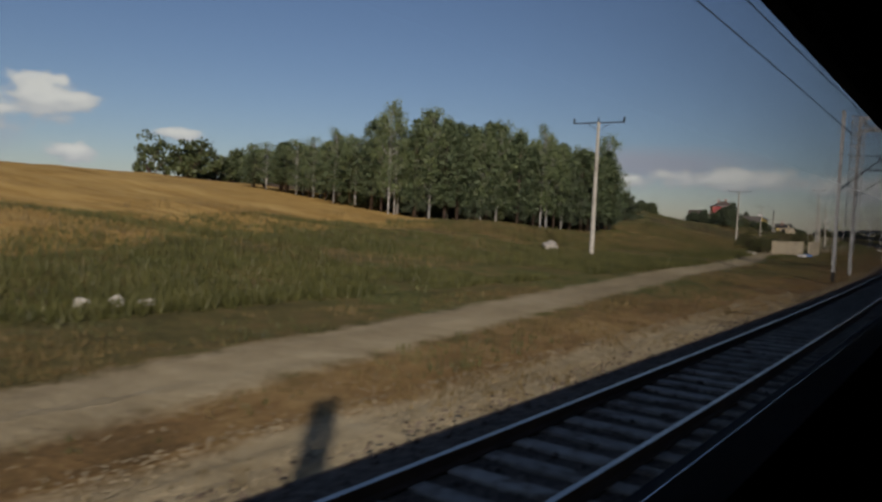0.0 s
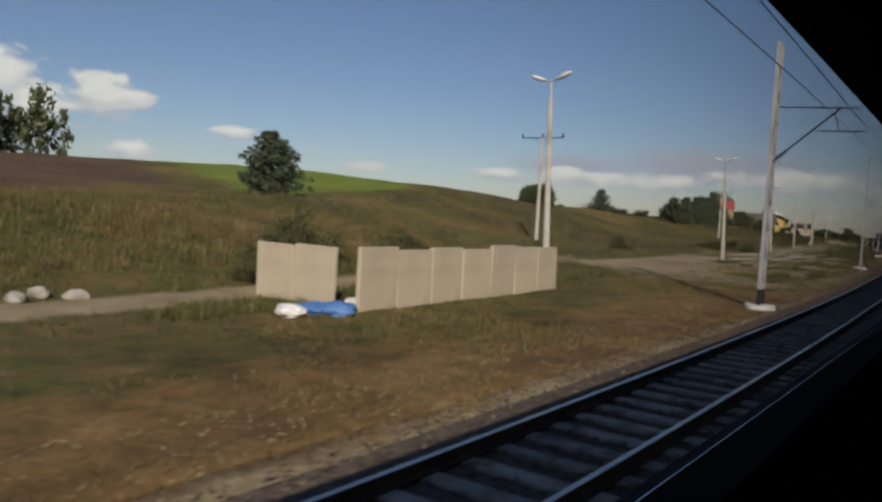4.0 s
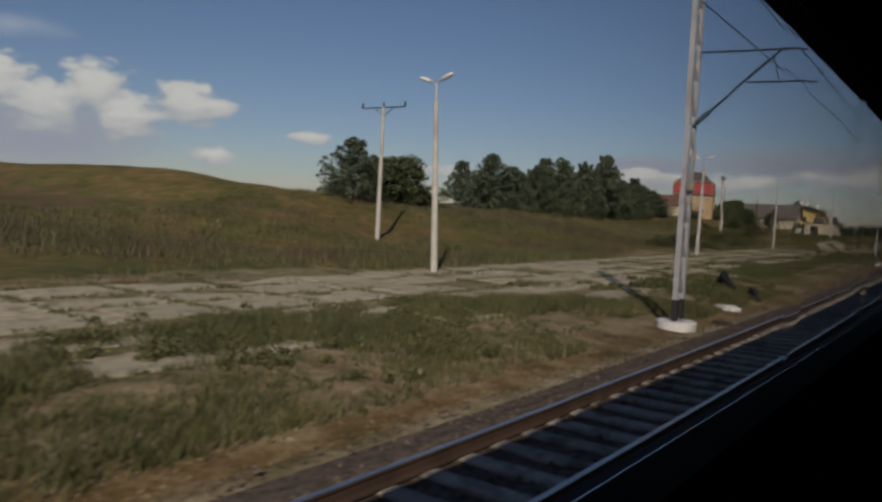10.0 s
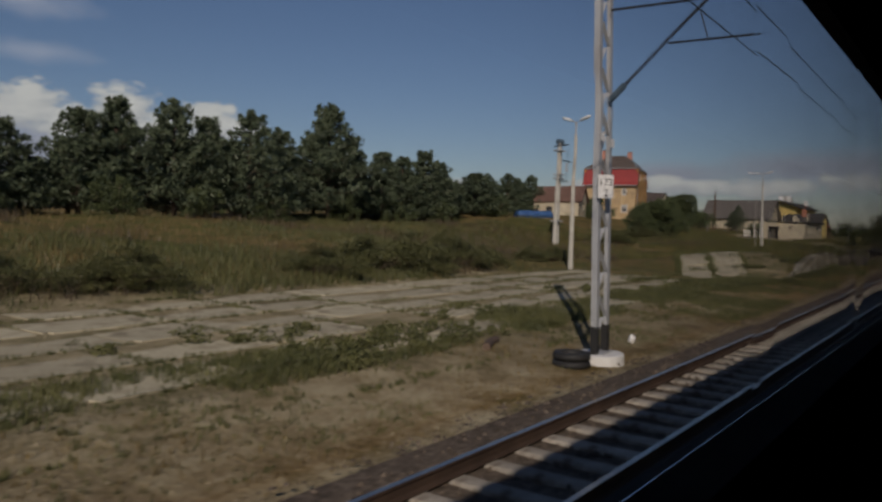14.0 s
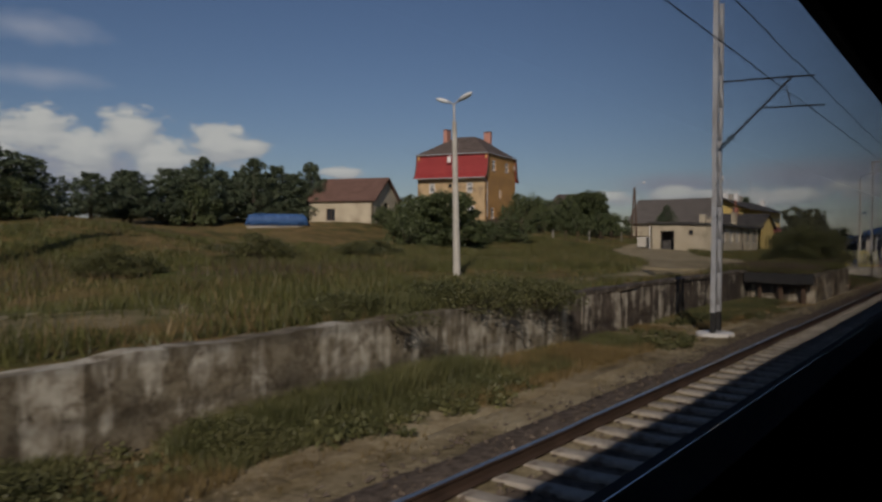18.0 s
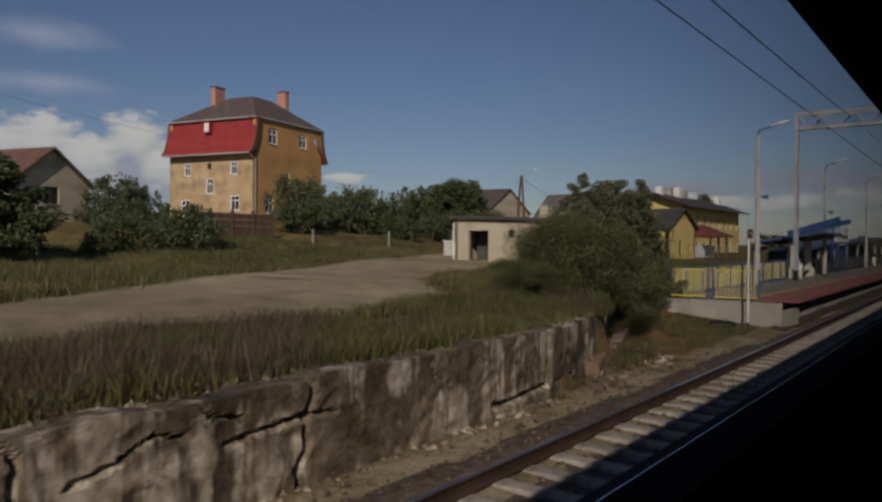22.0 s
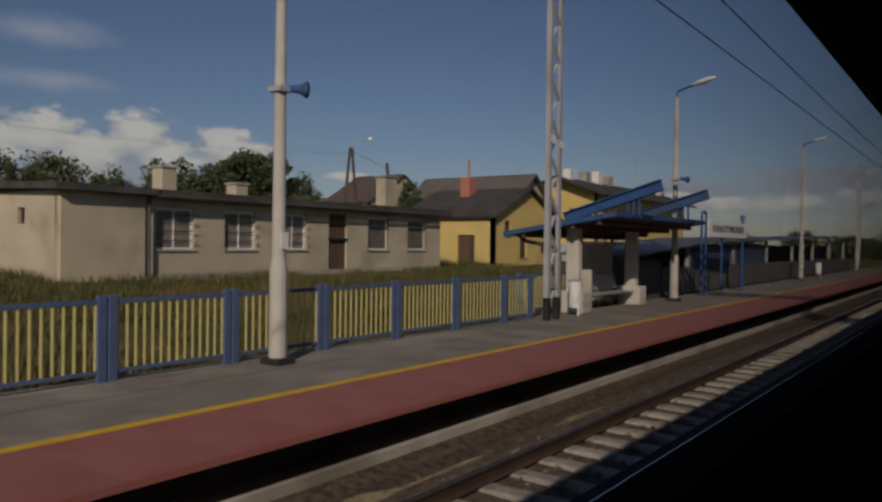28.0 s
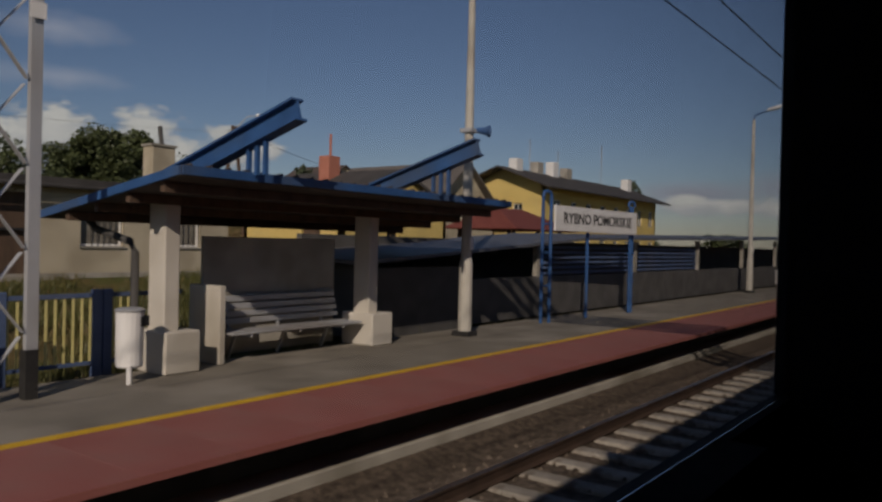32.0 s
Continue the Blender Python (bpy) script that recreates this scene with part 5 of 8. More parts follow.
# ---------------------------------------------------------------- station sign
sg = thing("station_name_sign", "white station name board on blue tubular posts", "sign", (16.45, 8.72, PT), -3.0)
bm = B()
box(bm, 0.0, 4.5, -0.03, 0.03, 2.24, 2.86, 0.008)
board = part("board", bm, M["white"], sg, "white board with black capital letters")
words("letters", "RYBNO POMORSKIE", board, (2.25, -0.036, 2.55), 0.38, M["black"], wide=3.75, bold=0.006)
for x0 in (-0.28, 0.0, 1.95, 4.35, 4.62):
    bm = B()
    tube(bm, [(x0, 0.1 if x0 in (0.0, 4.35) else 0.16, 0), (x0, 0.1 if x0 in (0.0, 4.35) else 0.16, 3.05 if x0 in (-0.28, 0.0, 4.35, 4.62) else 2.3)], 0.042, 8)
    part("post", bm, M["blue"], sg, "blue steel post")
for x0, x1 in ((-0.28, 0.0), (4.35, 4.62)):
    bm = B()
    xm = (x0 + x1) / 2
    tube(bm, [(x0, 0.16, 3.05), (x0 + 0.03, 0.16, 3.15), (xm, 0.14, 3.2), (x1 - 0.03, 0.1, 3.15), (x1, 0.1, 3.05)], 0.042, 8)
    for zc in (0.9, 1.7, 2.4):
        tube(bm, [(x0, 0.16, zc), (x1, 0.1, zc)], 0.025, 6)
    part("hoop", bm, M["blue"], sg, "blue tubular hoop")

# marker post at the platform end
mk = thing("marker_signal", "black rectangular marker board on a thin white post", "railway signal", (-16.13, 6.4, -0.22))
bm = B()
tube(bm, [(0, 0, 0), (0, 0, 2.95)], 0.035, 8)
part("post", bm, M["white"], mk, "white post")
bm = B()
tube(bm, [(0, 0, 0), (0, 0, 0.28)], 0.045, 8)
part("foot", bm, M["black"], mk, "black foot")
bm = B()
box(bm, -0.3, 0.3, -0.05, -0.03, 3.0, 3.3, 0.005)
part("board", bm, M["black"], mk, "black board")
bm = B()
tube(bm, [(0.0, -0.07, 3.17), (0.0, -0.048, 3.17)], 0.05, 12)
part("lens", bm, M["white"], mk, "small white lens")

# ---------------------------------------------------------------- covered stairway behind the platform
cs = thing("covered_stairway", "dark low stairway wall with sloping sheet roof and blue slats", "stairway", (0, 0, PT))
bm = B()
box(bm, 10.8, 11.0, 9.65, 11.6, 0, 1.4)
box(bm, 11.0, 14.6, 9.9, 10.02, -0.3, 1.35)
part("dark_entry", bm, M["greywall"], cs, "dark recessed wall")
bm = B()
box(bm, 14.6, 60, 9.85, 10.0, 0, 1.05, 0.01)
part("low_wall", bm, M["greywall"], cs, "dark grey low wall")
bm = B()
for (x0, z0), (x1, z1) in (((10.4, 1.42), (20.0, 2.05)), ((20.0, 2.05), (60.0, 2.75))):
    vs = [bm.verts.new(v) for v in ((x0, 9.55, z0), (x1, 9.55, z1), (x1, 11.9, z1 + 0.12), (x0, 11.9, z0 + 0.12), (x0, 9.55, z0 + 0.07), (x1, 9.55, z1 + 0.07), (x1, 11.9, z1 + 0.19), (x0, 11.9, z0 + 0.19))]
    for f in ((3, 2, 1, 0), (4, 5, 6, 7), (0, 1, 5, 4), (1, 2, 6, 5), (2, 3, 7, 6), (3, 0, 4, 7)):
        bm.faces.new([vs[i] for i in f])
part("roof", bm, M["slate"], cs, "dark grey-blue sheet roof")
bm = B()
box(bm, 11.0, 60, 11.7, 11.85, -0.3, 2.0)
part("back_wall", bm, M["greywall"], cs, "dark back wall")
slat_me = bpy.data.meshes.new("slat")
bm = B()
box(bm, 0, 6.0, 9.9, 9.95, 0, 0.07)
bm.to_mesh(slat_me), bm.free()
slat_me.materials.append(M["postblue"])
for k in range(2):
    for i in range(6):
        s = obj("slat", slat_me, None, cs)
        s.matrix_basis = pose(18.2 + k * 6.6, 0, 1.1 + i * 0.14)
for k in range(7):
    bm = B()
    box(bm, 17.7 + k * 6.6, 17.9 + k * 6.6, 9.86, 10.0, 1.05, 2.0 + k * 0.1)
    part("pier", bm, M["concrete"], cs, "concrete pier")

# ---------------------------------------------------------------- buildings
def wall_with_holes(bm, w, h, holes, d=0.25, z0=0.0):
    """A wall in the plane y = 0..d, from x = 0 to w, with rectangular openings (x0, x1, z0, z1) cut through it."""
    xs_ = sorted({0.0, w, *[v for o in holes for v in o[:2]]})
    zs = sorted({z0, h, *[v for o in holes for v in o[2:]]})
    for xa, xb in zip(xs_, xs_[1:]):
        for za, zb in zip(zs, zs[1:]):
            xm, zm = (xa + xb) / 2, (za + zb) / 2
            if any(o[0] < xm < o[1] and o[2] < zm < o[3] for o in holes):
                continue
            vs = [bm.verts.new((x, y, z)) for y in (0, d) for x, z in ((xa, za), (xb, za), (xb, zb), (xa, zb))]
            bm.faces.new(vs[:4]), bm.faces.new(vs[:3:-1])
    for xa, xb, za, zb in holes:
        r = [[bm.verts.new((x, y, z)) for x, z in ((xa, za), (xb, za), (xb, zb), (xa, zb))] for y in (0, d)]
        for k in range(4):
            bm.faces.new((r[0][k], r[1][k], r[1][(k + 1) % 4], r[0][(k + 1) % 4]))
    r = [[bm.verts.new((x, y, z)) for x, z in ((0, z0), (w, z0), (w, h), (0, h))] for y in (0, d)]
    for k in range(4):
        bm.faces.new((r[0][k], r[0][(k + 1) % 4], r[1][(k + 1) % 4], r[1][k]))
    return bm


def window(parent, m, x0, x1, z0, z1, bars=1, frame="white", sill=True, deep=0.1, label="white window", pane="glass", f=0.07, transom=0.0):
    """A window set into a wall plane: frame, mullions, dark pane, sill. m: the wall's pose within the parent."""
    bm = B()
    if transom:
        zt = z0 + (z1 - z0) * transom
        box(bm, x0 + f, x1 - f, deep - 0.008, deep + 0.05, zt - 0.04, zt + 0.04)
    box(bm, x0, x1, deep, deep + 0.06, z0, z0 + f), box(bm, x0, x1, deep, deep + 0.06, z1 - f, z1)
    box(bm, x0, x0 + f, deep, deep + 0.06, z0 + f, z1 - f), box(bm, x1 - f, x1, deep, deep + 0.06, z0 + f, z1 - f)
    for i in range(bars):
        c = x0 + (x1 - x0) * (i + 1) / (bars + 1)
        box(bm, c - 0.03, c + 0.03, deep - 0.004, deep + 0.056, z0 + f, z1 - f)
    w = part("window", bm, M[frame], parent, label)
    w.matrix_basis = m
    bm = B()
    box(bm, x0 + 0.03, x1 - 0.03, deep + 0.025, deep + 0.035, z0 + 0.03, z1 - 0.03)
    part("pane", bm, M[pane], w, "dark reflecting pane" if pane == "glass" else "dusty pane with pale drapes")
    if sill:
        bm = B()
        box(bm, x0 - 0.06, x1 + 0.06, -0.06, deep, z0 - 0.05, z0 - 0.004)
        part("sill", bm, M["concrete"], w)
    return w


# the tall ochre house with the red mansard
house = thing("mansard_house", "tall ochre rendered house with red mansard roof and two pink chimneys", "house", (2.17, 52.75, 4.0), 10.0)
S, HE, HB, HR = 4.55, 5.86, 8.62, 11.0        # half width, eaves, break of the mansard, ridge
for side, (rz, holes, mname) in enumerate(((-90, [(1.55, 2.3, 4.0, 5.15), (4.1, 4.55, 4.55, 5.05), (6.5, 7.25, 4.0, 5.15), (3.95, 4.75, 2.5, 3.85), (1.2, 2.2, 0.7, 2.1), (6.5, 7.5, 1.1, 2.4)], "oldrender"),
                                          (0, [(1.6, 2.75, 6.6, 7.9), (5.75, 6.85, 6.7, 7.9), (4.0, 4.45, 3.4, 4.5), (1.2, 2.3, 0.9, 2.2), (6.2, 7.3, 0.9, 2.2)], "ochre"), (90, [], "ochre"), (180, [], "ochre"))):
    m = Matrix.Rotation(radians(rz), 4, "Z") @ Matrix.Translation((-S, -S, 0))
    tall = rz in (0, 180)
    bm = B()
    wall_with_holes(bm, 2 * S, (HB if tall else HE + 0.3), holes, z0=-1.5)
    w = part("wall", bm, M[mname], house, "stained ochre render" if mname == "oldrender" else "ochre render")
    w.matrix_basis = m
    for i, (x0, x1, z0, z1) in enumerate(holes):
        if z1 - z0 > 0.6:
            window(house, m, x0, x1, z0, z1, 1, f=0.12, transom=0.64, deep=0.06)
        else:
            bm = B()
            box(bm, x0, x1, 0.1, 0.14, z0, z1)
            v = part("vent", bm, M["black"], house, "small dark vent window")
            v.matrix_basis = m
# mansard: red flared sheet on two sides, dark on the gable returns
def slope_sheet(name, pts, material, parent, label="", thick=0.08):
    bm = B()
    a = [bm.verts.new(p) for p in pts]
    nrm = (Vector(pts[1]) - Vector(pts[0])).cross(Vector(pts[-1]) - Vector(pts[0])).normalized()
    b = [bm.verts.new(Vector(p) - nrm * thick) for p in pts]
    bm.faces.new(a), bm.faces.new(b[::-1])
    for k in range(len(a)):
        bm.faces.new((a[k], b[k], b[(k + 1) % len(a)], a[(k + 1) % len(a)]))
    return part(name, bm, material, parent, label)


E_, K_ = S + 0.75, S - 0.12
prof = [(E_, HE - 0.15), (E_ - 0.38, HE + 0.45), (S + 0.12, HE + 1.25), (K_ + 0.02, HB)]
for sgn, nm in ((-1, "red"), (1, "red")):
    for (d0, z0), (d1, z1) in zip(prof, prof[1:]):
        pts = [(sgn * d0, S + 0.15, z0), (sgn * d0, -S - 0.15, z0), (sgn * d1, -S - 0.15, z1), (sgn * d1, S + 0.15, z1)]
        slope_sheet("mansard_sheet", pts if sgn < 0 else pts[::-1], M["redroof"], house, "red sheet-metal mansard slope")
    for yy in (-S - 0.17, S + 0.17):
        bm = B()
        for (d0, z0), (d1, z1) in zip(prof, prof[1:]):
            beam(bm, (sgn * (d0 - 0.1), yy, z0), (sgn * (d1 - 0.1), yy, z1), 0.1, 0.3)
        part("barge_board", bm, M["darkwood"], house, "dark curved barge board")
R0 = S + 0.16
for k, (pts) in enumerate((((-R0, R0, HB), (-R0, -R0, HB), (-1.2, -1.5, HR), (-1.2, 1.0, HR)), ((-R0, -R0, HB), (R0, -R0, HB), (1.2, -1.5, HR), (-1.2, -1.5, HR)), ((R0, -R0, HB), (R0, R0, HB), (1.2, 1.0, HR), (1.2, -1.5, HR)), ((R0, R0, HB), (-R0, R0, HB), (-1.2, 1.0, HR), (1.2, 1.0, HR)), ((-1.2, -1.5, HR), (1.2, -1.5, HR), (1.2, 1.0, HR), (-1.2, 1.0, HR)))):
    slope_sheet("roof_slope", pts, M["tileroof"], house, "mossy dark tiled hip roof", 0.12)
bm = B()
for a, b in (((-R0, -R0), (R0, -R0)), ((-R0, -R0), (-R0, R0)), ((-E_, -S), (-E_, S))):
    zz = HB - 0.06 if abs(a[1]) > S else HE - 0.2
    tube(bm, [(*a, zz), (*b, zz)], 0.07, 6)
part("gutter", bm, M["steel"], house, "grey gutters")
bm = B()
tube(bm, [(-S - 0.06, -S - 0.06, -1), (-S - 0.06, -S - 0.06, HE - 0.7), (-E_ + 0.02, -S + 0.1, HE - 0.2)], 0.05, 6)
part("downpipe", bm, M["steel"], house, "grey downpipe")
for (cx, cy, wx, wy, zt) in ((-1.6, 2.0, 1.2, 0.5, 11.85), (2.65, -1.7, 0.55, 0.9, 11.95)):
    bm = B()
    box(bm, cx - wx / 2, cx + wx / 2, cy - wy / 2, cy + wy / 2, HB + 0.2, zt, 0.02)
    c = part("chimney", bm, M["pink"], house, "pink rendered chimney")
    bm = B()
    box(bm, cx - wx / 2 - 0.05, cx + wx / 2 + 0.05, cy - wy / 2 - 0.05, cy + wy / 2 + 0.05, zt, zt + 0.1)
    part("cap", bm, M["tileroof"], c)
bm = B()
box(bm, -S - 0.42, -S + 0.2, -0.15, 0.45, HB - 1.15, HB - 0.25)
dm = part("dormer_window", bm, M["redroof"], house, "small dormer")
bm = B()
box(bm, -S - 0.45, -S - 0.42, -0.08, 0.38, HB - 1.05, HB - 0.35)
part("dormer_pane", bm, M["white"], dm, "white dormer casement")
bm = B()
tube(bm, [(3.1, -S - 0.3, 7.35), (3.12, -S - 0.36, 7.36), (3.14, -S - 0.42, 7.37)], [0.05, 0.3, 0.36], 16)
part("satellite_dish", bm, M["white"], house, "white satellite dish")

# board fence and gate posts below the house
bf = thing("board_fence", "dark brown concrete board fence in panels", "fence", (-13.0, 40.3, 2.75), 1.0)
for i in range(4):
    for k in range(4):
        bm = B()
        box(bm, i * 1.75 + 0.08, i * 1.75 + 1.67, -0.03, 0.03, 0.05 + k * 0.42, 0.45 + k * 0.42, 0.01)
        part("board", bm, M["darkwood"], bf)
for i in range(5):
    bm = B()
    box(bm, i * 1.75 - 0.08, i * 1.75 + 0.08, -0.09, 0.09, -0.3, 1.95, 0.01)
    part("post", bm, M["darkwood"], bf)
wf = thing("wire_fence", "row of slim weathered wood and concrete fence posts below the garden", "fence", (-5.5, 37.0, 2.4), -8.0)
for i in range(9):
    bm = B()
    box(bm, i * 2.3 - 0.045, i * 2.3 + 0.045, -0.045, 0.045, -0.5, 1.05, 0.01)
    part("post", bm, M["darkwood"] if i % 3 else M["concrete"], wf)
bm = B()
for zc in (0.2, 0.6, 1.0):
    tube(bm, [(0, 0, zc), (18.4, 0, zc)], 0.012, 4)
part("wires", bm, M["wire"], wf)


def gable_house(name, label, x0, x1, y0, y1, z0, ze, zr, wall, roof, axis="x", over=0.35, holes_front=(), holes_side=(), frame="white", cat="house"):
    """A gabled house. axis: the way its ridge runs. The front faces the railway, the side faces back along it."""
    t = thing(name, label, cat)
    cx, cy = (x0 + x1) / 2, (y0 + y1) / 2
    for (ox, oy, rz, w, holes, gable) in ((x0, y0, 0, x1 - x0, holes_front, axis == "y"), (x0, y1, -90, y1 - y0, holes_side, axis == "x"), (x1, y1, 180, x1 - x0, (), axis == "y"), (x1, y0, 90, y1 - y0, (), axis == "x")):
        m = Matrix.Translation((ox, oy, z0)) @ Matrix.Rotation(radians(rz), 4, "Z")
        bm = B()
        wall_with_holes(bm, w, ze - z0, [h[:4] for h in holes], z0=-0.8)
        if gable:
            vs = [bm.verts.new((a, b, c)) for b in (0.0, 0.25) for a, c in ((0, ze - z0), (w, ze - z0), (w / 2, zr - z0 - 0.05))]
            bm.faces.new(vs[:3]), bm.faces.new(vs[:2:-1])
            for k in range(3):
                bm.faces.new((vs[k], vs[3 + k], vs[3 + (k + 1) % 3], vs[(k + 1) % 3]))
        wl_ = part("wall", bm, M[wall], t)
        wl_.matrix_basis = m
        for h in holes:
            if len(h) > 4 and h[4] == "door":
                bm = B()
                box(bm, h[0], h[1], 0.1, 0.16, h[2], h[3] - 0.0, 0.01)
                d_ = part("door", bm, M["darkwood"], t, "dark wooden door")
                d_.matrix_basis = m
            else:
                window(t, m, *h[:4], 1, frame)
    o = over
    if axis == "x":
        s1 = [(x0 - o, y0 - o, ze - 0.12), (x1 + o, y0 - o, ze - 0.12), (x1 + o, cy, zr), (x0 - o, cy, zr)]
        s2 = [(x1 + o, y1 + o, ze - 0.12), (x0 - o, y1 + o, ze - 0.12), (x0 - o, cy, zr), (x1 + o, cy, zr)]
    else:
        s1 = [(x0 - o, y1 + o, ze - 0.12), (x0 - o, y0 - o, ze - 0.12), (cx, y0 - o, zr), (cx, y1 + o, zr)]
        s2 = [(x1 + o, y0 - o, ze - 0.12), (x1 + o, y1 + o, ze - 0.12), (cx, y1 + o, zr), (cx, y0 - o, zr)]
    for s in (s1, s2):
        slope_sheet("roof_slope", s, M[roof], t, "", 0.14)
    return t


gh = gable_house("gabled_house", "pale plastered house with brown tiled gable roof", -3.1, 3.1, 0.0, 7.3, 3.3, 6.4, 8.8, "shedwall", "brownroof", axis="y", holes_front=((2.5, 3.7, 1.7, 2.85), (0.9, 1.9, 0.4, 1.5)), holes_side=((2, 3, 1, 2.2),), frame="darkwood")
gh.matrix_basis = pose(-16.1, 50.65, 0, 0, 0, 14.6)
gable_house("far_house", "grey far house with dark roof behind trees", 49, 59, 37.5, 50.0, 2.5, 5.4, 9.6, "shedwall", "greyroof", axis="y", over=0.7)
gable_house("red_roofed_house", "far house with reddish tiled roof and white gable", 62, 76, 66, 74, 3.5, 8.0, 12.0, "shedwall", "tileroof", axis="y")

# long low grey shed behind the fence
shed = thing("long_shed", "long low grey rendered shed with flat felt roof and barred windows", "shed")
SW, SZ0, SZ1 = 21.65, 1.0, 3.98
wins = [(1.42, 2.86, 2.2, 3.56), (4.11, 5.5, 2.2, 3.56), (6.7, 8.03, 2.2, 3.56), (11.64, 12.98, 2.2, 3.6), (14.36, 15.75, 2.2, 3.6)]
door_h = (9.25, 10.31, 1.15, 3.66)
m = Matrix.Translation((1.0, SW, 0))
bm = B()
wall_with_holes(bm, 15.9, SZ1, [(a - 1.0, b - 1.0, c, d) for a, b, c, d in (*wins, door_h)], z0=0.2)
w = part("front_wall", bm, M["shedwall"], shed, "grey weathered render")
w.matrix_basis = m
bm = B()
box(bm, -1.75, 0.96, SW - 0.14, SW + 0.2, 0.3, SZ1 - 0.05, 0.02)
part("bay_wall", bm, M["shedwall"], shed, "smooth grey render")
bm = B()
wall_with_holes(bm, 6.25, SZ1 - 0.05, [(1.0, 2.5, 1.2, 3.4), (3.9, 4.35, 2.95, 3.45)], z0=0.3)
w = part("side_wall", bm, M["shedwall"], shed)
w.matrix_basis = Matrix.Translation((-1.75, SW + 6.28, 0)) @ Matrix.Rotation(radians(-90), 4, "Z")
window(shed, w.matrix_basis.copy(), 3.9, 4.35, 2.95, 3.45, 0, "darkwood", False)
bm = B()
box(bm, -0.2, -0.1, SW + 3.2, SW + 5.6, 0.9, 3.6)
part("inner_wall", bm, M["greywall"], shed, "dark inner wall behind the open doorway")
bm = B()
box(bm, -1.75, 16.9, SW + 6.1, SW + 6.3, 0.3, SZ1)
box(bm, 16.7, 16.9, SW + 0.26, SW + 6.09, 0.3, SZ1)
part("back_wall", bm, M["shedwall"], shed)
for i, (a, b, c, d) in enumerate(wins):
    wd = window(shed, Matrix.Translation((0, SW, 0)), a, b, c, d, 1 if i < 3 else 0, "white", True, 0.12, "white window with iron bars", "drape")
    for k in range(4 if i < 3 else 7):
        bm = B()
        if i < 3:
            zc = c + 0.2 + k * 0.32
            beam(bm, (a - 0.12, -0.06, zc), (b + 0.12, -0.06, zc), 0.02)
        else:
            xc = a + 0.1 + k * (b - a - 0.2) / 6
            beam(bm, (xc, -0.05, c + 0.05), (xc, -0.05, d - 0.05), 0.016)
        part("window_bar", bm, M["wire"], wd, "iron window bar")
bm = B()
box(bm, door_h[0], door_h[1], SW + 0.1, SW + 0.16, door_h[2], door_h[3], 0.01)
dr = part("door", bm, M["darkwood"], shed, "brown wooden door")
bm = B()
box(bm, door_h[0] - 0.06, door_h[1] + 0.06, SW - 0.03, SW + 0.08, 2.6, 2.68)
part("door_bar", bm, M["wire"], dr)
bm = B()
for k, (x0, x1, yy) in enumerate(((-2.05, 1.2, SW - 0.5), (1.2, 17.2, SW - 0.42))):
    vs = [bm.verts.new(v) for v in ((x0, yy, SZ1 - 0.06), (x1, yy, SZ1 - 0.06), (x1, SW + 6.6, SZ1 + 0.2), (x0, SW + 6.6, SZ1 + 0.2), (x0, yy, SZ1 + 0.14), (x1, yy, SZ1 + 0.14), (x1, SW + 6.6, SZ1 + 0.4), (x0, SW + 6.6, SZ1 + 0.4))]
    for f in ((3, 2, 1, 0), (4, 5, 6, 7), (0, 1, 5, 4), (1, 2, 6, 5), (2, 3, 7, 6), (3, 0, 4, 7)):
        bm.faces.new([vs[i] for i in f])
part("roof", bm, M["felt"], shed, "black felt roof")
bm = B()
tube(bm, [(1.2, SW - 0.48, SZ1 - 0.08), (17.2, SW - 0.48, SZ1 - 0.12)], 0.06, 6)
part("gutter", bm, M["felt"], shed, "dark gutter")
for px_ in (1.05, -1.85):
    bm = B()
    yy = SW - 0.2 if px_ > 0 else SW + 6.35
    tube(bm, [(px_, yy, SZ1 - 0.1), (px_, yy, 0.9)], 0.05, 8)
    part("downpipe", bm, M["greywall"] if px_ > 0 else M["white"], shed, "downpipe")
for cx, cy, wx, zt, pipe in ((3.4, SW + 2.5, 0.62, 5.1, 0), (6.9, SW + 2.8, 0.6, 4.75, 0), (15.8, SW + 2.5, 0.9, 5.7, 1)):
    bm = B()
    box(bm, cx - wx / 2, cx + wx / 2, cy - 0.3, cy + 0.3, SZ1 + 0.1, zt, 0.02)
    c = part("chimney", bm, M["shedwall"], shed, "squat rendered chimney")
    bm = B()
    box(bm, cx - wx / 2 - 0.05, cx + wx / 2 + 0.05, cy - 0.35, cy + 0.35, zt, zt + 0.08)
    part("cap", bm, M["concrete"], c)
    if pipe:
        bm = B()
        tube(bm, [(cx + 0.1, cy, zt), (cx, cy, zt + 0.75)], 0.08, 8)
        part("flue", bm, M["greywall"], c, "dark flue pipe")
bm = B()
box(bm, 0.9, 16.9, SW - 0.03, SW - 0.004, 0.9, 1.42)
part("plinth", bm, M["concrete"], shed, "paler plinth")

# small yellow house, yellow station building, garage, gazebo
yh = gable_house("yellow_cottage", "small yellow rendered cottage with dark gable roof", 23.95, 31.6, 23.0, 29.5, 0.7, 4.25, 6.0, "yelwall", "felt", axis="y", holes_front=((1.2, 1.9, 4.35 - 2.05, 3.2), (3.0, 3.8, 1.0, 2.3), (5.6, 6.2, 1.3, 2.0)), holes_side=((4.0, 5.2, 0.3, 2.35, "door"), (2.2, 2.6, 2.75, 3.15)), frame="darkwood")
bm = B()
box(bm, 26.6, 27.4, 26.5, 27.2, 5.3, 6.7, 0.02)
c = part("chimney", bm, M["brick"], yh, "red brick chimney")
bm = B()
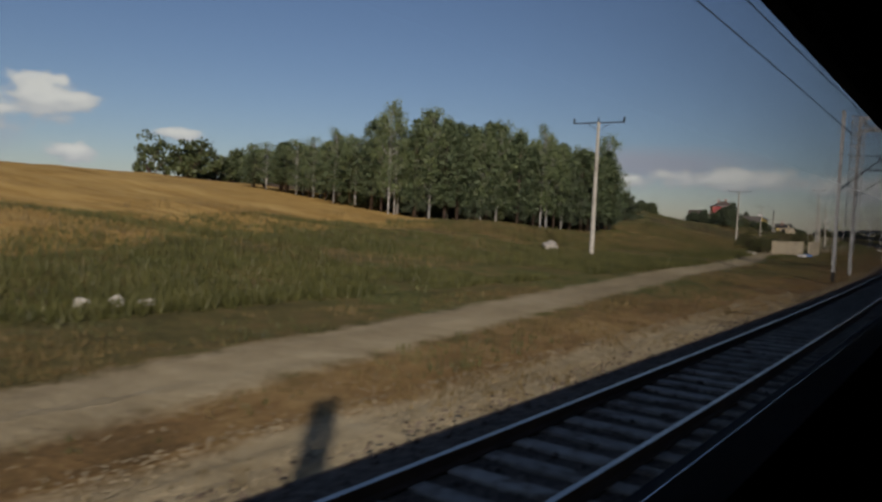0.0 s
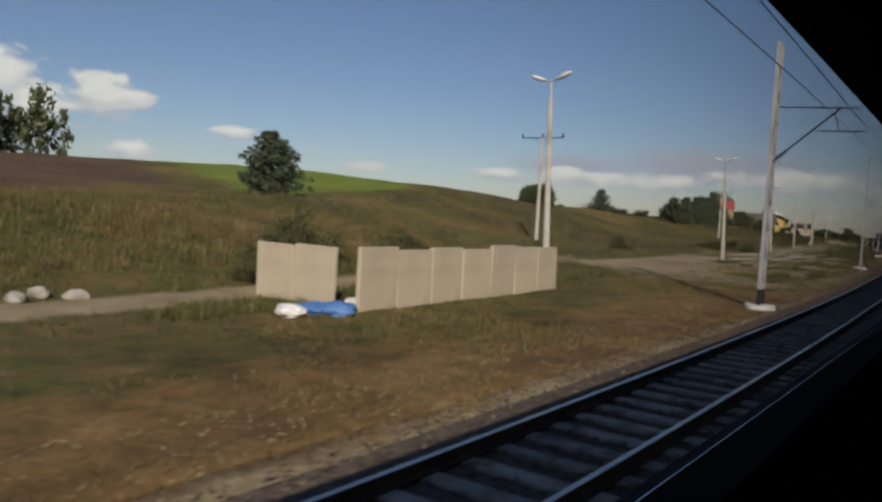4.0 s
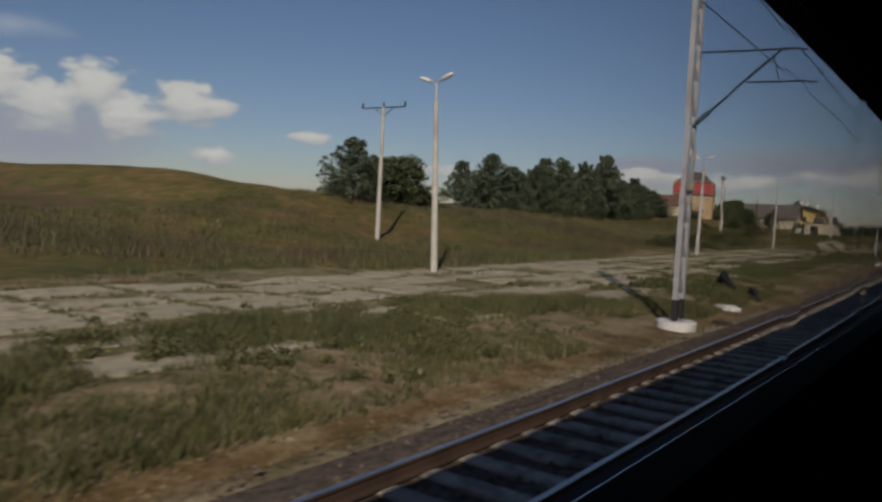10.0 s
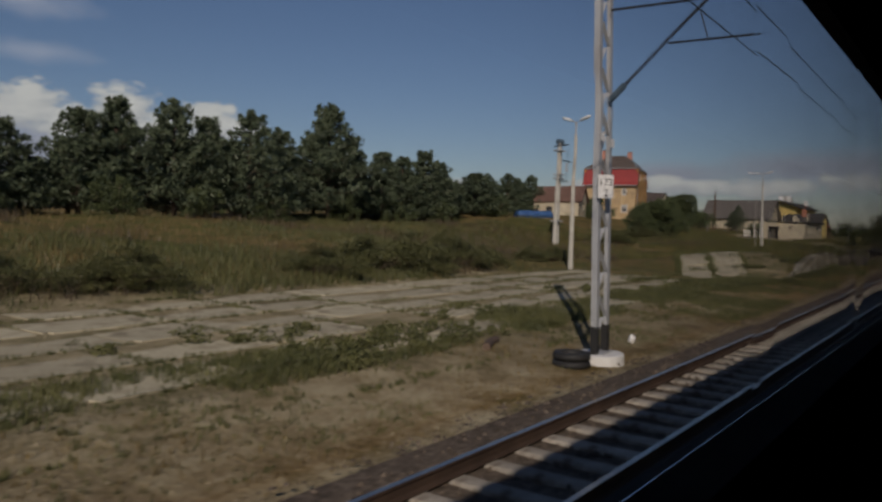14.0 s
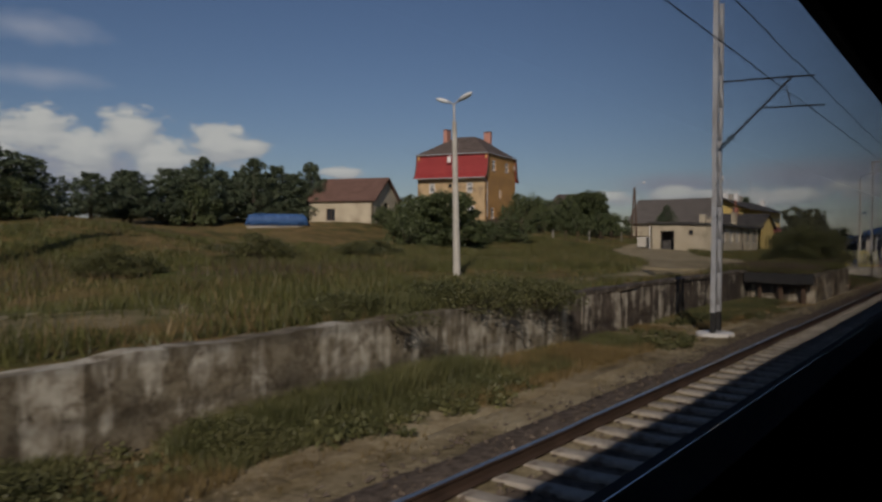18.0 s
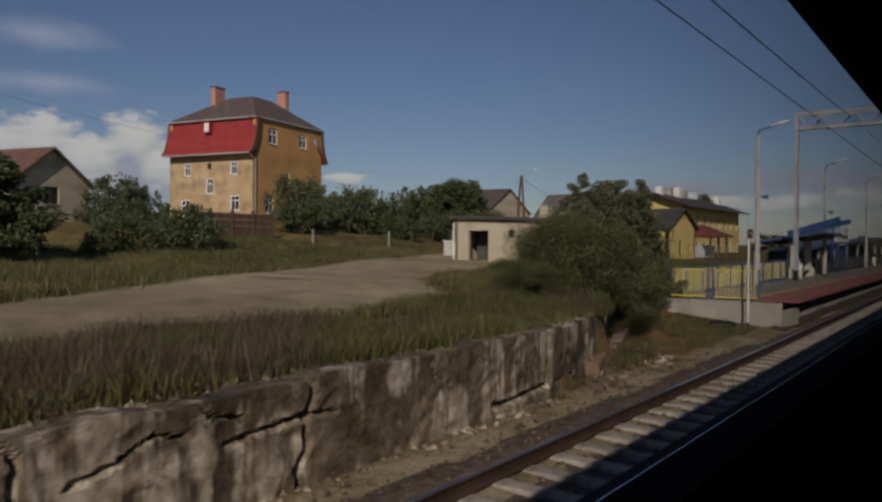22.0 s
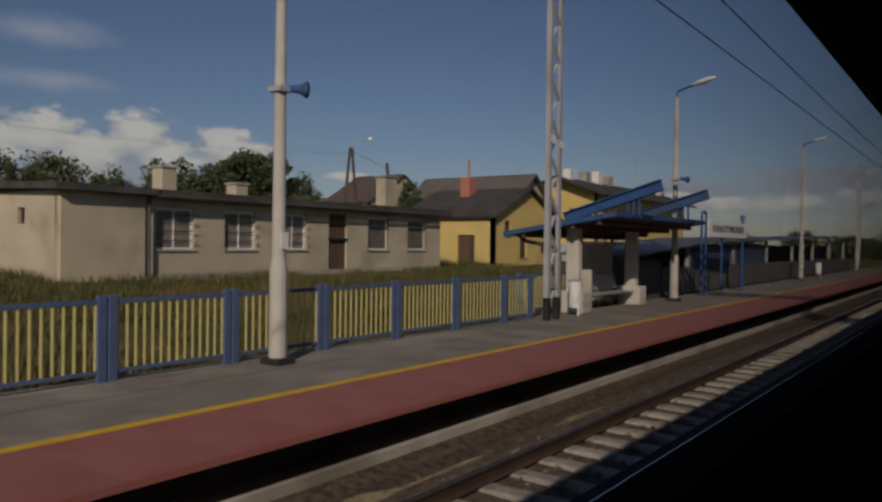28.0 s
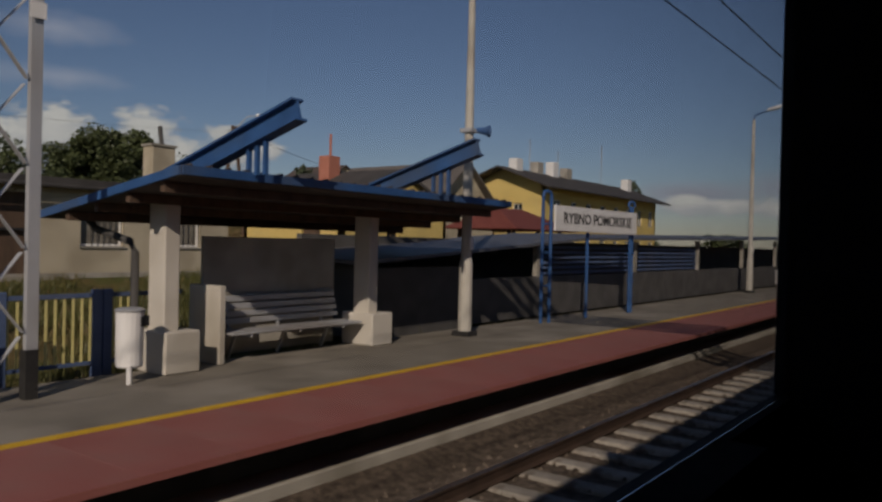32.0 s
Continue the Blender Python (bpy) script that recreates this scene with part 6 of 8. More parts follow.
tube(bm, [(27, 26.8, 6.7), (27, 26.8, 7.8)], 0.07, 8)
part("flue", bm, M["brick"], c)
st = gable_house("station_building", "yellow two-storey station building with dark roof and white chimneys", 62, 90, 34, 42.5, 0.5, 8.0, 10.0, "yelwall", "felt", over=1.5, holes_front=tuple((2.0 + 3.4 * k, 3.3 + 3.4 * k, 4.6, 6.4) for k in range(8)) + tuple((2.0 + 3.4 * k, 3.3 + 3.4 * k, 1.0, 2.8) for k in range(8)), holes_side=((2.0, 3.0, 4.4, 6.0), (5.2, 6.2, 4.4, 6.0)), cat="station")
for cx, cy, zt, mm_ in ((63.5, 38, 10.9, "white"), (68.0, 38.2, 11.0, "concrete"), (70.5, 37.8, 11.2, "white"), (74.0, 38, 10.9, "concrete"), (88.0, 37, 10.8, "white")):
    bm = B()
    box(bm, cx - 0.6, cx + 0.6, cy - 0.45, cy + 0.45, 9.0, zt, 0.03)
    part("chimney", bm, M[mm_], st, "square chimney")
for cx, zt in ((67.0, 13.2), (73.0, 12.7), (84.0, 14.6)):
    bm = B()
    tube(bm, [(cx, 38.5, 9.5), (cx, 38.5, zt)], 0.04, 6)
    beam(bm, (cx - 0.3, 38.5, zt - 0.2), (cx + 0.3, 38.5, zt - 0.2), 0.03)
    part("aerial", bm, M["steel"], st, "thin aerial")
bx = thing("rubbish_container", "pale dented metal rubbish container beside the shed", "container", (0.6, 29.6, ground_z(0.6, 29.6)), 15)
bm = B()
prism(bm, [(-0.75, -0.5), (0.75, -0.5), (0.8, 0.5), (-0.8, 0.5)], 0.12, 1.05)
part("tub", bm, M["post"], bx, "pale grey tub")
bm = B()
box(bm, -0.85, 0.85, -0.58, 0.58, 1.052, 1.13, 0.02)
part("lid", bm, M["white"], bx, "white lid")
for sx in (-0.6, 0.6):
    for sy in (-0.4, 0.4):
        bm = B()
        tube(bm, [(sx, sy - 0.03, 0.07), (sx, sy + 0.03, 0.07)], 0.07, 10)
        part("wheel", bm, M["black"], bx)
gz = thing("gazebo", "small open gazebo with red hipped roof on wooden posts", "gazebo", (43.0, 26.0, 0.6))
for px_, py_ in ((-3, -2), (3, -2), (3, 2), (-3, 2), (0, -2)):
    bm = B()
    box(bm, px_ - 0.1, px_ + 0.1, py_ - 0.1, py_ + 0.1, 0, 3.1)
    part("post", bm, M["darkwood"], gz)
for pts in (((-4, -2.8, 2.95), (4, -2.8, 2.95), (1.6, 0, 4.3), (-1.6, 0, 4.3)), ((4, 2.8, 2.95), (-4, 2.8, 2.95), (-1.6, 0, 4.3), (1.6, 0, 4.3)), ((4, -2.8, 2.95), (4, 2.8, 2.95), (1.6, 0, 4.3), (1.6, 0, 4.3 - 1e-3)), ((-4, 2.8, 2.95), (-4, -2.8, 2.95), (-1.6, 0, 4.3 - 1e-3), (-1.6, 0, 4.3))):
    slope_sheet("roof_slope", pts, M["gazebored"], gz, "dull red roof slope")
ww = thing("white_garden_wall", "white garden wall beside the gazebo", "wall", (36, 25.0, 0.4))
bm = B()
box(bm, 0, 9, 0, 0.2, 0, 2.2, 0.01)
part("wall", bm, M["white"], ww)
# timber A-frame power pole with a lamp
af = thing("a_frame_pole", "dark timber A-frame power pole with small lamp", "utility pole", (34.6, 43.9, 3.0))
for s in (-1, 1):
    bm = B()
    tube(bm, [(s * 1.1, 0, -0.5), (s * 0.12, 0, 7.5)], [0.16, 0.11], 8)
    part("leg", bm, M["darkwood"], af)
bm = B()
beam(bm, (-0.6, 0, 7.1), (0.6, 0, 7.1), 0.1)
tube(bm, [(0.1, 0, 7.3), (0.7, -0.5, 8.2), (1.2, -0.9, 8.3)], 0.035, 6)
part("lamp_arm", bm, M["steel"], af)
bm = B()
bmesh.ops.create_uvsphere(bm, u_segments=10, v_segments=6, radius=0.2, matrix=Matrix.Translation((1.3, -1.0, 8.28)))
part("lamp_head", bm, M["lampglass"], af, "white lamp")
bm = B()
for k, (q0, q1) in enumerate((((0.3, 0, 7.2), (45, 10, 6.5)), ((-0.3, 0, 7.0), (-60, -2, 7.4)))):
    pts = [Vector(q0).lerp(Vector(q1), i / 8) - Vector((0, 0, 1.6 * (1 - (i / 4 - 1) ** 2))) for i in range(9)]
    tube(bm, pts, 0.022 if k == 0 else 0.009, 4)
part("cable", bm, M["wire"], af)

# ---------------------------------------------------------------- old loading ramp
def rough_wall(name, p0, p1, z0, tops, thick, material, parent, seed, amp=0.05, label="", fine=0.16, cracks=()):
    """A weathered wall face from p0 to p1: broken top, bulges and hollows, real thickness behind."""
    p0, p1 = Vector(p0), Vector(p1)
    d = p1 - p0
    ln = d.length
    d.normalize()
    nrm = Vector((d.y, -d.x, 0))
    nu, nv = max(2, int(ln / fine)), 11 if fine > 0.1 else 36
    vs, fs = [], []
    for side in (0, 1):
        for i in range(nu + 1):
            u = i / nu
            top = np.interp(u, [k / (len(tops) - 1) for k in range(len(tops))], tops) + noise.noise((u * ln * 1.3, seed, 0)) * 0.07
            for j in range(nv + 1):
                v = j / nv
                q = p0 + d * (u * ln)
                z = z0 + (top - z0) * v
                bulge = noise.noise((u * ln * 0.4, z * 0.9, seed)) * amp * 1.2 + noise.noise((u * ln * 4.5, z * 6.0, seed + 5)) * amp * 0.6
                if fine < 0.1:
                    bulge += noise.noise((u * ln * 9.0, z * 11.0, seed)) * 0.006 - max(0.0, noise.noise((u * ln * 2.2, z * 3.4, seed + 9)) - 0.25) * 0.09
                for chain, wide, deep in cracks if side == 0 else ():
                    for (sa, za), (sb, zb) in zip(chain, chain[1:]):
                        k = ((u * ln - sa) * (sb - sa) + (z - za) * (zb - za)) / ((sb - sa) ** 2 + (zb - za) ** 2)
                        if -0.2 < k < 1.2:
                            k = min(1, max(0, k))
                            gap = math.hypot(u * ln - sa - k * (sb - sa), z - za - k * (zb - za)) + 0.02 * noise.noise((u * ln * 14, z * 14, seed))
                            bulge -= deep * max(0.0, 1 - gap / wide)
                off = nrm * (bulge if side == 0 else -thick)
                vs.append((q + off + Vector((0, 0, z)))[:])
    n1 = (nu + 1) * (nv + 1)
    for side in (0, 1):
        for i in range(nu):
            for j in range(nv):
                a = side * n1 + i * (nv + 1) + j
                f = (a, a + nv + 1, a + nv + 2, a + 1)
                fs.append(f if side == 0 else f[::-1])
    for i in range(nu):
        a = i * (nv + 1) + nv
        fs.append((a, a + nv + 1, n1 + a + nv + 1, n1 + a))
    for i in (0, nu):
        for j in range(nv):
            a = i * (nv + 1) + j
            f = (a, a + 1, n1 + a + 1, n1 + a)
            fs.append(f if i == nu else f[::-1])
    return raw(name, vs, fs, material, parent, label)


ramp = thing("loading_ramp_wall", "crumbling stained concrete retaining wall of an old loading ramp", "retaining wall", kind="structure")
rough_wall("siding_wall", (-81.0, 9.0, 0), (-71.0, 9.0, 0), -0.4, [-0.05, 0.42, 0.7, 0.93, 1.04], 0.4, M["palewall"], ramp, 2, 0.016, "pale weathered concrete face with stains")
rough_wall("siding_wall", (-71.0, 9.0, 0), (-59.0, 9.0, 0), -0.4, [1.04, 1.07, 1.05], 0.4, M["palewall"], ramp, 3, 0.016, "pale weathered concrete face with stains")
rough_wall("siding_wall", (-59.0, 9.0, 0), (-41.05, 9.0, 0), -0.4, [1.05, 1.08, 1.05, 1.04], 0.4, M["streakwall"], ramp, 4, 0.016, "dark concrete face with white lime streaks")
rough_wall("return_wall", (-41.05, 9.05, 0), (-41.05, 6.1, 0), -0.4, [1.02, 1.0, 0.96], 0.35, M["streakwall"], ramp, 7, 0.03)
# chains of (distance along the face, height), half width, depth
CRACKS = ((((5.1, 1.05), (5.15, 0.82), (5.0, 0.6), (5.05, 0.3), (4.9, 0.05), (4.98, -0.2)), 0.065, 0.2), (((3.9, 0.52), (4.5, 0.58), (5.0, 0.62), (5.5, 0.58)), 0.05, 0.12),
          (((1.7, 1.0), (1.9, 0.8), (1.85, 0.5), (1.95, 0.2)), 0.05, 0.12), (((2.3, 0.5), (2.8, 0.62), (3.1, 0.76), (3.4, 0.7)), 0.04, 0.1), (((3.6, 1.0), (3.75, 0.82), (4.1, 0.75)), 0.04, 0.1),
          (((9.1, 0.03), (9.5, -0.02), (10.2, 0.05), (10.9, 0.07)), 0.07, 0.2), (((7.4, 0.95), (7.5, 0.7), (7.9, 0.55)), 0.035, 0.08), (((0.4, 0.6), (1.1, 0.66), (1.5, 0.58)), 0.035, 0.08))
rough_wall("track_wall", (-41.05, 6.1, 0), (-30.0, 6.3, 0), -0.4, [0.95, 1.02, 0.98, 1.05, 1.0, 1.04, 1.02], 0.4, M["oldwall"], ramp, 11, 0.026, "cracked flaking concrete face", 0.036, CRACKS)
rough_wall("track_wall", (-30.0, 6.3, 0), (-26.7, 6.95, 0), -0.4, [1.02, 0.98, 1.03, 0.96], 0.4, M["oldwall"], ramp, 12, 0.026, "cracked flaking concrete face", 0.045, ((((0.4, 0.06), (1.0, 0.0), (1.6, 0.06)), 0.06, 0.15), (((2.4, 0.85), (2.6, 0.7), (2.5, 0.55)), 0.05, 0.12)))
rough_wall("broken_end", (-26.7, 6.95, 0), (-22.9, 8.4, 0), -0.4, [0.95, 0.6, 0.82, 0.66, 0.86, 0.8], 0.35, M["oldwall"], ramp, 15, 0.06, "broken concrete end of the ramp", 0.05, ((((0.3, 0.6), (0.5, 0.45), (0.45, 0.3)), 0.07, 0.15), (((1.6, 0.7), (1.9, 0.4), (2.6, 0.3)), 0.05, 0.12)))
rough_wall("broken_end", (-22.9, 8.4, 0), (-20.2, 9.5, 0), -0.4, [0.82, 0.7, 0.72, 0.4], 0.35, M["oldwall"], ramp, 16, 0.05, "", 0.075)
for k, (pa, pb) in enumerate((((-27.4, 6.55, 0), (-24.1, 7.46, 0)), ((-24.1, 7.46, 0), (-20.7, 8.65, 0)))):
    rough_wall("footing_ledge", pa, pb, -0.4, [0.1, 0.14, 0.08, 0.13], 0.28, M["brickfoot"], ramp, 31 + k, 0.05, "reddish broken brick footing with a pale top", 0.06)
rs = random.Random(5)
cop_me = []
for k in range(4):
    bm = B()
    box(bm, 0, 1.42, -0.04, 0.42, 0, 0.13, 0.02)
    bmesh.ops.subdivide_edges(bm, edges=bm.edges, cuts=1, use_grid_fill=True)
    for v in bm.verts:
        v.co += Vector((noise.noise(v.co * 5 + Vector((k, 0, 0))), noise.noise(v.co * 4 + Vector((0, k, 0))), noise.noise(v.co * 6))) * 0.025
    me = bpy.data.meshes.new("coping_stone")
    bm.to_mesh(me), bm.free()
    me.materials.append(M["streakwall"])
    cop_me.append(me)
for i in range(15):
    s = obj("coping_stone", cop_me[i % 4], None, ramp)
    s.matrix_basis = pose(-63.2 + i * 1.47, 9.0 + rs.uniform(-0.03, 0.02), 1.03 + rs.uniform(-0.03, 0.02), rs.uniform(-1, 1), rs.uniform(-1, 1), rs.uniform(-1, 1))
# a broken brick footing runs out along the foot of the end
foot = [Vector((-29.0, 6.25, 0)), Vector((-26.4, 7.1, 0)), Vector((-23.7, 8.5, 0)), Vector((-20.6, 9.1, 0))]
for i in range(24):
    u = i / 24 * 3
    a, b = foot[int(u)], foot[int(u) + 1]
    q = a.lerp(b, u - int(u))
    bm = B()
    w, h = rs.uniform(0.22, 0.5), rs.uniform(0.1, 0.24)
    box(bm, -w / 2, w / 2, -0.14, 0.14, 0, h, 0.03)
    for v in bm.verts:
        v.co += Vector((noise.noise(v.co * 6 + Vector((i, 0, 0))), noise.noise(v.co * 5 + Vector((0, i, 0))), noise.noise(v.co * 6 + Vector((0, 0, i))))) * 0.06
    s = part("foundation_block", bm, M["brownroof"] if i % 4 == 1 else M["oldwall"], ramp, "broken reddish brick" if i % 4 == 1 else "")
    s.matrix_basis = pose(q.x + rs.uniform(-0.08, 0.08), q.y - 0.32 + rs.uniform(-0.12, 0.1), -0.32, rs.uniform(-8, 8), rs.uniform(-8, 8), math.degrees(math.atan2(b.y - a.y, b.x - a.x)) + rs.uniform(-15, 15))
buf = thing("buffer_stop", "old buffer stop of dark timber beam on rail posts", "buffer stop", (-41.6, 0, -0.3))
bm = B()
box(bm, -0.18, 0.16, 6.1, 8.95, 0.92, 1.38, 0.04)
bmesh.ops.subdivide_edges(bm, edges=bm.edges, cuts=2, use_grid_fill=True)
for v in bm.verts:
    v.co += Vector((noise.noise(v.co * 2), noise.noise(v.co * 3), noise.noise(v.co * 2.5))) * 0.035
part("timber_beam", bm, M["black"], buf, "charred dark timber beam")
for yy in (6.55, 7.4, 8.3):
    bm = B()
    box(bm, 0.17, 0.3, yy - 0.09, yy + 0.09, -0.1, 1.42, 0.01)
    part("post", bm, M["darkwood"], buf, "rusty rail post")
    bm = B()
    box(bm, -0.2, 0.32, yy - 0.05, yy + 0.05, 1.385, 1.43, 0.01)
    part("strap", bm, M["rail"], buf, "rusty iron strap")

# ---------------------------------------------------------------- yard of concrete slabs
yard = thing("slab_yard", "abandoned yard of cracked concrete slabs with weeds in the joints", "paving", kind="structure")
slab_mes = []
rs = random.Random(9)
for k in range(6):
    bm = B()
    box(bm, -1.47, 1.47, -0.90, 0.90, -0.12, 0.018)
    bmesh.ops.bevel(bm, geom=[e for e in bm.edges if abs(e.verts[0].co.z - e.verts[1].co.z) > 0.1], offset=rs.uniform(0.05, 0.3), segments=2, affect="EDGES")
    for v in bm.verts:
        v.co.x += rs.uniform(-0.04, 0.04)
        v.co.y += rs.uniform(-0.04, 0.04)
    me = bpy.data.meshes.new("concrete_slab")
    bm.to_mesh(me), bm.free()
    me.materials.append(M["slab"])
    slab_mes.append(me)
for i in range(10, 58):
    x = -262 + i * 3.02
    for j in range(6):
        la = 8.9 + j * 1.87 - (1.2 if x < -205 else 0.0)
        if j == 0 or rs.random() < 0.035 or (x < -222 and rs.random() < 0.35):
            continue
        q = at(x + (0.75 if j % 2 else 0), la, float(height(x, la)) + rs.uniform(-0.014, 0.0))
        s = obj("concrete_slab", slab_mes[rs.randrange(6)], None, yard)
        s.matrix_basis = Matrix.Translation(q) @ pose(0, 0, 0, rs.uniform(-0.5, 0.5), rs.uniform(-0.35, 0.35), math.degrees(track_turn(x)) + rs.uniform(-1.2, 1.2) + rs.choice((0, 180)))
# two rows of slabs swing away from the line to the gravel yard
for i in range(6):
    for j in (-0.98, 0.98):
        if (i, j) in ((0, -0.98), (5, -0.98)):
            continue
        a = radians(19 - i * 0.4)
        x, y = -83.2 + math.cos(a) * i * 3.0 - math.sin(a) * j, 12.2 + math.sin(a) * i * 3.0 + math.cos(a) * j
        g0, gx_, gy_ = ground_z(x, y), ground_z(x + 1.2, y) - ground_z(x - 1.2, y), ground_z(x, y + 0.8) - ground_z(x, y - 0.8)
        s = obj("concrete_slab", slab_mes[rs.randrange(6)], None, yard)
        s.matrix_basis = Matrix.Translation((x, y, g0 + 0.012)) @ Matrix.Rotation(math.atan2(gy_, 1.6), 4, "X") @ Matrix.Rotation(-math.atan2(gx_, 2.4), 4, "Y") @ pose(0, 0, 0, 0, 0, math.degrees(a) + rs.uniform(-1, 1))
# ---------------------------------------------------------------- things lying about
def lump(name, label, category, x, y, size, material, seed, sink=0.25, z=None):
    bm = B()
    bmesh.ops.create_icosphere(bm, subdivisions=3, radius=1.0)
    for v in bm.verts:
        c = v.co.copy()
        v.co *= 1 + 0.35 * noise.noise(c * 1.3 + Vector((seed, 0, 0))) + 0.12 * noise.noise(c * 4 + Vector((0, seed, 0)))
        v.co = Vector((v.co.x * size[0], v.co.y * size[1], v.co.z * size[2]))
    ob = part(name, bm, material, None)
    ob.matrix_basis = pose(x, y, (ground_z(x, y) if z is None else z) + size[2] * (1 - 2 * sink), 0, 0, seed * 40)
    return tagged(ob, label, category)


lump("boulder", "pale boulder in the meadow grass", "rock", -322.7, 42.8, (0.75, 0.5, 0.42), M["concrete"], 1)
for i, (x, y) in enumerate(((-360.6, 42.1), (-361.3, 42.4), (-360.0, 41.8))):
    lump("rubble_stone", "pale rubble stone among weeds", "rock", x, y, (0.2, 0.14, 0.17 - 0.03 * i), M["post"], i + 2, 0.1)
for i, (x, y) in enumerate(((-282.6, 31.2), (-281.8, 31.5), (-281.2, 30.9))):
    lump("rubble_stone", "pale broken rubble by the track", "rock", x, y, (0.3, 0.22, 0.16), M["concrete"], i + 6)
lump("cone_stone", "small white pointed marker stone", "marker stone", -108.6, 7.5, (0.08, 0.08, 0.12), M["white"], 3, 0.1)
lump("white_block", "broken pale block on the gravel", "rubble", *at(-237.0, 6.3)[:2], (0.10, 0.08, 0.07), M["concrete"], 8, 0.2)


def ring_thing(name, label, category, x, y, r, h, material, tilt=0.0):
    bm = B()
    n_ = 20
    sec = [(r, 0.0), (r + 0.03, h * 0.4), (r, h), (r - 0.1, h), (r - 0.14, h * 0.5), (r - 0.1, 0.0)]
    rings = [[bm.verts.new((math.cos(k * math.tau / n_) * a, math.sin(k * math.tau / n_) * a, z)) for a, z in sec] for k in range(n_)]
    for k in range(n_):
        a, b = rings[k], rings[(k + 1) % n_]
        for i in range(6):
            bm.faces.new((a[i], b[i], b[(i + 1) % 6], a[(i + 1) % 6]))
    ob = part(name, bm, material, None, smooth=True)
    ob.matrix_basis = pose(x, y, ground_z(x, y) - 0.01, tilt, 0, 0)
    return tagged(ob, label, category)


for dz in (0.0, 0.16):
    o = ring_thing("old_tyre", "old black tyre lying by the mast", "tyre", -112.3, 7.35, 0.36, 0.14, M["black"])
    o.location.z += dz
ring_thing("old_tyre", "old black tyre on the gravel", "tyre", -17.0, 6.95, 0.38, 0.16, M["black"])
lump("tyre_stone", "white stone lying on the tyre", "rock", -16.9, 6.95, (0.18, 0.12, 0.07), M["concrete"], 4, 0.0, ground_z(-17, 6.95) + 0.15)
bm = B()
tube(bm, [(0, 0, 0.0), (0, 0, 0.1), (0, 0, 0.12), (0, 0, 0.16)], [0.46, 0.46, 0.38, 0.35], 22)
ob = part("white_manhole_lid", bm, M["white"], None)
ob.matrix_basis = pose(-160.5, 8.65, ground_z(-160.5, 8.65) - 0.03)
tagged(ob, "round white concrete lid on the ground", "manhole lid")
bm = B()
tube(bm, [(0, 0, 0.0), (0, 0, 0.07), (0, 0, 0.09), (0, 0, 0.085)], [0.46, 0.45, 0.42, 0.36], 22)
ob = part("dark_manhole_lid", bm, M["rail"], None)
ob.matrix_basis = pose(-216.4, 11.6, ground_z(-216.4, 11.6) - 0.02)
tagged(ob, "round dark rusty lid lying on the gravel", "manhole lid")
bm = B()
box(bm, -0.33, 0.33, -0.28, 0.28, 0, 0.05, 0.015)
ob = part("rusty_plate", bm, M["rail"], None)
ob.matrix_basis = pose(-164.3, 7.9, ground_z(-164.3, 7.9), 0, 0, 20)
tagged(ob, "rusty square steel plate on the gravel", "steel plate")
bm = B()
pts = [Vector((-0.9, -0.1, 0.06)), Vector((-0.3, 0.0, 0.1)), Vector((-0.1, 0.02, 0.34)), Vector((0.25, 0.1, 0.2)), Vector((0.6, 0.12, 0.36)), Vector((0.75, 0.2, 0.1)), Vector((1.5, 0.6, 0.14)), Vector((2.2, 1.0, 0.5)), Vector((2.7, 1.1, 0.72)), Vector((3.1, 1.2, 0.5)), Vector((3.3, 1.3, 0.1))]
tube(bm, pts, [0.06, 0.12, 0.13, 0.1, 0.11, 0.09, 0.08, 0.13, 0.17, 0.15, 0.08], 8)
ob = part("scrap_rubber", bm, M["black"], None, smooth=True)
ob.matrix_basis = pose(-155.7, 8.6, ground_z(-155.7, 8.6) - 0.02, 0, 0, 15)
tagged(ob, "twisted black scrap rubber in the weeds", "scrap")
bm = B()
tube(bm, [(-0.5, 0, 0.09), (0.1, 0.05, 0.1), (0.55, -0.02, 0.12)], [0.09, 0.1, 0.08], 8)
ob = part("dead_log", bm, M["bark"], None)
ob.matrix_basis = pose(-112.2, 9.3, ground_z(-112.2, 9.3) - 0.03, 0, 0, 20)
tagged(ob, "short dark log among the weeds", "log")

# concrete bay wall and the blue bags before it
bay = thing("concrete_bay_wall", "upright weathered concrete wall panels of an old open bay", "wall", kind="")
rs = random.Random(21)
for (xa, ya), (xb, yb), n_ in (((-276.4, 29.2), (-277.2, 25.9), 2), ((-276.9, 25.35), (-265.4, 23.7), 7)):
    dx, dy = (xb - xa) / n_, (yb - ya) / n_
    w = math.hypot(dx, dy)
    for i in range(n_):
        bm = B()
        box(bm, 0.02, w - 0.02, -0.07, 0.07, -0.2, 1.75 + rs.uniform(-0.08, 0.08), 0.015)
        s = part("wall_panel", bm, M["shedwall"], bay)
        s.matrix_basis = pose(xa + dx * i, ya + dy * i, -0.35, rs.uniform(-2, 2), 0, math.degrees(math.atan2(dy, dx)) + rs.uniform(-1.5, 1.5))
for i, (dx, dy, mt) in enumerate(((0, 0, "tarp"), (0.6, -0.35, "tarp"), (1.25, -0.25, "white"), (-0.5, 0.1, "white"), (0.3, -0.6, "tarp"))):
    lump("plastic_sack", "crumpled blue and white plastic sack" if mt == "tarp" else "crumpled white plastic sack", "sack", -278.2 + dx * 1.3, 25.9 + dy, (0.5, 0.35, 0.2), M[mt], 30 + i, 0.2, -0.3)

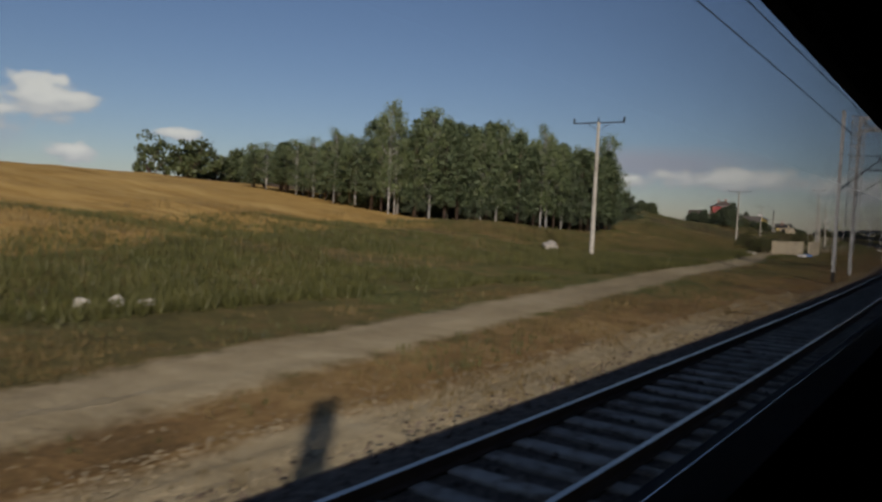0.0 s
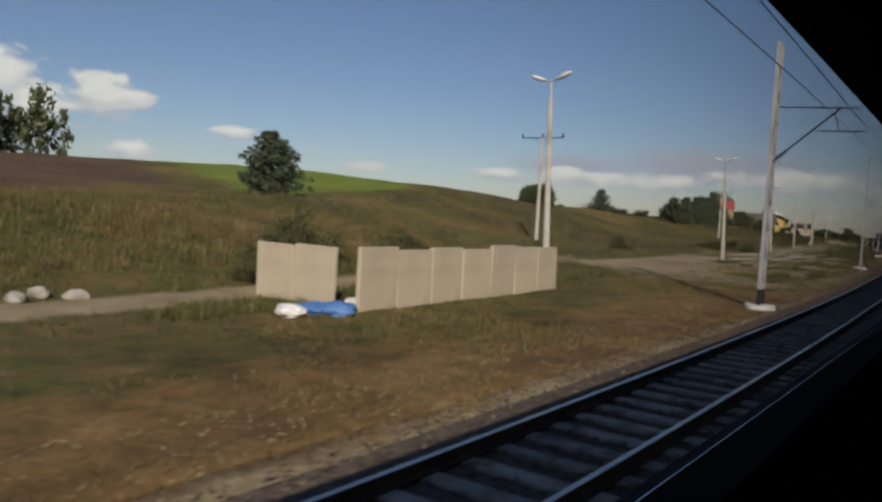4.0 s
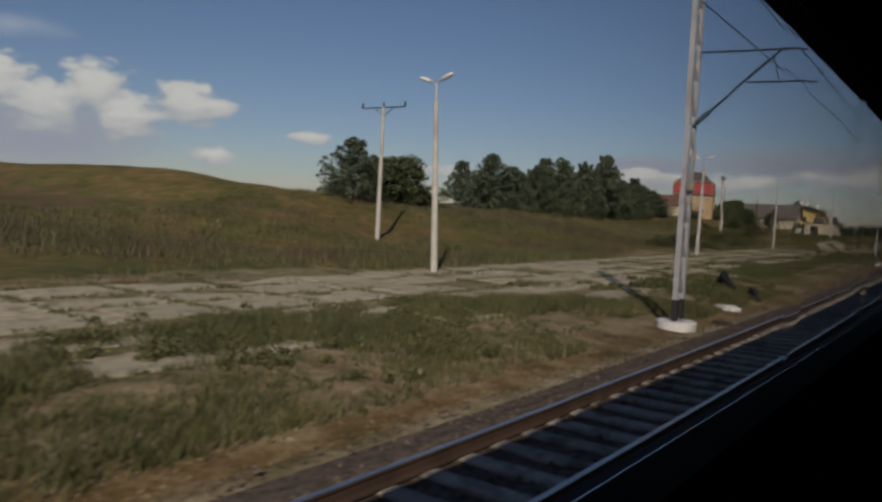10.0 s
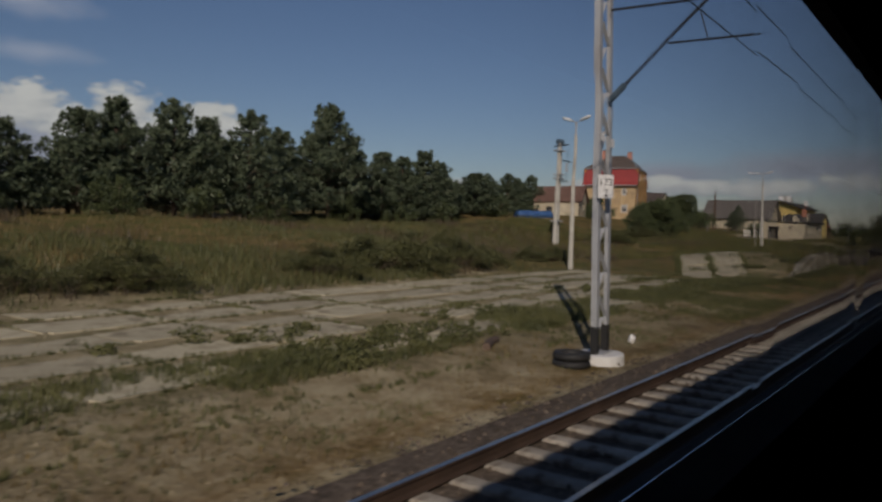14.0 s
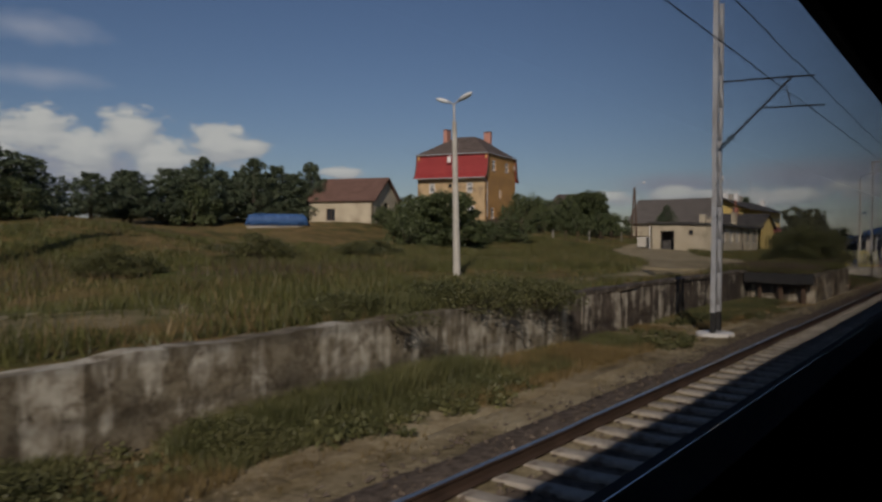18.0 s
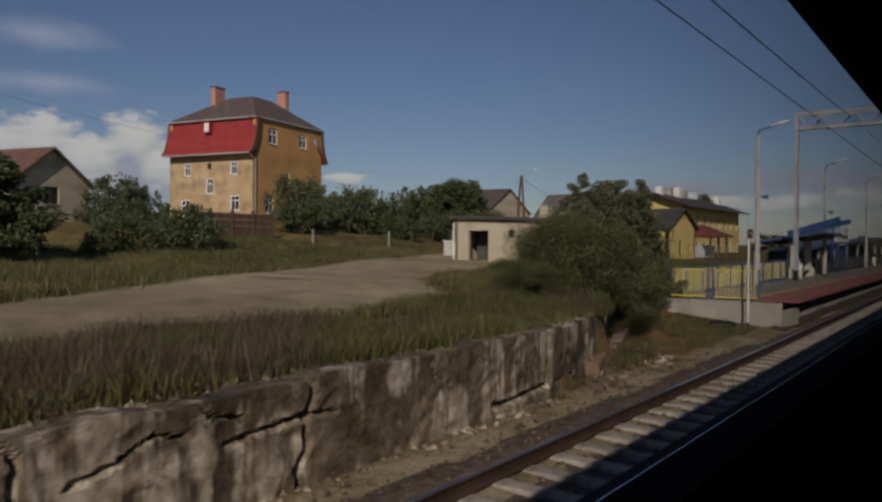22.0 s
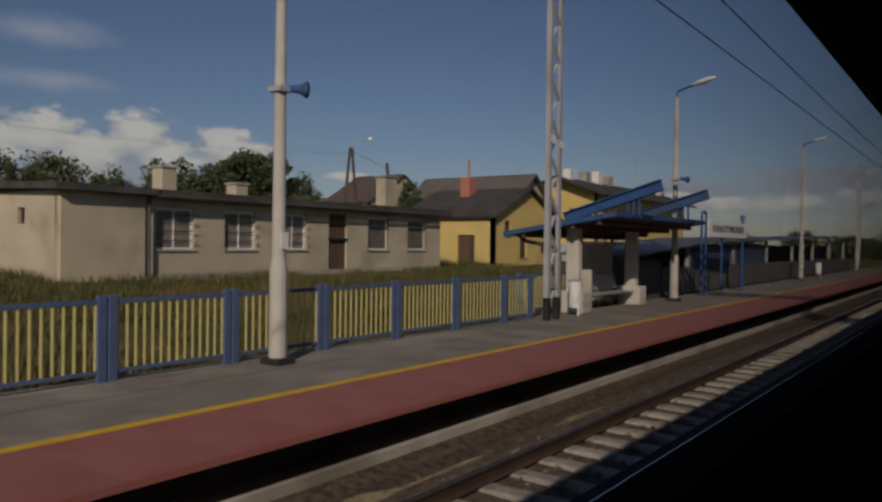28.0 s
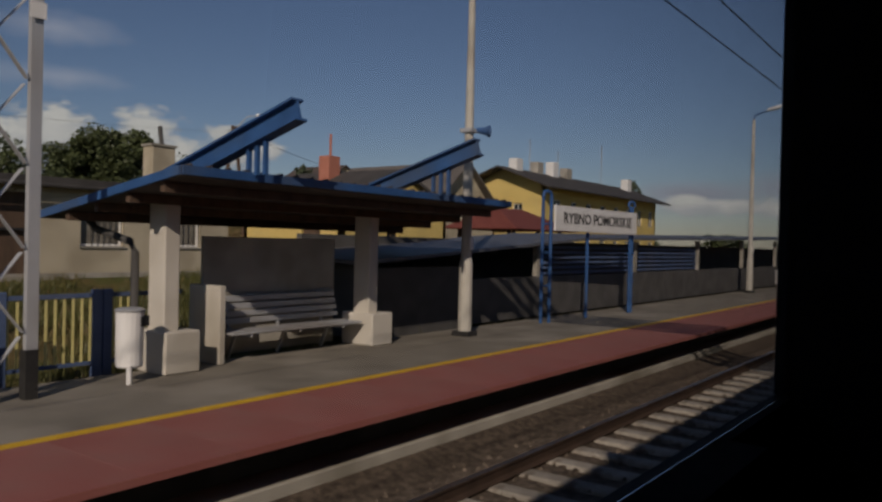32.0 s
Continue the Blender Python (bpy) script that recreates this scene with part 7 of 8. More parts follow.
# covered stack beside the gabled house
bm = B()
n1, n2 = 26, 12
grid = [[None] * (n2 + 1) for _ in range(n1 + 1)]
for i in range(n1 + 1):
    for j in range(n2 + 1):
        u, v = i / n1 * 2 - 1, j / n2 * 2 - 1
        edge_ = max(abs(u) ** 18, abs(v) ** 12)
        z = 1.12 * (1 - 0.9 * edge_) + 0.05 * noise.noise((u * 5, v * 3, 2)) + 0.03 * noise.noise((u * 16, v * 7, 4))
        grid[i][j] = bm.verts.new((u * 2.85 * (1 - 0.04 * z), v * 1.1 * (1 - 0.1 * z), max(0.1, z)))
for i in range(n1):
    for j in range(n2):
        bm.faces.new((grid[i][j], grid[i + 1][j], grid[i + 1][j + 1], grid[i][j + 1]))
bmesh.ops.solidify(bm, geom=bm.faces[:], thickness=0.02)
stack = thing("covered_stack", "long low stack covered with a creased blue tarpaulin", "tarpaulin", (-29.6, 52.2, max(ground_z(-29.6, 52.2), 2.98)), -43.7)
part("tarpaulin", bm, M["tarp"], stack, smooth=True)
bm = B()
box(bm, -2.65, 2.65, -0.95, 0.95, -1.0, 0.34, 0.05)
part("stack_base", bm, M["concrete"], stack, "pale stacked base")

# ---------------------------------------------------------------- plants
def leaf_cloud(centres, radii, per, size, rng, squash=0.8, long=1.0, wide=0.5):
    """Leaves as small crossed-over quads strewn about clump centres; each clump is one uneven puff."""
    c = np.repeat(np.asarray(centres, float), per, 0)
    r = np.repeat(np.asarray(radii, float), per)
    p_ = rng.normal(0, 1, (len(c), 3))
    p_ /= np.linalg.norm(p_, axis=1, keepdims=True) + 1e-9
    p_ *= (rng.uniform(0, 1, len(c)) ** 0.45)[:, None]
    p_[:, 2] *= squash
    c = c + p_ * r[:, None]
    a = rng.normal(0, 1, (len(c), 3))
    a /= np.linalg.norm(a, axis=1, keepdims=True)
    b = np.cross(a, rng.normal(0, 1, (len(c), 3)))
    b /= np.linalg.norm(b, axis=1, keepdims=True) + 1e-9
    s = size * rng.uniform(0.6, 1.4, len(c))[:, None]
    v = np.stack([c - a * s * long, c + b * s * wide, c + a * s * long, c - b * s * wide], 1).reshape(-1, 3)
    f = np.arange(len(v)).reshape(-1, 4)
    return v, f


def fit_crown(v, bm, w, h):
    """Bring a crown and its limbs to half width w and height h."""
    r = np.hypot(v[:, 0], v[:, 1])
    kx, kz = w / np.quantile(r, 0.9), h / np.quantile(v[:, 2], 0.985)
    v *= np.array([kx, kx, kz])
    for q in bm.verts:
        q.co = Vector((q.co.x * kx, q.co.y * kx, q.co.z * kz))
    return v


def plant(name, label, category, trunk_bm, bark, v, f, leaf, group):
    t = thing(name, label, category, group=group)
    if trunk_bm is not None:
        part("trunk", trunk_bm, bark, t, smooth=True)
    me = bpy.data.meshes.new("crown")
    me.from_pydata(v.tolist(), [], f.tolist())
    obj("crown", me, leaf, t)
    return t


def birch(seed, h=9.5):
    rng = np.random.RandomState(seed)
    bm = B()
    bend = rng.uniform(-0.35, 0.35, 2)
    pts = [(bend[0] * (k / 5) ** 2, bend[1] * (k / 5) ** 2, -0.3 + (h * 0.95 + 0.3) * k / 5) for k in range(6)]
    tube(bm, pts, [0.105, 0.09, 0.075, 0.055, 0.035, 0.012], 7)
    cs, rs_ = [], []
    for k in range(82):
        z = h * (0.2 + 0.79 * rng.uniform() ** 0.85)
        w = 1.7 * math.sin(math.pi * min(1, max(0.05, (z / h - 0.1) / 0.95))) ** 0.75 + 0.1
        a = rng.uniform(0, math.tau)
        d = w * rng.uniform(0.2, 1.0)
        x, y = d * math.cos(a) + bend[0] * (z / h) ** 2, d * math.sin(a) + bend[1] * (z / h) ** 2
        tube(bm, [(bend[0] * (z / h) ** 2, bend[1] * (z / h) ** 2, z - 0.5 - d * 0.5), (x, y, z)], [0.022, 0.006], 3)
        cs.append((x, y, z)), rs_.append(rng.uniform(0.24, 0.6))
    v, f = leaf_cloud(cs, rs_, 56, 0.082, rng, 1.35)
    v = fit_crown(v, bm, 2.0, h)
    return plant("birch_tree", "slender birch with white trunk and dull green crown", "tree", bm, M["birchbark"], v, f, M["birchleaf"], "small wood")


def pine(seed, h=8.0, w=2.6, low=0.03, label="bushy dark green young pine, branched down to the grass"):
    """Whorls of upswept boughs, longest below, each tipped with tufts; a leader and side shoots stand out of the ragged top."""
    rng = np.random.RandomState(seed)
    bm = B()
    tube(bm, [(0, 0, -0.3), (0.05, 0.02, h * 0.5), (0, 0, h * 0.99)], [0.16, 0.1, 0.015], 7)
    cs, rs_ = [], []
    z = h * low + 0.3
    side = rng.uniform(0, math.tau)
    while z < h * 0.93:
        k = (z / h - low) / (1 - low)
        wk = w * (1.0 - k ** 1.35) * (0.82 + 0.18 * min(1, k * 4)) + 0.3
        n_ = 8 if k < 0.6 else 5
        for i in range(n_):
            a = i * math.tau / n_ + rng.uniform(-0.4, 0.4) + z * 1.7
            L = wk * rng.uniform(0.55, 1.2) * (1 + 0.18 * math.cos(a - side))
            end = Vector((L * math.cos(a), L * math.sin(a), z + L * rng.uniform(0.1, 0.55)))
            tube(bm, [(0, 0, z), end * 0.6 + Vector((0, 0, z * 0.4 - 0.08)), end], [0.035 * (1 - k) + 0.01, 0.014, 0.006], 4)
            for u in (0.45, 0.75, 1.0):
                cs.append((end.x * u, end.y * u, z + (end.z - z) * u + 0.05)), rs_.append((0.26 + 0.26 * (1 - k)) * rng.uniform(0.75, 1.25))
            cs.append((end.x * 1.02, end.y * 1.02, end.z + 0.28)), rs_.append(0.17)
        z += h * 0.058 * rng.uniform(0.8, 1.3)
    for i in range(5):
        a, d = rng.uniform(0, math.tau), rng.uniform(0.0, 0.45)
        for q in range(3):
            cs.append((d * math.cos(a), d * math.sin(a), h * (0.88 + 0.045 * q) + rng.uniform(-0.15, 0.1))), rs_.append(0.24 - 0.05 * q)
    v, f = leaf_cloud(cs, rs_, 20, 0.122, rng, 0.85, 1.8, 0.36)
    v = fit_crown(v, bm, w, h)
    return plant("pine_tree", label, "tree", bm, M["bark"], v, f, M["pineleaf"], "pines")


def tall_pine(seed, h=11.0):
    rng = np.random.RandomState(seed)
    bm = B()
    tube(bm, [(0, 0, -0.3), (0.1, 0.05, h * 0.5), (0, 0, h * 0.97)], [0.12, 0.085, 0.02], 7)
    cs, rs_ = [], []
    z = h * 0.15
    while z < h * 0.97:
        k = (z / h - 0.15) / 0.85
        n_ = 5 if k < 0.75 else 4
        for i in range(n_):
            a = i * math.tau / n_ + rng.uniform(-0.5, 0.5) + z * 2.3
            d = (1.75 * (1 - k ** 1.6) * (0.55 + 0.45 * min(1, k * 3.5)) + 0.18) * rng.uniform(0.6, 1.2)
            end = (d * math.cos(a), d * math.sin(a), z + d * rng.uniform(0.15, 0.5))
            tube(bm, [(0, 0, z - 0.1), end], [0.025, 0.006], 3)
            for u in (0.5, 0.8, 1.0):
                cs.append((end[0] * u, end[1] * u, z + (end[2] - z) * u)), rs_.append((0.3 + 0.16 * (1 - k)) * rng.uniform(0.7, 1.2))
        z += h * 0.042 * rng.uniform(0.8, 1.2)
    cs += [(0, 0, h * 0.965), (0, 0, h * 0.985), (0, 0, h)]
    rs_ += [0.22, 0.16, 0.1]
    v, f = leaf_cloud(cs, rs_, 15, 0.1, rng, 0.9, 1.7, 0.38)
    v = fit_crown(v, bm, 2.1, h)
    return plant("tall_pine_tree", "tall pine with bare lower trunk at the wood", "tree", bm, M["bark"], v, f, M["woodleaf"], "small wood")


def bush(seed, w=3.0, h=3.5, leaf="bushleaf", name="bush", label="dense round dark green bush", per=70, n_=74, size=0.105, floor=0.0):
    rng = np.random.RandomState(seed)
    bm = B()
    cs, rs_ = [], []
    lumps = [(rng.uniform(-0.5, 0.5) * w, rng.uniform(-0.5, 0.5) * w * 0.8, rng.uniform(0.55, 1.0)) for _ in range(5)] + [(0, 0, 1.0)]
    for k in range(n_):
        lx, ly, lh = lumps[rng.randint(len(lumps))]
        a, e = rng.uniform(0, math.tau), rng.uniform(0, 1)
        r = w * 0.62 * math.sqrt(max(0.02, 1 - e * e)) * rng.uniform(0.55, 1.0)
        x, y, z = lx + r * math.cos(a), ly + r * math.sin(a) * 0.85, floor + h * lh * (0.08 + 0.86 * e)
        cs.append((x, y, z)), rs_.append(rng.uniform(0.35, 0.75) * (0.5 + 0.16 * w))
        if k % 3 == 0:
            tube(bm, [(lx * 0.3, ly * 0.3, -0.2), (x * 0.5, y * 0.5, z * 0.55), (x, y, z)], [0.06, 0.035, 0.008], 4)
    v, f = leaf_cloud(cs, rs_, per, size, rng, 0.85)
    v = fit_crown(v, bm, w, h)
    return plant(name, label, "bush", bm, M["bark"], v, f, M[leaf], "bushes")


def put(src, x, y, s=1.0, sz=None, rz=0.0, z=None):
    zz = ground_z(x, y) if z is None else z
    k = src.scale
    return copy_thing(src, pose(x, y, zz, 0, 0, rz) @ Matrix.Diagonal((s / k.x, s / k.y, (sz or s) / k.z, 1)))


def place(src, x, y, s=1.0, sz=None, rz=0.0, z=None):
    """The first of its kind: moved, not copied."""
    zz = ground_z(x, y) if z is None else z
    src.matrix_basis = pose(x, y, zz, 0, 0, rz) @ Matrix.Diagonal((s, s, sz or s, 1))
    return src


rv = random.Random(12)
BIRCH = [birch(k, 9.0) for k in range(4)]
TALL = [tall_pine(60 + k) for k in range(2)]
PINE = [pine(10 + k) for k in range(6)]
BUSH = [bush(20 + k) for k in range(4)]
FAR = [bush(70 + k, per=26, n_=44, size=0.2, name="far_bush", label="dark green tree far off across the fields") for k in range(3)]
DOME = [bush(27, 3.0, 5.0, name="round_tree", label="dense round dark tree, leafy down to the grass", per=260, n_=120, size=0.1)]
LOWB = [bush(83, leaf="weed", name="low_bush", label="low dull green bush in the rough grass", per=150, n_=80, size=0.06)]
NATIVE = {"low_bush": (3.0, 3.5), "birch_tree": (2.0, 9.0), "tall_pine_tree": (2.1, 11.0), "pine_tree": (2.6, 8.0), "bush": (3.0, 3.5), "round_tree": (3.0, 5.0), "far_bush": (3.0, 3.5)}
used = set()


def grow(kind, k, x, y, w, top, rz=None, sunk=0.0):
    """Set a plant of half width w at x, y, its tip at the height top."""
    src = kind[k % len(kind)]
    w0, h0 = NATIVE[src.name.split(".")[0]]
    g = ground_z(x, y) - sunk
    rz = rv.uniform(0, 360) if rz is None else rz
    kw = dict(s=w / w0, sz=max(0.25, (top - g) / h0), rz=rz, z=g)
    if src.name in used:
        return put(src, x, y, **kw)
    used.add(src.name)
    return place(src, x, y, **kw)


def low(kind, k, x, y, w, h):
    return grow(kind, k, x, y, w, ground_z(x, y) + h)


# the small wood between field and meadow
poly = [(-308.3, 65), (-309, 58.5), (-307, 53.3), (-302.5, 49.3), (-297.5, 46.4), (-291.5, 44.9), (-288.3, 47), (-287, 53), (-286, 62), (-287, 84), (-292, 92), (-299, 79)]


def inside(x, y):
    hit = False
    for (xa, ya), (xb, yb) in zip(poly, poly[1:] + poly[:1]):
        if (ya > y) != (yb > y) and x < (xb - xa) * (y - ya) / (yb - ya) + xa:
            hit = not hit
    return hit


spots = []
for (xa, ya), (xb, yb), n_ in zip(poly, poly[1:] + poly[:1], (4, 4, 4, 5, 5, 3, 4, 5, 5, 3, 6, 7)):
    for i in range(n_):
        u = (i + rv.uniform(0.1, 0.9)) / n_
        spots.append((xa + (xb - xa) * u + rv.uniform(-0.5, 0.5), ya + (yb - ya) * u + rv.uniform(0.0, 1.1)))
while len(spots) < 128:
    x, y = rv.uniform(-309, -286), rv.uniform(45, 92)
    if inside(x, y) and all((x - a) ** 2 + (y - b) ** 2 > 3.4 for a, b in spots):
        spots.append((x, y))
for i, (x, y) in enumerate(spots):
    top = float(np.interp(y, [45, 50, 56, 62, 67, 74, 92], [9.4, 10.4, 11.5, 12.1, 10.2, 10.4, 11.0])) + rv.uniform(-1.3, 0.4)
    if i % 5 in (0, 1, 3):
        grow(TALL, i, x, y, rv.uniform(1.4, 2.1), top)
    else:
        grow(BIRCH, rv.randrange(4), x, y, rv.uniform(1.3, 1.9), top + rv.choice((-0.3, 0.0, 0.5)))
for x, y, w, top in ((-311.0, 61.6, 1.6, 12.5), (-309.2, 61.9, 1.5, 12.0), (-303.2, 49.4, 1.4, 11.3), (-290.0, 46.3, 1.7, 11.9), (-288.6, 46.6, 1.5, 10.4)):
    grow(BIRCH, int(-x), x, y, w, top)
for x, y, w, top in ((-287.3, 46.6, 1.7, 6.9), (-286.6, 50.0, 1.7, 7.0), (-292.0, 45.6, 1.6, 8.6), (-295.5, 46.4, 1.5, 7.0), (-299, 47.6, 1.6, 8.0), (-303.5, 51.2, 1.5, 7.2), (-307, 54.6, 1.5, 7.4), (-308.5, 60.0, 1.5, 7.4)):
    grow(PINE, 2, x, y, w, top)
# undergrowth among the trunks
for i in range(30):
    u = i / 29
    x, y = float(np.interp(u, [0, 0.25, 0.5, 0.8, 1], [-305.5, -305, -299, -290, -288])), float(np.interp(u, [0, 0.25, 0.5, 0.8, 1], [68, 56, 50.5, 49, 56]))
    low(BUSH, i, x + rv.uniform(-0.6, 0.6), y + rv.uniform(-0.4, 2.2), rv.uniform(1.5, 2.2), rv.uniform(2.0, 3.4))
# trees on the far edge of the ripe field, along the horizon and on the hill
for i in range(15):
    low(FAR, i, -280 + i * 3.9 + rv.uniform(-1, 1), 119 - i * 0.5 + rv.uniform(-2, 4), rv.uniform(3.0, 4.2), float(np.interp(i, [0, 2, 4, 6, 14], [6.4, 5.2, 4.4, 6.2, 9.0])) * rv.uniform(0.85, 1.1))
grow(PINE, 0, -250.6, 51.0, 2.1, 7.5, 40)
grow(PINE, 1, -248.8, 51.5, 1.9, 7.1, 90)
grow(DOME, 0, -169.4, 59.8, 3.7, 7.9, 30)
grow(PINE, 4, -138.7, 43.0, 2.4, 7.9, 10)
grow(DOME, 0, -132.2, 43.1, 3.5, 6.9, 60)
grow(BUSH, 3, -127.8, 43.6, 2.4, 4.8, 200)
grow(PINE, 0, -98.6, 80.0, 2.8, 6.2, 0)
grow(PINE, 3, -63.4, 79.0, 3.2, 12.0, 50)
# the belt of young pines, ragged crown against crown, with lower ones filling in behind
BELT = ((-112.0, 9.0, 2.7), (-108.4, 7.9, 2.2), (-105.6, 7.6, 2.2), (-101.4, 8.6, 2.5), (-98.6, 9.7, 2.6), (-94.8, 9.9, 2.7), (-91.8, 9.3, 2.4), (-89.0, 9.9, 2.6), (-85.2, 9.2, 2.6),
        (-80.8, 11.6, 2.9), (-77.2, 9.6, 2.5), (-73.6, 8.5, 2.5), (-70.2, 8.4, 2.4), (-67.4, 9.2, 2.5), (-64.2, 8.4, 2.6), (-58.2, 7.8, 2.7), (-55.4, 6.9, 2.2))
for i, (x, top, w) in enumerate(BELT):
    grow(PINE, i * 3 + i // 4, x, 44.6 + rv.uniform(-0.9, 0.9), w, top)
    if x > -114:
        grow(PINE, i + 2, x + 1.6 + rv.uniform(-0.5, 0.5), 47.6 + rv.uniform(-1.0, 1.4), w * 0.95, top - rv.uniform(1.2, 2.0))
    if i % 2 and x > -114:
        low(BUSH, i, x + 0.8, 42.4 + rv.uniform(-0.3, 0.5), 1.5, rv.uniform(1.4, 2.4))
# bushes round the houses
grow(DOME, 0, 27.2, 48.5, 4.0, 9.2, 0)
grow(DOME, 0, -28.7, 34.8, 3.2, 5.85, 0)
for x, y, w, top, k in ((-35.0, 57.5, 2.4, 7.0, 3), (-21.8, 46.2, 1.5, 5.4, 2), (-27.0, 35.4, 2.6, 4.6, 1), (-31.4, 36.2, 1.9, 4.9, 2), (-12.0, 50.0, 2.4, 7.0, 3), (-8.8, 52.5, 2.0, 6.8, 1), (-16.4, 35.8, 2.6, 4.4, 2), (-19.6, 36.6, 2.0, 3.8, 1),
                        (-1.7, 42.6, 2.2, 7.4, 0), (3.5, 46.5, 2.4, 6.6, 2), (7.5, 46.0, 2.4, 7.0, 1), (11.2, 48.0, 3.0, 7.5, 0), (15.0, 47.5, 2.4, 6.9, 1), (20.5, 49.0, 3.2, 8.1, 2), (30.0, 50.5, 3.6, 8.8, 3), (34.5, 50, 3.0, 8.0, 1),
                        (17.0, 43.5, 2.6, 5.4, 2), (22.5, 44.5, 2.8, 6.0, 1), (11.5, 43.0, 2.2, 4.8, 3), (28, 45, 2.6, 6, 0), (15.8, 30.5, 2.6, 4.2, 1)):
    grow(BUSH, k, x, y, w, top, (x * 37) % 360)
for x, y, w, top in ((-44.5, 57.0, 2.4, 7.4), (-40.5, 58.0, 2.4, 7.9), (-36.6, 58.5, 2.4, 8.4), (-33.4, 58.0, 2.3, 9.5), (-30.4, 59.0, 2.4, 8.7), (-27.3, 58.0, 2.3, 10.0), (-24.0, 58.4, 2.3, 9.6), (-21.2, 59.0, 2.2, 9.0), (-19.4, 58.2, 2.2, 10.2), (-31.8, 62.0, 2.6, 9.0), (-25.6, 62.0, 2.6, 9.2), (-38.6, 62.0, 2.6, 8.2), (37.5, 40.0, 1.6, 7.6), (40.5, 41.5, 1.4, 6.6), (111.0, 46.0, 3.0, 12.5)):
    grow(PINE, int(abs(x) * 3), x, y, w, top)
# far tree line
for i in range(46):
    x = -40 + i * 9 + rv.uniform(-3, 3)
    y = 92 + rv.uniform(-8, 10) + max(0, x) * 0.12
    low(FAR, i, x, y, rv.uniform(4.0, 6.5), rv.uniform(2.6, 4.4))
for i in range(16):
    low(FAR, i, 120 + i * 11, 16 + rv.uniform(-3, 25), rv.uniform(3.2, 5.5), rv.uniform(3.0, 4.8))
for x, y, w, h in ((-202.6, 22.2, 1.5, 0.9), (-204.4, 22.6, 1.0, 0.6), (-274.6, 30.4, 1.4, 1.6), (-271.0, 31.6, 1.7, 2.0), (-266.5, 30.5, 1.6, 1.5),
                   (-105, 21.8, 1.8, 1.2), (-101.5, 22.0, 2.2, 1.5), (-98, 22.3, 2.4, 1.6), (-94.5, 22.4, 2.0, 1.4), (-91.3, 22.6, 1.6, 1.0), (-88, 27.0, 1.3, 1.3), (-84, 23.2, 1.4, 0.8), (-81, 23.5, 1.3, 0.9), (-113, 22, 1.6, 0.9), (-118, 23, 1.5, 0.9), (-234.5, 29.2, 1.1, 1.3), (-208.0, 26.2, 1.8, 1.0), (-200.4, 24.4, 1.6, 1.1), (-119.7, 23.6, 1.6, 1.0), (-116.6, 22.8, 1.8, 1.1), (-112.8, 22.0, 1.8, 1.2), (-60, 27.5, 2.0, 1.0), (-53, 28.5, 2.2, 1.1), (-47, 26.5, 1.8, 0.8), (-41, 31, 1.8, 0.9)):
    low(LOWB, 0, x, y, w, h)
# the overgrown end of the ramp by the platform
OL = bush(41, 2.6, 2.9, "oliveleaf", "sprawling_shrub", "sprawling olive-green shrub over the ramp wall", 900, 120, 0.024, 0.4)
place(OL, -22.1, 9.7, 0.9, 0.95, 20, z=0.5)


def elder(seed, wx, wy, h):
    """A broad thicket: arching stems out of one stool, sprays of long leaflets hung over a rounded, lobed shell."""
    rng = np.random.RandomState(seed)
    bm = B()
    cs, rs_ = [], []
    for k in range(430):
        a, e = rng.uniform(0, math.tau), rng.uniform(0, 1) ** 0.75
        lobe = 1 + 0.10 * math.sin(a * 3 + seed) + 0.08 * math.sin(e * 7 + a * 5) + 0.06 * math.sin(a * 11 + e * 13)
        r = math.sqrt(max(0.0, 1 - e ** 2.6)) * lobe * rng.uniform(0.74, 1.04)
        q = Vector((wx * r * math.cos(a), wy * r * math.sin(a), h * (0.06 + 0.9 * e) * (0.94 + 0.08 * math.sin(a * 4 + 1))))
        cs.append(q[:]), rs_.append(rng.uniform(0.2, 0.4))
        if k % 9 == 0:
            tube(bm, [(q.x * 0.12, q.y * 0.2, -0.2), (q.x * 0.4, q.y * 0.45, q.z * 0.62), (q.x, q.y, q.z)], [0.05, 0.03, 0.008], 5)
    for k in range(26):
        a = rng.uniform(0, math.tau)
        q = Vector((wx * 0.72 * math.cos(a), wy * 0.7 * math.sin(a), h * rng.uniform(0.86, 1.02)))
        q.x *= rng.uniform(0.1, 1.0)
        cs.append(q[:]), rs_.append(rng.uniform(0.14, 0.24))
    v, f = leaf_cloud(cs, rs_, 150, 0.047, rng, 0.7, 1.15, 0.42)
    return plant("elder_bush", "tall broad elder bush by the platform end", "bush", bm, M["bark"], v, f, M["elderleaf"], "bushes")


DK = elder(43, 3.7, 1.8, 4.85)
place(DK, -17.1, 10.75, 1.0, 1.0, 4, z=-0.1)
put(OL, -21.2, 10.4, 0.8, 1.0, 200, z=0.3)
put(OL, -25.2, 9.9, 0.5, 0.42, 120, z=0.85)
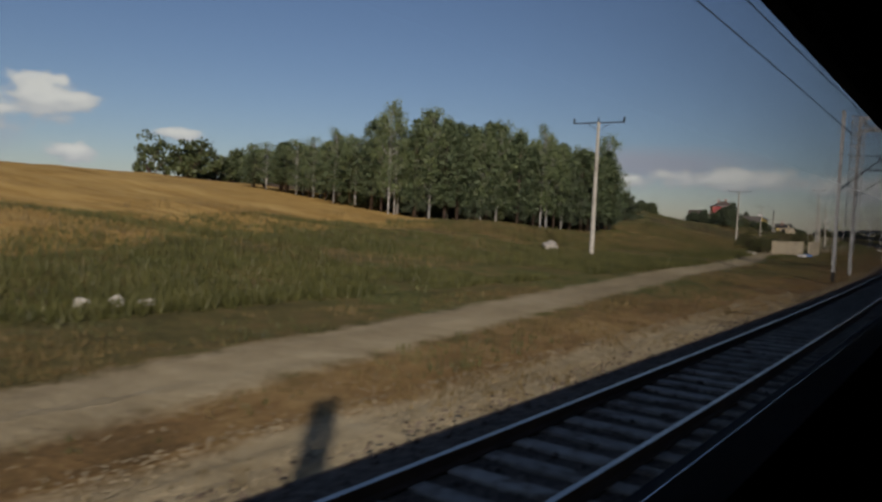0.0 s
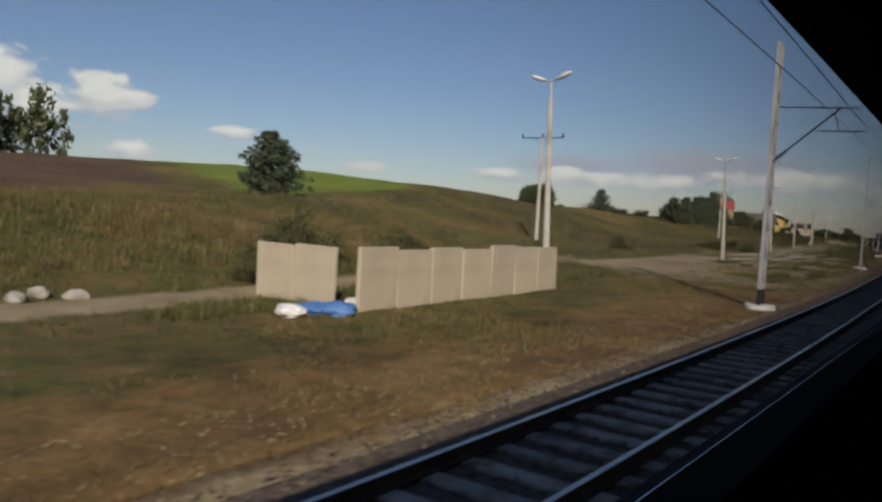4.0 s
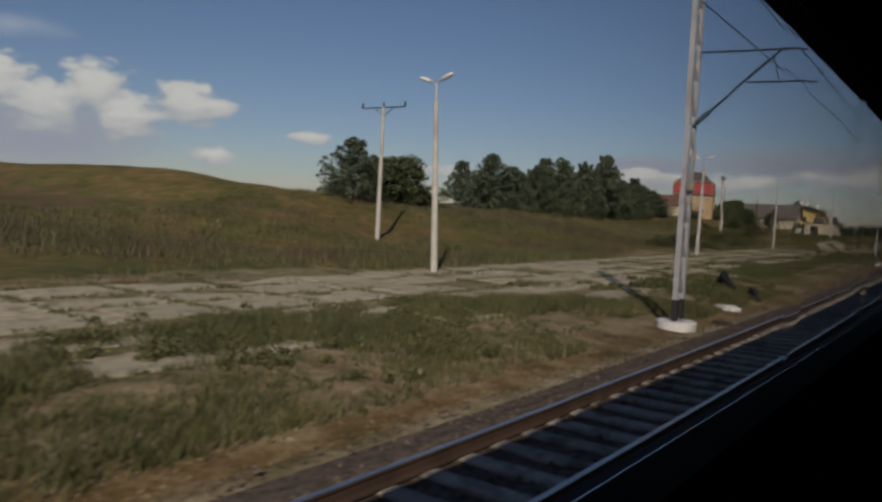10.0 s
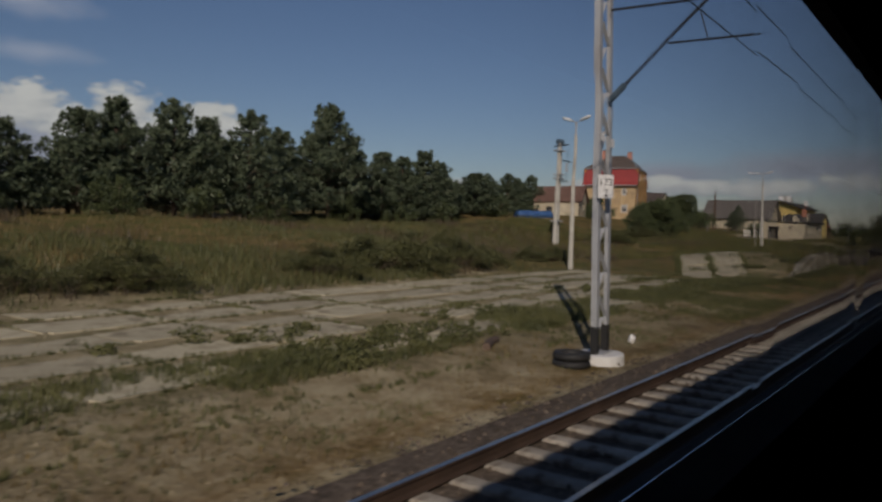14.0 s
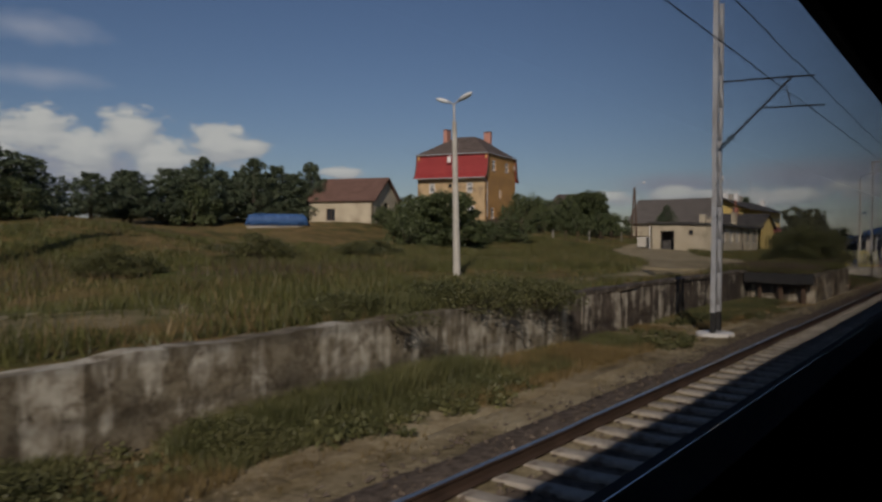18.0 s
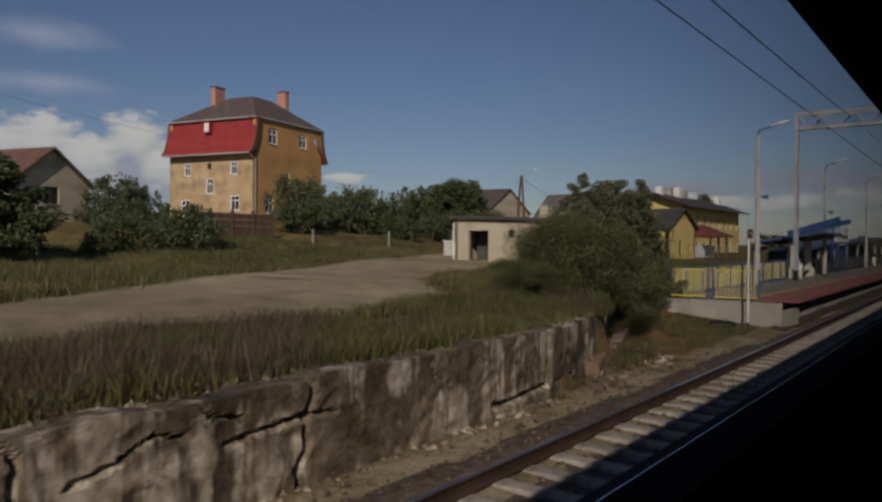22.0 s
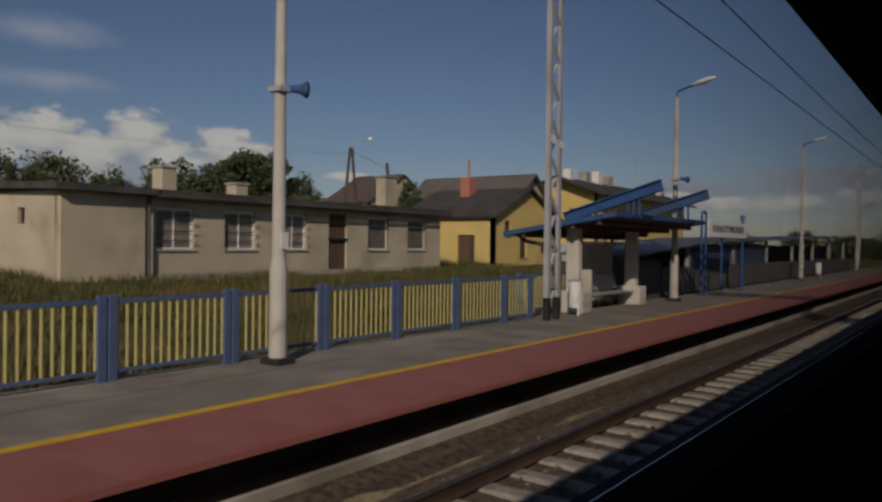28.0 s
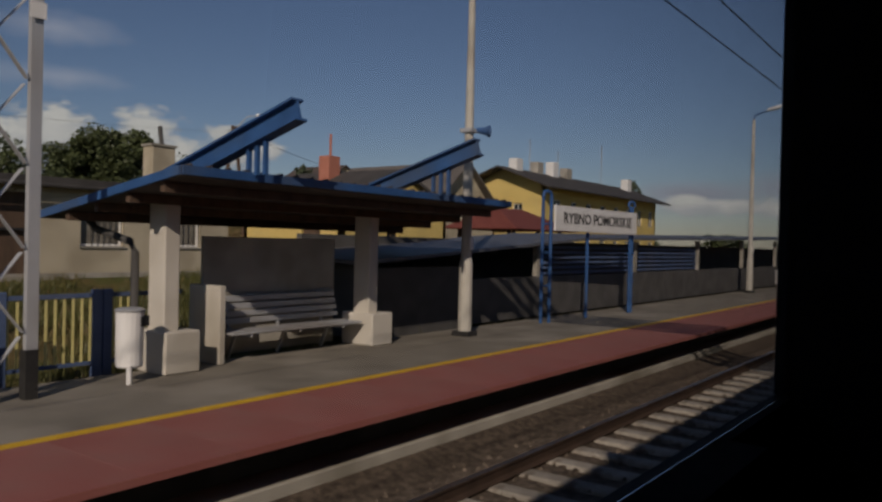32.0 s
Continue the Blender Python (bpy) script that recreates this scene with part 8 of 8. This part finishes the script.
# soft weeds spilling over the wall top
WD = bush(52, 1.5, 0.75, "weed", "weed_clump", "soft green clump of weeds on the ramp edge", 260, 60, 0.03)
place(WD, -63.6, 9.9, 1.0, 0.8, 0)
for k, (x, y, w, h) in enumerate(((-61.4, 9.7, 1.05, 0.75), (-59.2, 9.8, 0.8, 0.6), (-66.0, 10.1, 0.9, 0.6), (-79.0, 8.3, 0.6, 0.5), (-76.2, 8.4, 0.7, 0.55), (-73.4, 8.45, 0.7, 0.5), (-70.6, 8.4, 0.6, 0.5), (-83.5, 8.8, 0.5, 0.45), (-19.4, 8.6, 0.5, 0.55), (-18.6, 8.9, 0.35, 0.4), (-26.1, 7.1, 0.25, 0.5), (-25.4, 7.45, 0.25, 0.6), (-24.7, 7.85, 0.22, 0.5))):
    put(WD, x, y, w, h, k * 53, z=ground_z(x, y) - 0.03)

# ---------------------------------------------------------------- grass, weeds and stones
def blades(pts, zs, tall, per, wide, rng, spread=0.12):
    c = np.repeat(np.column_stack([pts, zs]), per, 0)
    h = np.repeat(tall, per) * rng.uniform(0.5, 1.2, len(c))
    c[:, :2] += rng.normal(0, spread, (len(c), 2)) * np.minimum(1.0, h[:, None] * 3)
    a = rng.uniform(0, math.tau, len(c))
    lean = rng.normal(0, 0.32, (len(c), 2)) * h[:, None]
    w = wide * rng.uniform(0.6, 1.4, len(c)) * 0.5
    dx, dy = np.cos(a) * w, np.sin(a) * w
    v = np.empty((len(c), 3, 3))
    v[:, 0] = c + np.column_stack([dx, dy, -0.03 + 0 * dx])
    v[:, 1] = c - np.column_stack([dx, dy, 0.03 + 0 * dx])
    v[:, 2] = c + np.column_stack([lean[:, 0], lean[:, 1], h])
    return v.reshape(-1, 3), np.arange(len(c) * 3).reshape(-1, 3)


def patchy(x, y, f, seed):
    """Cheap smooth noise for where things grow, 0 to 1."""
    s = np.sin(x * f + seed) * np.cos(y * f * 1.3 - seed) + np.sin(x * f * 2.3 + y * f * 1.9 + seed * 3) * 0.6 + np.sin(x * f * 5.1 - y * f * 4.3 + seed) * 0.4
    return np.clip(0.5 + s * 0.35, 0, 1)


def meadow(name, label, material, n_, x0, x1, l0, l1, tall, per, wide, seed, keep=0.5, f=0.5, spread=0.12, power=1.0, avoid_road=True):
    rng = np.random.RandomState(seed)
    x = rng.uniform(x0, x1, n_)
    la = l0 + (l1 - l0) * rng.uniform(0, 1, n_) ** power
    pk = patchy(x, la, f, seed)
    ok = pk * rng.uniform(0.6, 1.4, n_) > keep
    ok &= ~((x > -15.8) & (la < 10.2) & (la > 4))
    if avoid_road:
        ok &= road_mask(x, la) < rng.uniform(0.1, 0.6, n_)
    x, la, pk = x[ok], la[ok], pk[ok]
    z = height(x, la)
    y = la + track_y(x)
    sl = np.arctan(np.gradient(track_y(np.array([0.0, 1.0]))))[0]
    turn = np.array([track_turn(v) for v in np.linspace(x0, x1, 60)])
    xs_ = x - np.sin(np.interp(x, np.linspace(x0, x1, 60), turn)) * np.clip(la, -60, 60)
    v, fc = blades(np.column_stack([xs_, y]), z, tall * (0.4 + 0.8 * pk), per, wide, rng, spread)
    ob = raw(name, v.tolist(), fc.tolist(), material)
    return tagged(ob, label, "grass", kind="stuff")


meadow("dry_grass", "dry straw-coloured grass beside the track", M["drygrass"], 40000, -400, -225, 5.8, 13.5, 0.14, 4, 0.018, 2, 0.45, 0.35)
meadow("dry_grass", "dry thin grass on the gravel strip", M["drygrass"], 20000, -225, -20, 5.9, 9.2, 0.10, 4, 0.016, 3, 0.5, 0.6)
meadow("green_grass", "short green weeds beside the track", M["weed"], 15000, -190, -148, 6.7, 11.2, 0.2, 6, 0.026, 5, 0.5, 0.28, 0.14)
meadow("green_grass", "green weeds along the edge of the slabs", M["weed"], 12000, -128, -80, 9.0, 11.2, 0.2, 6, 0.026, 5, 0.5, 0.28, 0.14)
meadow("dry_grass", "thin straw and olive tufts on the gravel strip", M["oliveleaf"], 5500, -148, -100, 6.4, 9.6, 0.09, 5, 0.018, 27, 0.5, 0.5, 0.14)
meadow("green_grass", "olive grass creeping over the gravel strip", M["oliveleaf"], 13000, -102, -74, 6.2, 11.5, 0.13, 6, 0.02, 28, 0.4, 0.4, 0.14)
meadow("green_grass", "dark green weeds at the edge of the slabs", M["weed"], 7000, -190, -166, 9.6, 12.6, 0.3, 7, 0.026, 35, 0.42, 0.35, 0.14)
meadow("green_grass", "patch of green weeds at the edge of the slabs", M["weed"], 5000, -146, -137, 8.6, 11.6, 0.2, 6, 0.024, 44, 0.45, 0.4, 0.14)
meadow("dry_grass", "thin olive tufts on the bare gravel", M["oliveleaf"], 15000, -258, -186, 6.9, 11.5, 0.12, 6, 0.02, 25, 0.55, 0.5, 0.14)
meadow("green_grass", "sparse green tufts in the dry grass", M["weed"], 16000, -400, -262, 7.5, 16, 0.16, 5, 0.024, 19, 0.6, 0.3)
meadow("green_grass", "green grass at the foot of the ramp wall", M["weed"], 26000, -84, -41, 7.1, 8.95, 0.2, 6, 0.02, 6, 0.42, 0.3)
meadow("dry_grass", "dry straw among the weeds at the wall foot", M["drygrass"], 22000, -84, -41, 6.7, 8.95, 0.17, 5, 0.016, 36, 0.42, 0.45)
meadow("green_grass", "rank weeds against the low end of the ramp wall", M["weed"], 5000, -75, -64, 7.9, 8.95, 0.38, 6, 0.026, 31, 0.3, 0.3)
meadow("green_grass", "tall green weeds hanging over the wall", M["weed"], 2500, -66, -57, 8.9, 9.9, 0.45, 6, 0.028, 16, 0.25, 0.3)
meadow("green_grass", "short green tufts between wall and track", M["weed"], 5000, -30, -16, 6.0, 9.0, 0.13, 5, 0.02, 17, 0.55, 0.5)
meadow("tall_grass", "tall uncut green meadow grass", M["grass"], 76000, -400, -255, 14.5, 38, 0.34, 4, 0.035, 8, 0.3, 0.2, 0.2, 1.4)
meadow("tall_grass", "tall straw meadow grass", M["drygrass"], 30000, -400, -60, 19, 42, 0.42, 3, 0.03, 9, 0.5, 0.15, 0.2)
meadow("tall_grass", "yellowing seed heads on the meadow below the wood", M["drygrass"], 16000, -325, -252, 21, 34, 0.4, 4, 0.028, 37, 0.35, 0.2, 0.2)
meadow("tall_grass", "uncut rough grass on the bank", M["weed"], 66000, -258, -72, 19.5, 46, 0.36, 4, 0.04, 10, 0.46, 0.14, 0.22, 1.3)
meadow("tall_grass", "patches of reddish dock and seed heads", M["reed"], 22000, -258, -50, 20, 42, 0.6, 4, 0.035, 21, 0.55, 0.13, 0.2)
meadow("tall_grass", "rough grass on the ramp top and slope", M["grass"], 62000, -76, 24, 9.6, 40, 0.34, 5, 0.035, 11, 0.3, 0.25, 0.2, 1.2)
meadow("tall_grass", "straw grass on the ramp top", M["drygrass"], 15000, -76, 24, 9.5, 36, 0.36, 4, 0.025, 13, 0.45, 0.3, 0.2, 1.3)
meadow("ramp_edge_grass", "dark overhanging grass along the ramp edge", M["grass"], 12000, -41, -24, 6.5, 10.8, 0.3, 6, 0.025, 15, 0.36, 0.4)
meadow("ramp_edge_grass", "brown seeding weeds along the ramp edge", M["reed"], 4500, -41, -24, 6.6, 10.6, 0.4, 6, 0.02, 23, 0.4, 0.4)

# grass in the joints of the yard slabs
rng = np.random.RandomState(77)
n_ = 40000
x = rng.uniform(-232, -84, n_)
row = rng.randint(-1, 6, n_)
la = 8.9 + (row + 0.5) * 1.87 + rng.normal(0, 0.09, n_) - np.where(x < -205, 1.2, 0.0)
across = rng.uniform(0, 1, n_) < 0.4
jx = np.round((x + 262) / 3.02 - 0.5) + 0.5
x = np.where(across, -262 + jx * 3.02 + rng.normal(0, 0.09, n_), x)
la = np.where(across, rng.uniform(7.8, 19.5, n_), la)
ok = patchy(x, la, 0.4, 9) > rng.uniform(0.2, 0.8, n_)
x, la = x[ok], la[ok]
turn = np.interp(x, np.linspace(-262, -84, 60), [track_turn(v) for v in np.linspace(-262, -84, 60)])
v, fc = blades(np.column_stack([x - np.sin(turn) * la, la + track_y(x)]), height(x, la) + 0.01, 0.085 + 0 * x, 6, 0.024, rng, 0.1)
tagged(raw("joint_grass", v.tolist(), fc.tolist(), M["weed"]), "green grass growing in the joints of the slabs", "grass", kind="stuff")

# and between the two rows of the slab road
rng = np.random.RandomState(78)
u = rng.uniform(0, 19, 5200)
off = rng.choice([-2.0, 0.0, 0.0, 2.0], 5200) + rng.normal(0, 0.13, 5200)
x, y = -83.2 + math.cos(0.32) * u - math.sin(0.32) * off, 12.2 + math.sin(0.32) * u + math.cos(0.32) * off
ok = patchy(x, y, 0.6, 5) > rng.uniform(0.1, 0.7, 5200)
x, y = x[ok], y[ok]
v, fc = blades(np.column_stack([x, y]), height(x, lat_of(x, y)), 0.13 + 0 * x, 6, 0.022, rng, 0.1)
tagged(raw("joint_grass", v.tolist(), fc.tolist(), M["oliveleaf"]), "olive grass between the slab rows", "grass", kind="stuff")

# low leafy weeds, flat green pads on gravel and slabs
rng = np.random.RandomState(33)
cs, rr = [], []
for k in range(1150):
    x = rng.uniform(-195, -22)
    la = rng.uniform(7.4 if x < -148 else 9.2, 11.4) if rng.uniform() < (0.6 if x < -148 or x > -125 else 0.15) else rng.uniform(9, 14)
    if x > -74:
        la = rng.uniform(6.4, 8.9) if x < -41 else rng.uniform(6.2, 6.3)
    if patchy(np.array(x), np.array(la), 0.3, 4) < 0.55 or (x > -41 and x < -21):
        continue
    q = at(x, la, float(height(x, la)))
    for i in range(rng.randint(2, 7)):
        cs.append((q.x + rng.normal(0, 0.35), q.y + rng.normal(0, 0.25), q.z + 0.08)), rr.append(rng.uniform(0.12, 0.32))
# a few dark green clumps on the bare ground before the slabs, and the mat of weeds round the lamp
for x, la, n_, sx, sy in ((-246.5, 9.4, 26, 0.9, 0.4), (-244.6, 9.2, 16, 0.5, 0.3), (-249.5, 8.8, 16, 0.6, 0.35), (-243.0, 7.6, 14, 0.35, 0.25), (-239.5, 8.0, 12, 0.35, 0.25), (-238.0, 12.6, 10, 0.5, 0.2), (-236.0, 9.6, 6, 0.3, 0.2), (-228.0, 8.6, 6, 0.3, 0.2)):
    q = at(x, la, float(height(x, la)))
    for i in range(n_):
        cs.append((q.x + rng.normal(0, sx), q.y + rng.normal(0, sy), q.z + 0.08)), rr.append(rng.uniform(0.12, 0.28))
for i in range(46):
    x, y = -233.6 + rng.normal(0, 1.3), 21.3 + rng.normal(0, 0.4)
    cs.append((x, y, ground_z(x, y) + 0.08)), rr.append(rng.uniform(0.12, 0.3))
v, f = leaf_cloud(cs, rr, 46, 0.045, rng, 0.55)
tagged(raw("low_weeds", v.tolist(), f.tolist(), M["weed"]), "low leafy green weeds on the gravel", "weeds", kind="stuff")


def stones(name, label, n_, x0, x1, l0, l1, size, material, seed, zof=None):
    rng = np.random.RandomState(seed)
    x, la = rng.uniform(x0, x1, n_), rng.uniform(l0, l1, n_)
    turn = np.interp(x, np.linspace(x0, x1, 60), [track_turn(v) for v in np.linspace(x0, x1, 60)])
    z = height(x, la) if zof is None else np.where(la > CEN + 1.0, zof + 0.04, zof)
    c = np.column_stack([x - np.sin(turn) * la, la + track_y(x), z + size * 0.15])
    s = size * rng.uniform(0.5, 1.3, (n_, 1))
    base = np.array([(1, 0, 0), (-1, 0, 0), (0, 1, 0), (0, -1, 0), (0, 0, 0.7), (0, 0, -0.7)], float)
    v = c[:, None, :] + base[None] * s[:, None] * rng.uniform(0.6, 1.3, (n_, 6, 1))
    tri = np.array([(0, 2, 4), (2, 1, 4), (1, 3, 4), (3, 0, 4), (0, 2, 3)])
    fc = (np.arange(n_)[:, None, None] * 6 + tri[None]).reshape(-1, 3)
    return tagged(raw(name, v.reshape(-1, 3).tolist(), fc.tolist(), material), label, "gravel", kind="stuff")


stones("ballast_stones", "angular brown ballast stones between the sleepers", 42000, -390, 70, CEN - 1.9, CEN + 2.0, 0.045, M["ballast"], 51, -0.215)
stones("gravel", "pale gravel along the track shoulder", 16000, -390, -16, 5.9, 8.2, 0.028, M["gravel"], 52)
stones("gravel", "pale gravel strip beside the track", 12000, -392, -335, 5.9, 7.4, 0.028, M["gravel"], 53)
stones("gravel", "scattered stones in the yard", 7000, -262, -76, 8, 20, 0.035, M["gravel"], 54)
stones("rubble", "broken bricks and concrete at the wall foot", 260, -31.0, -23.5, 6.3, 7.2, 0.075, M["rail"], 57)
stones("rubble", "broken concrete lumps at the wall foot", 900, -40.0, -23.5, 5.95, 7.2, 0.07, M["oldwall"], 58)
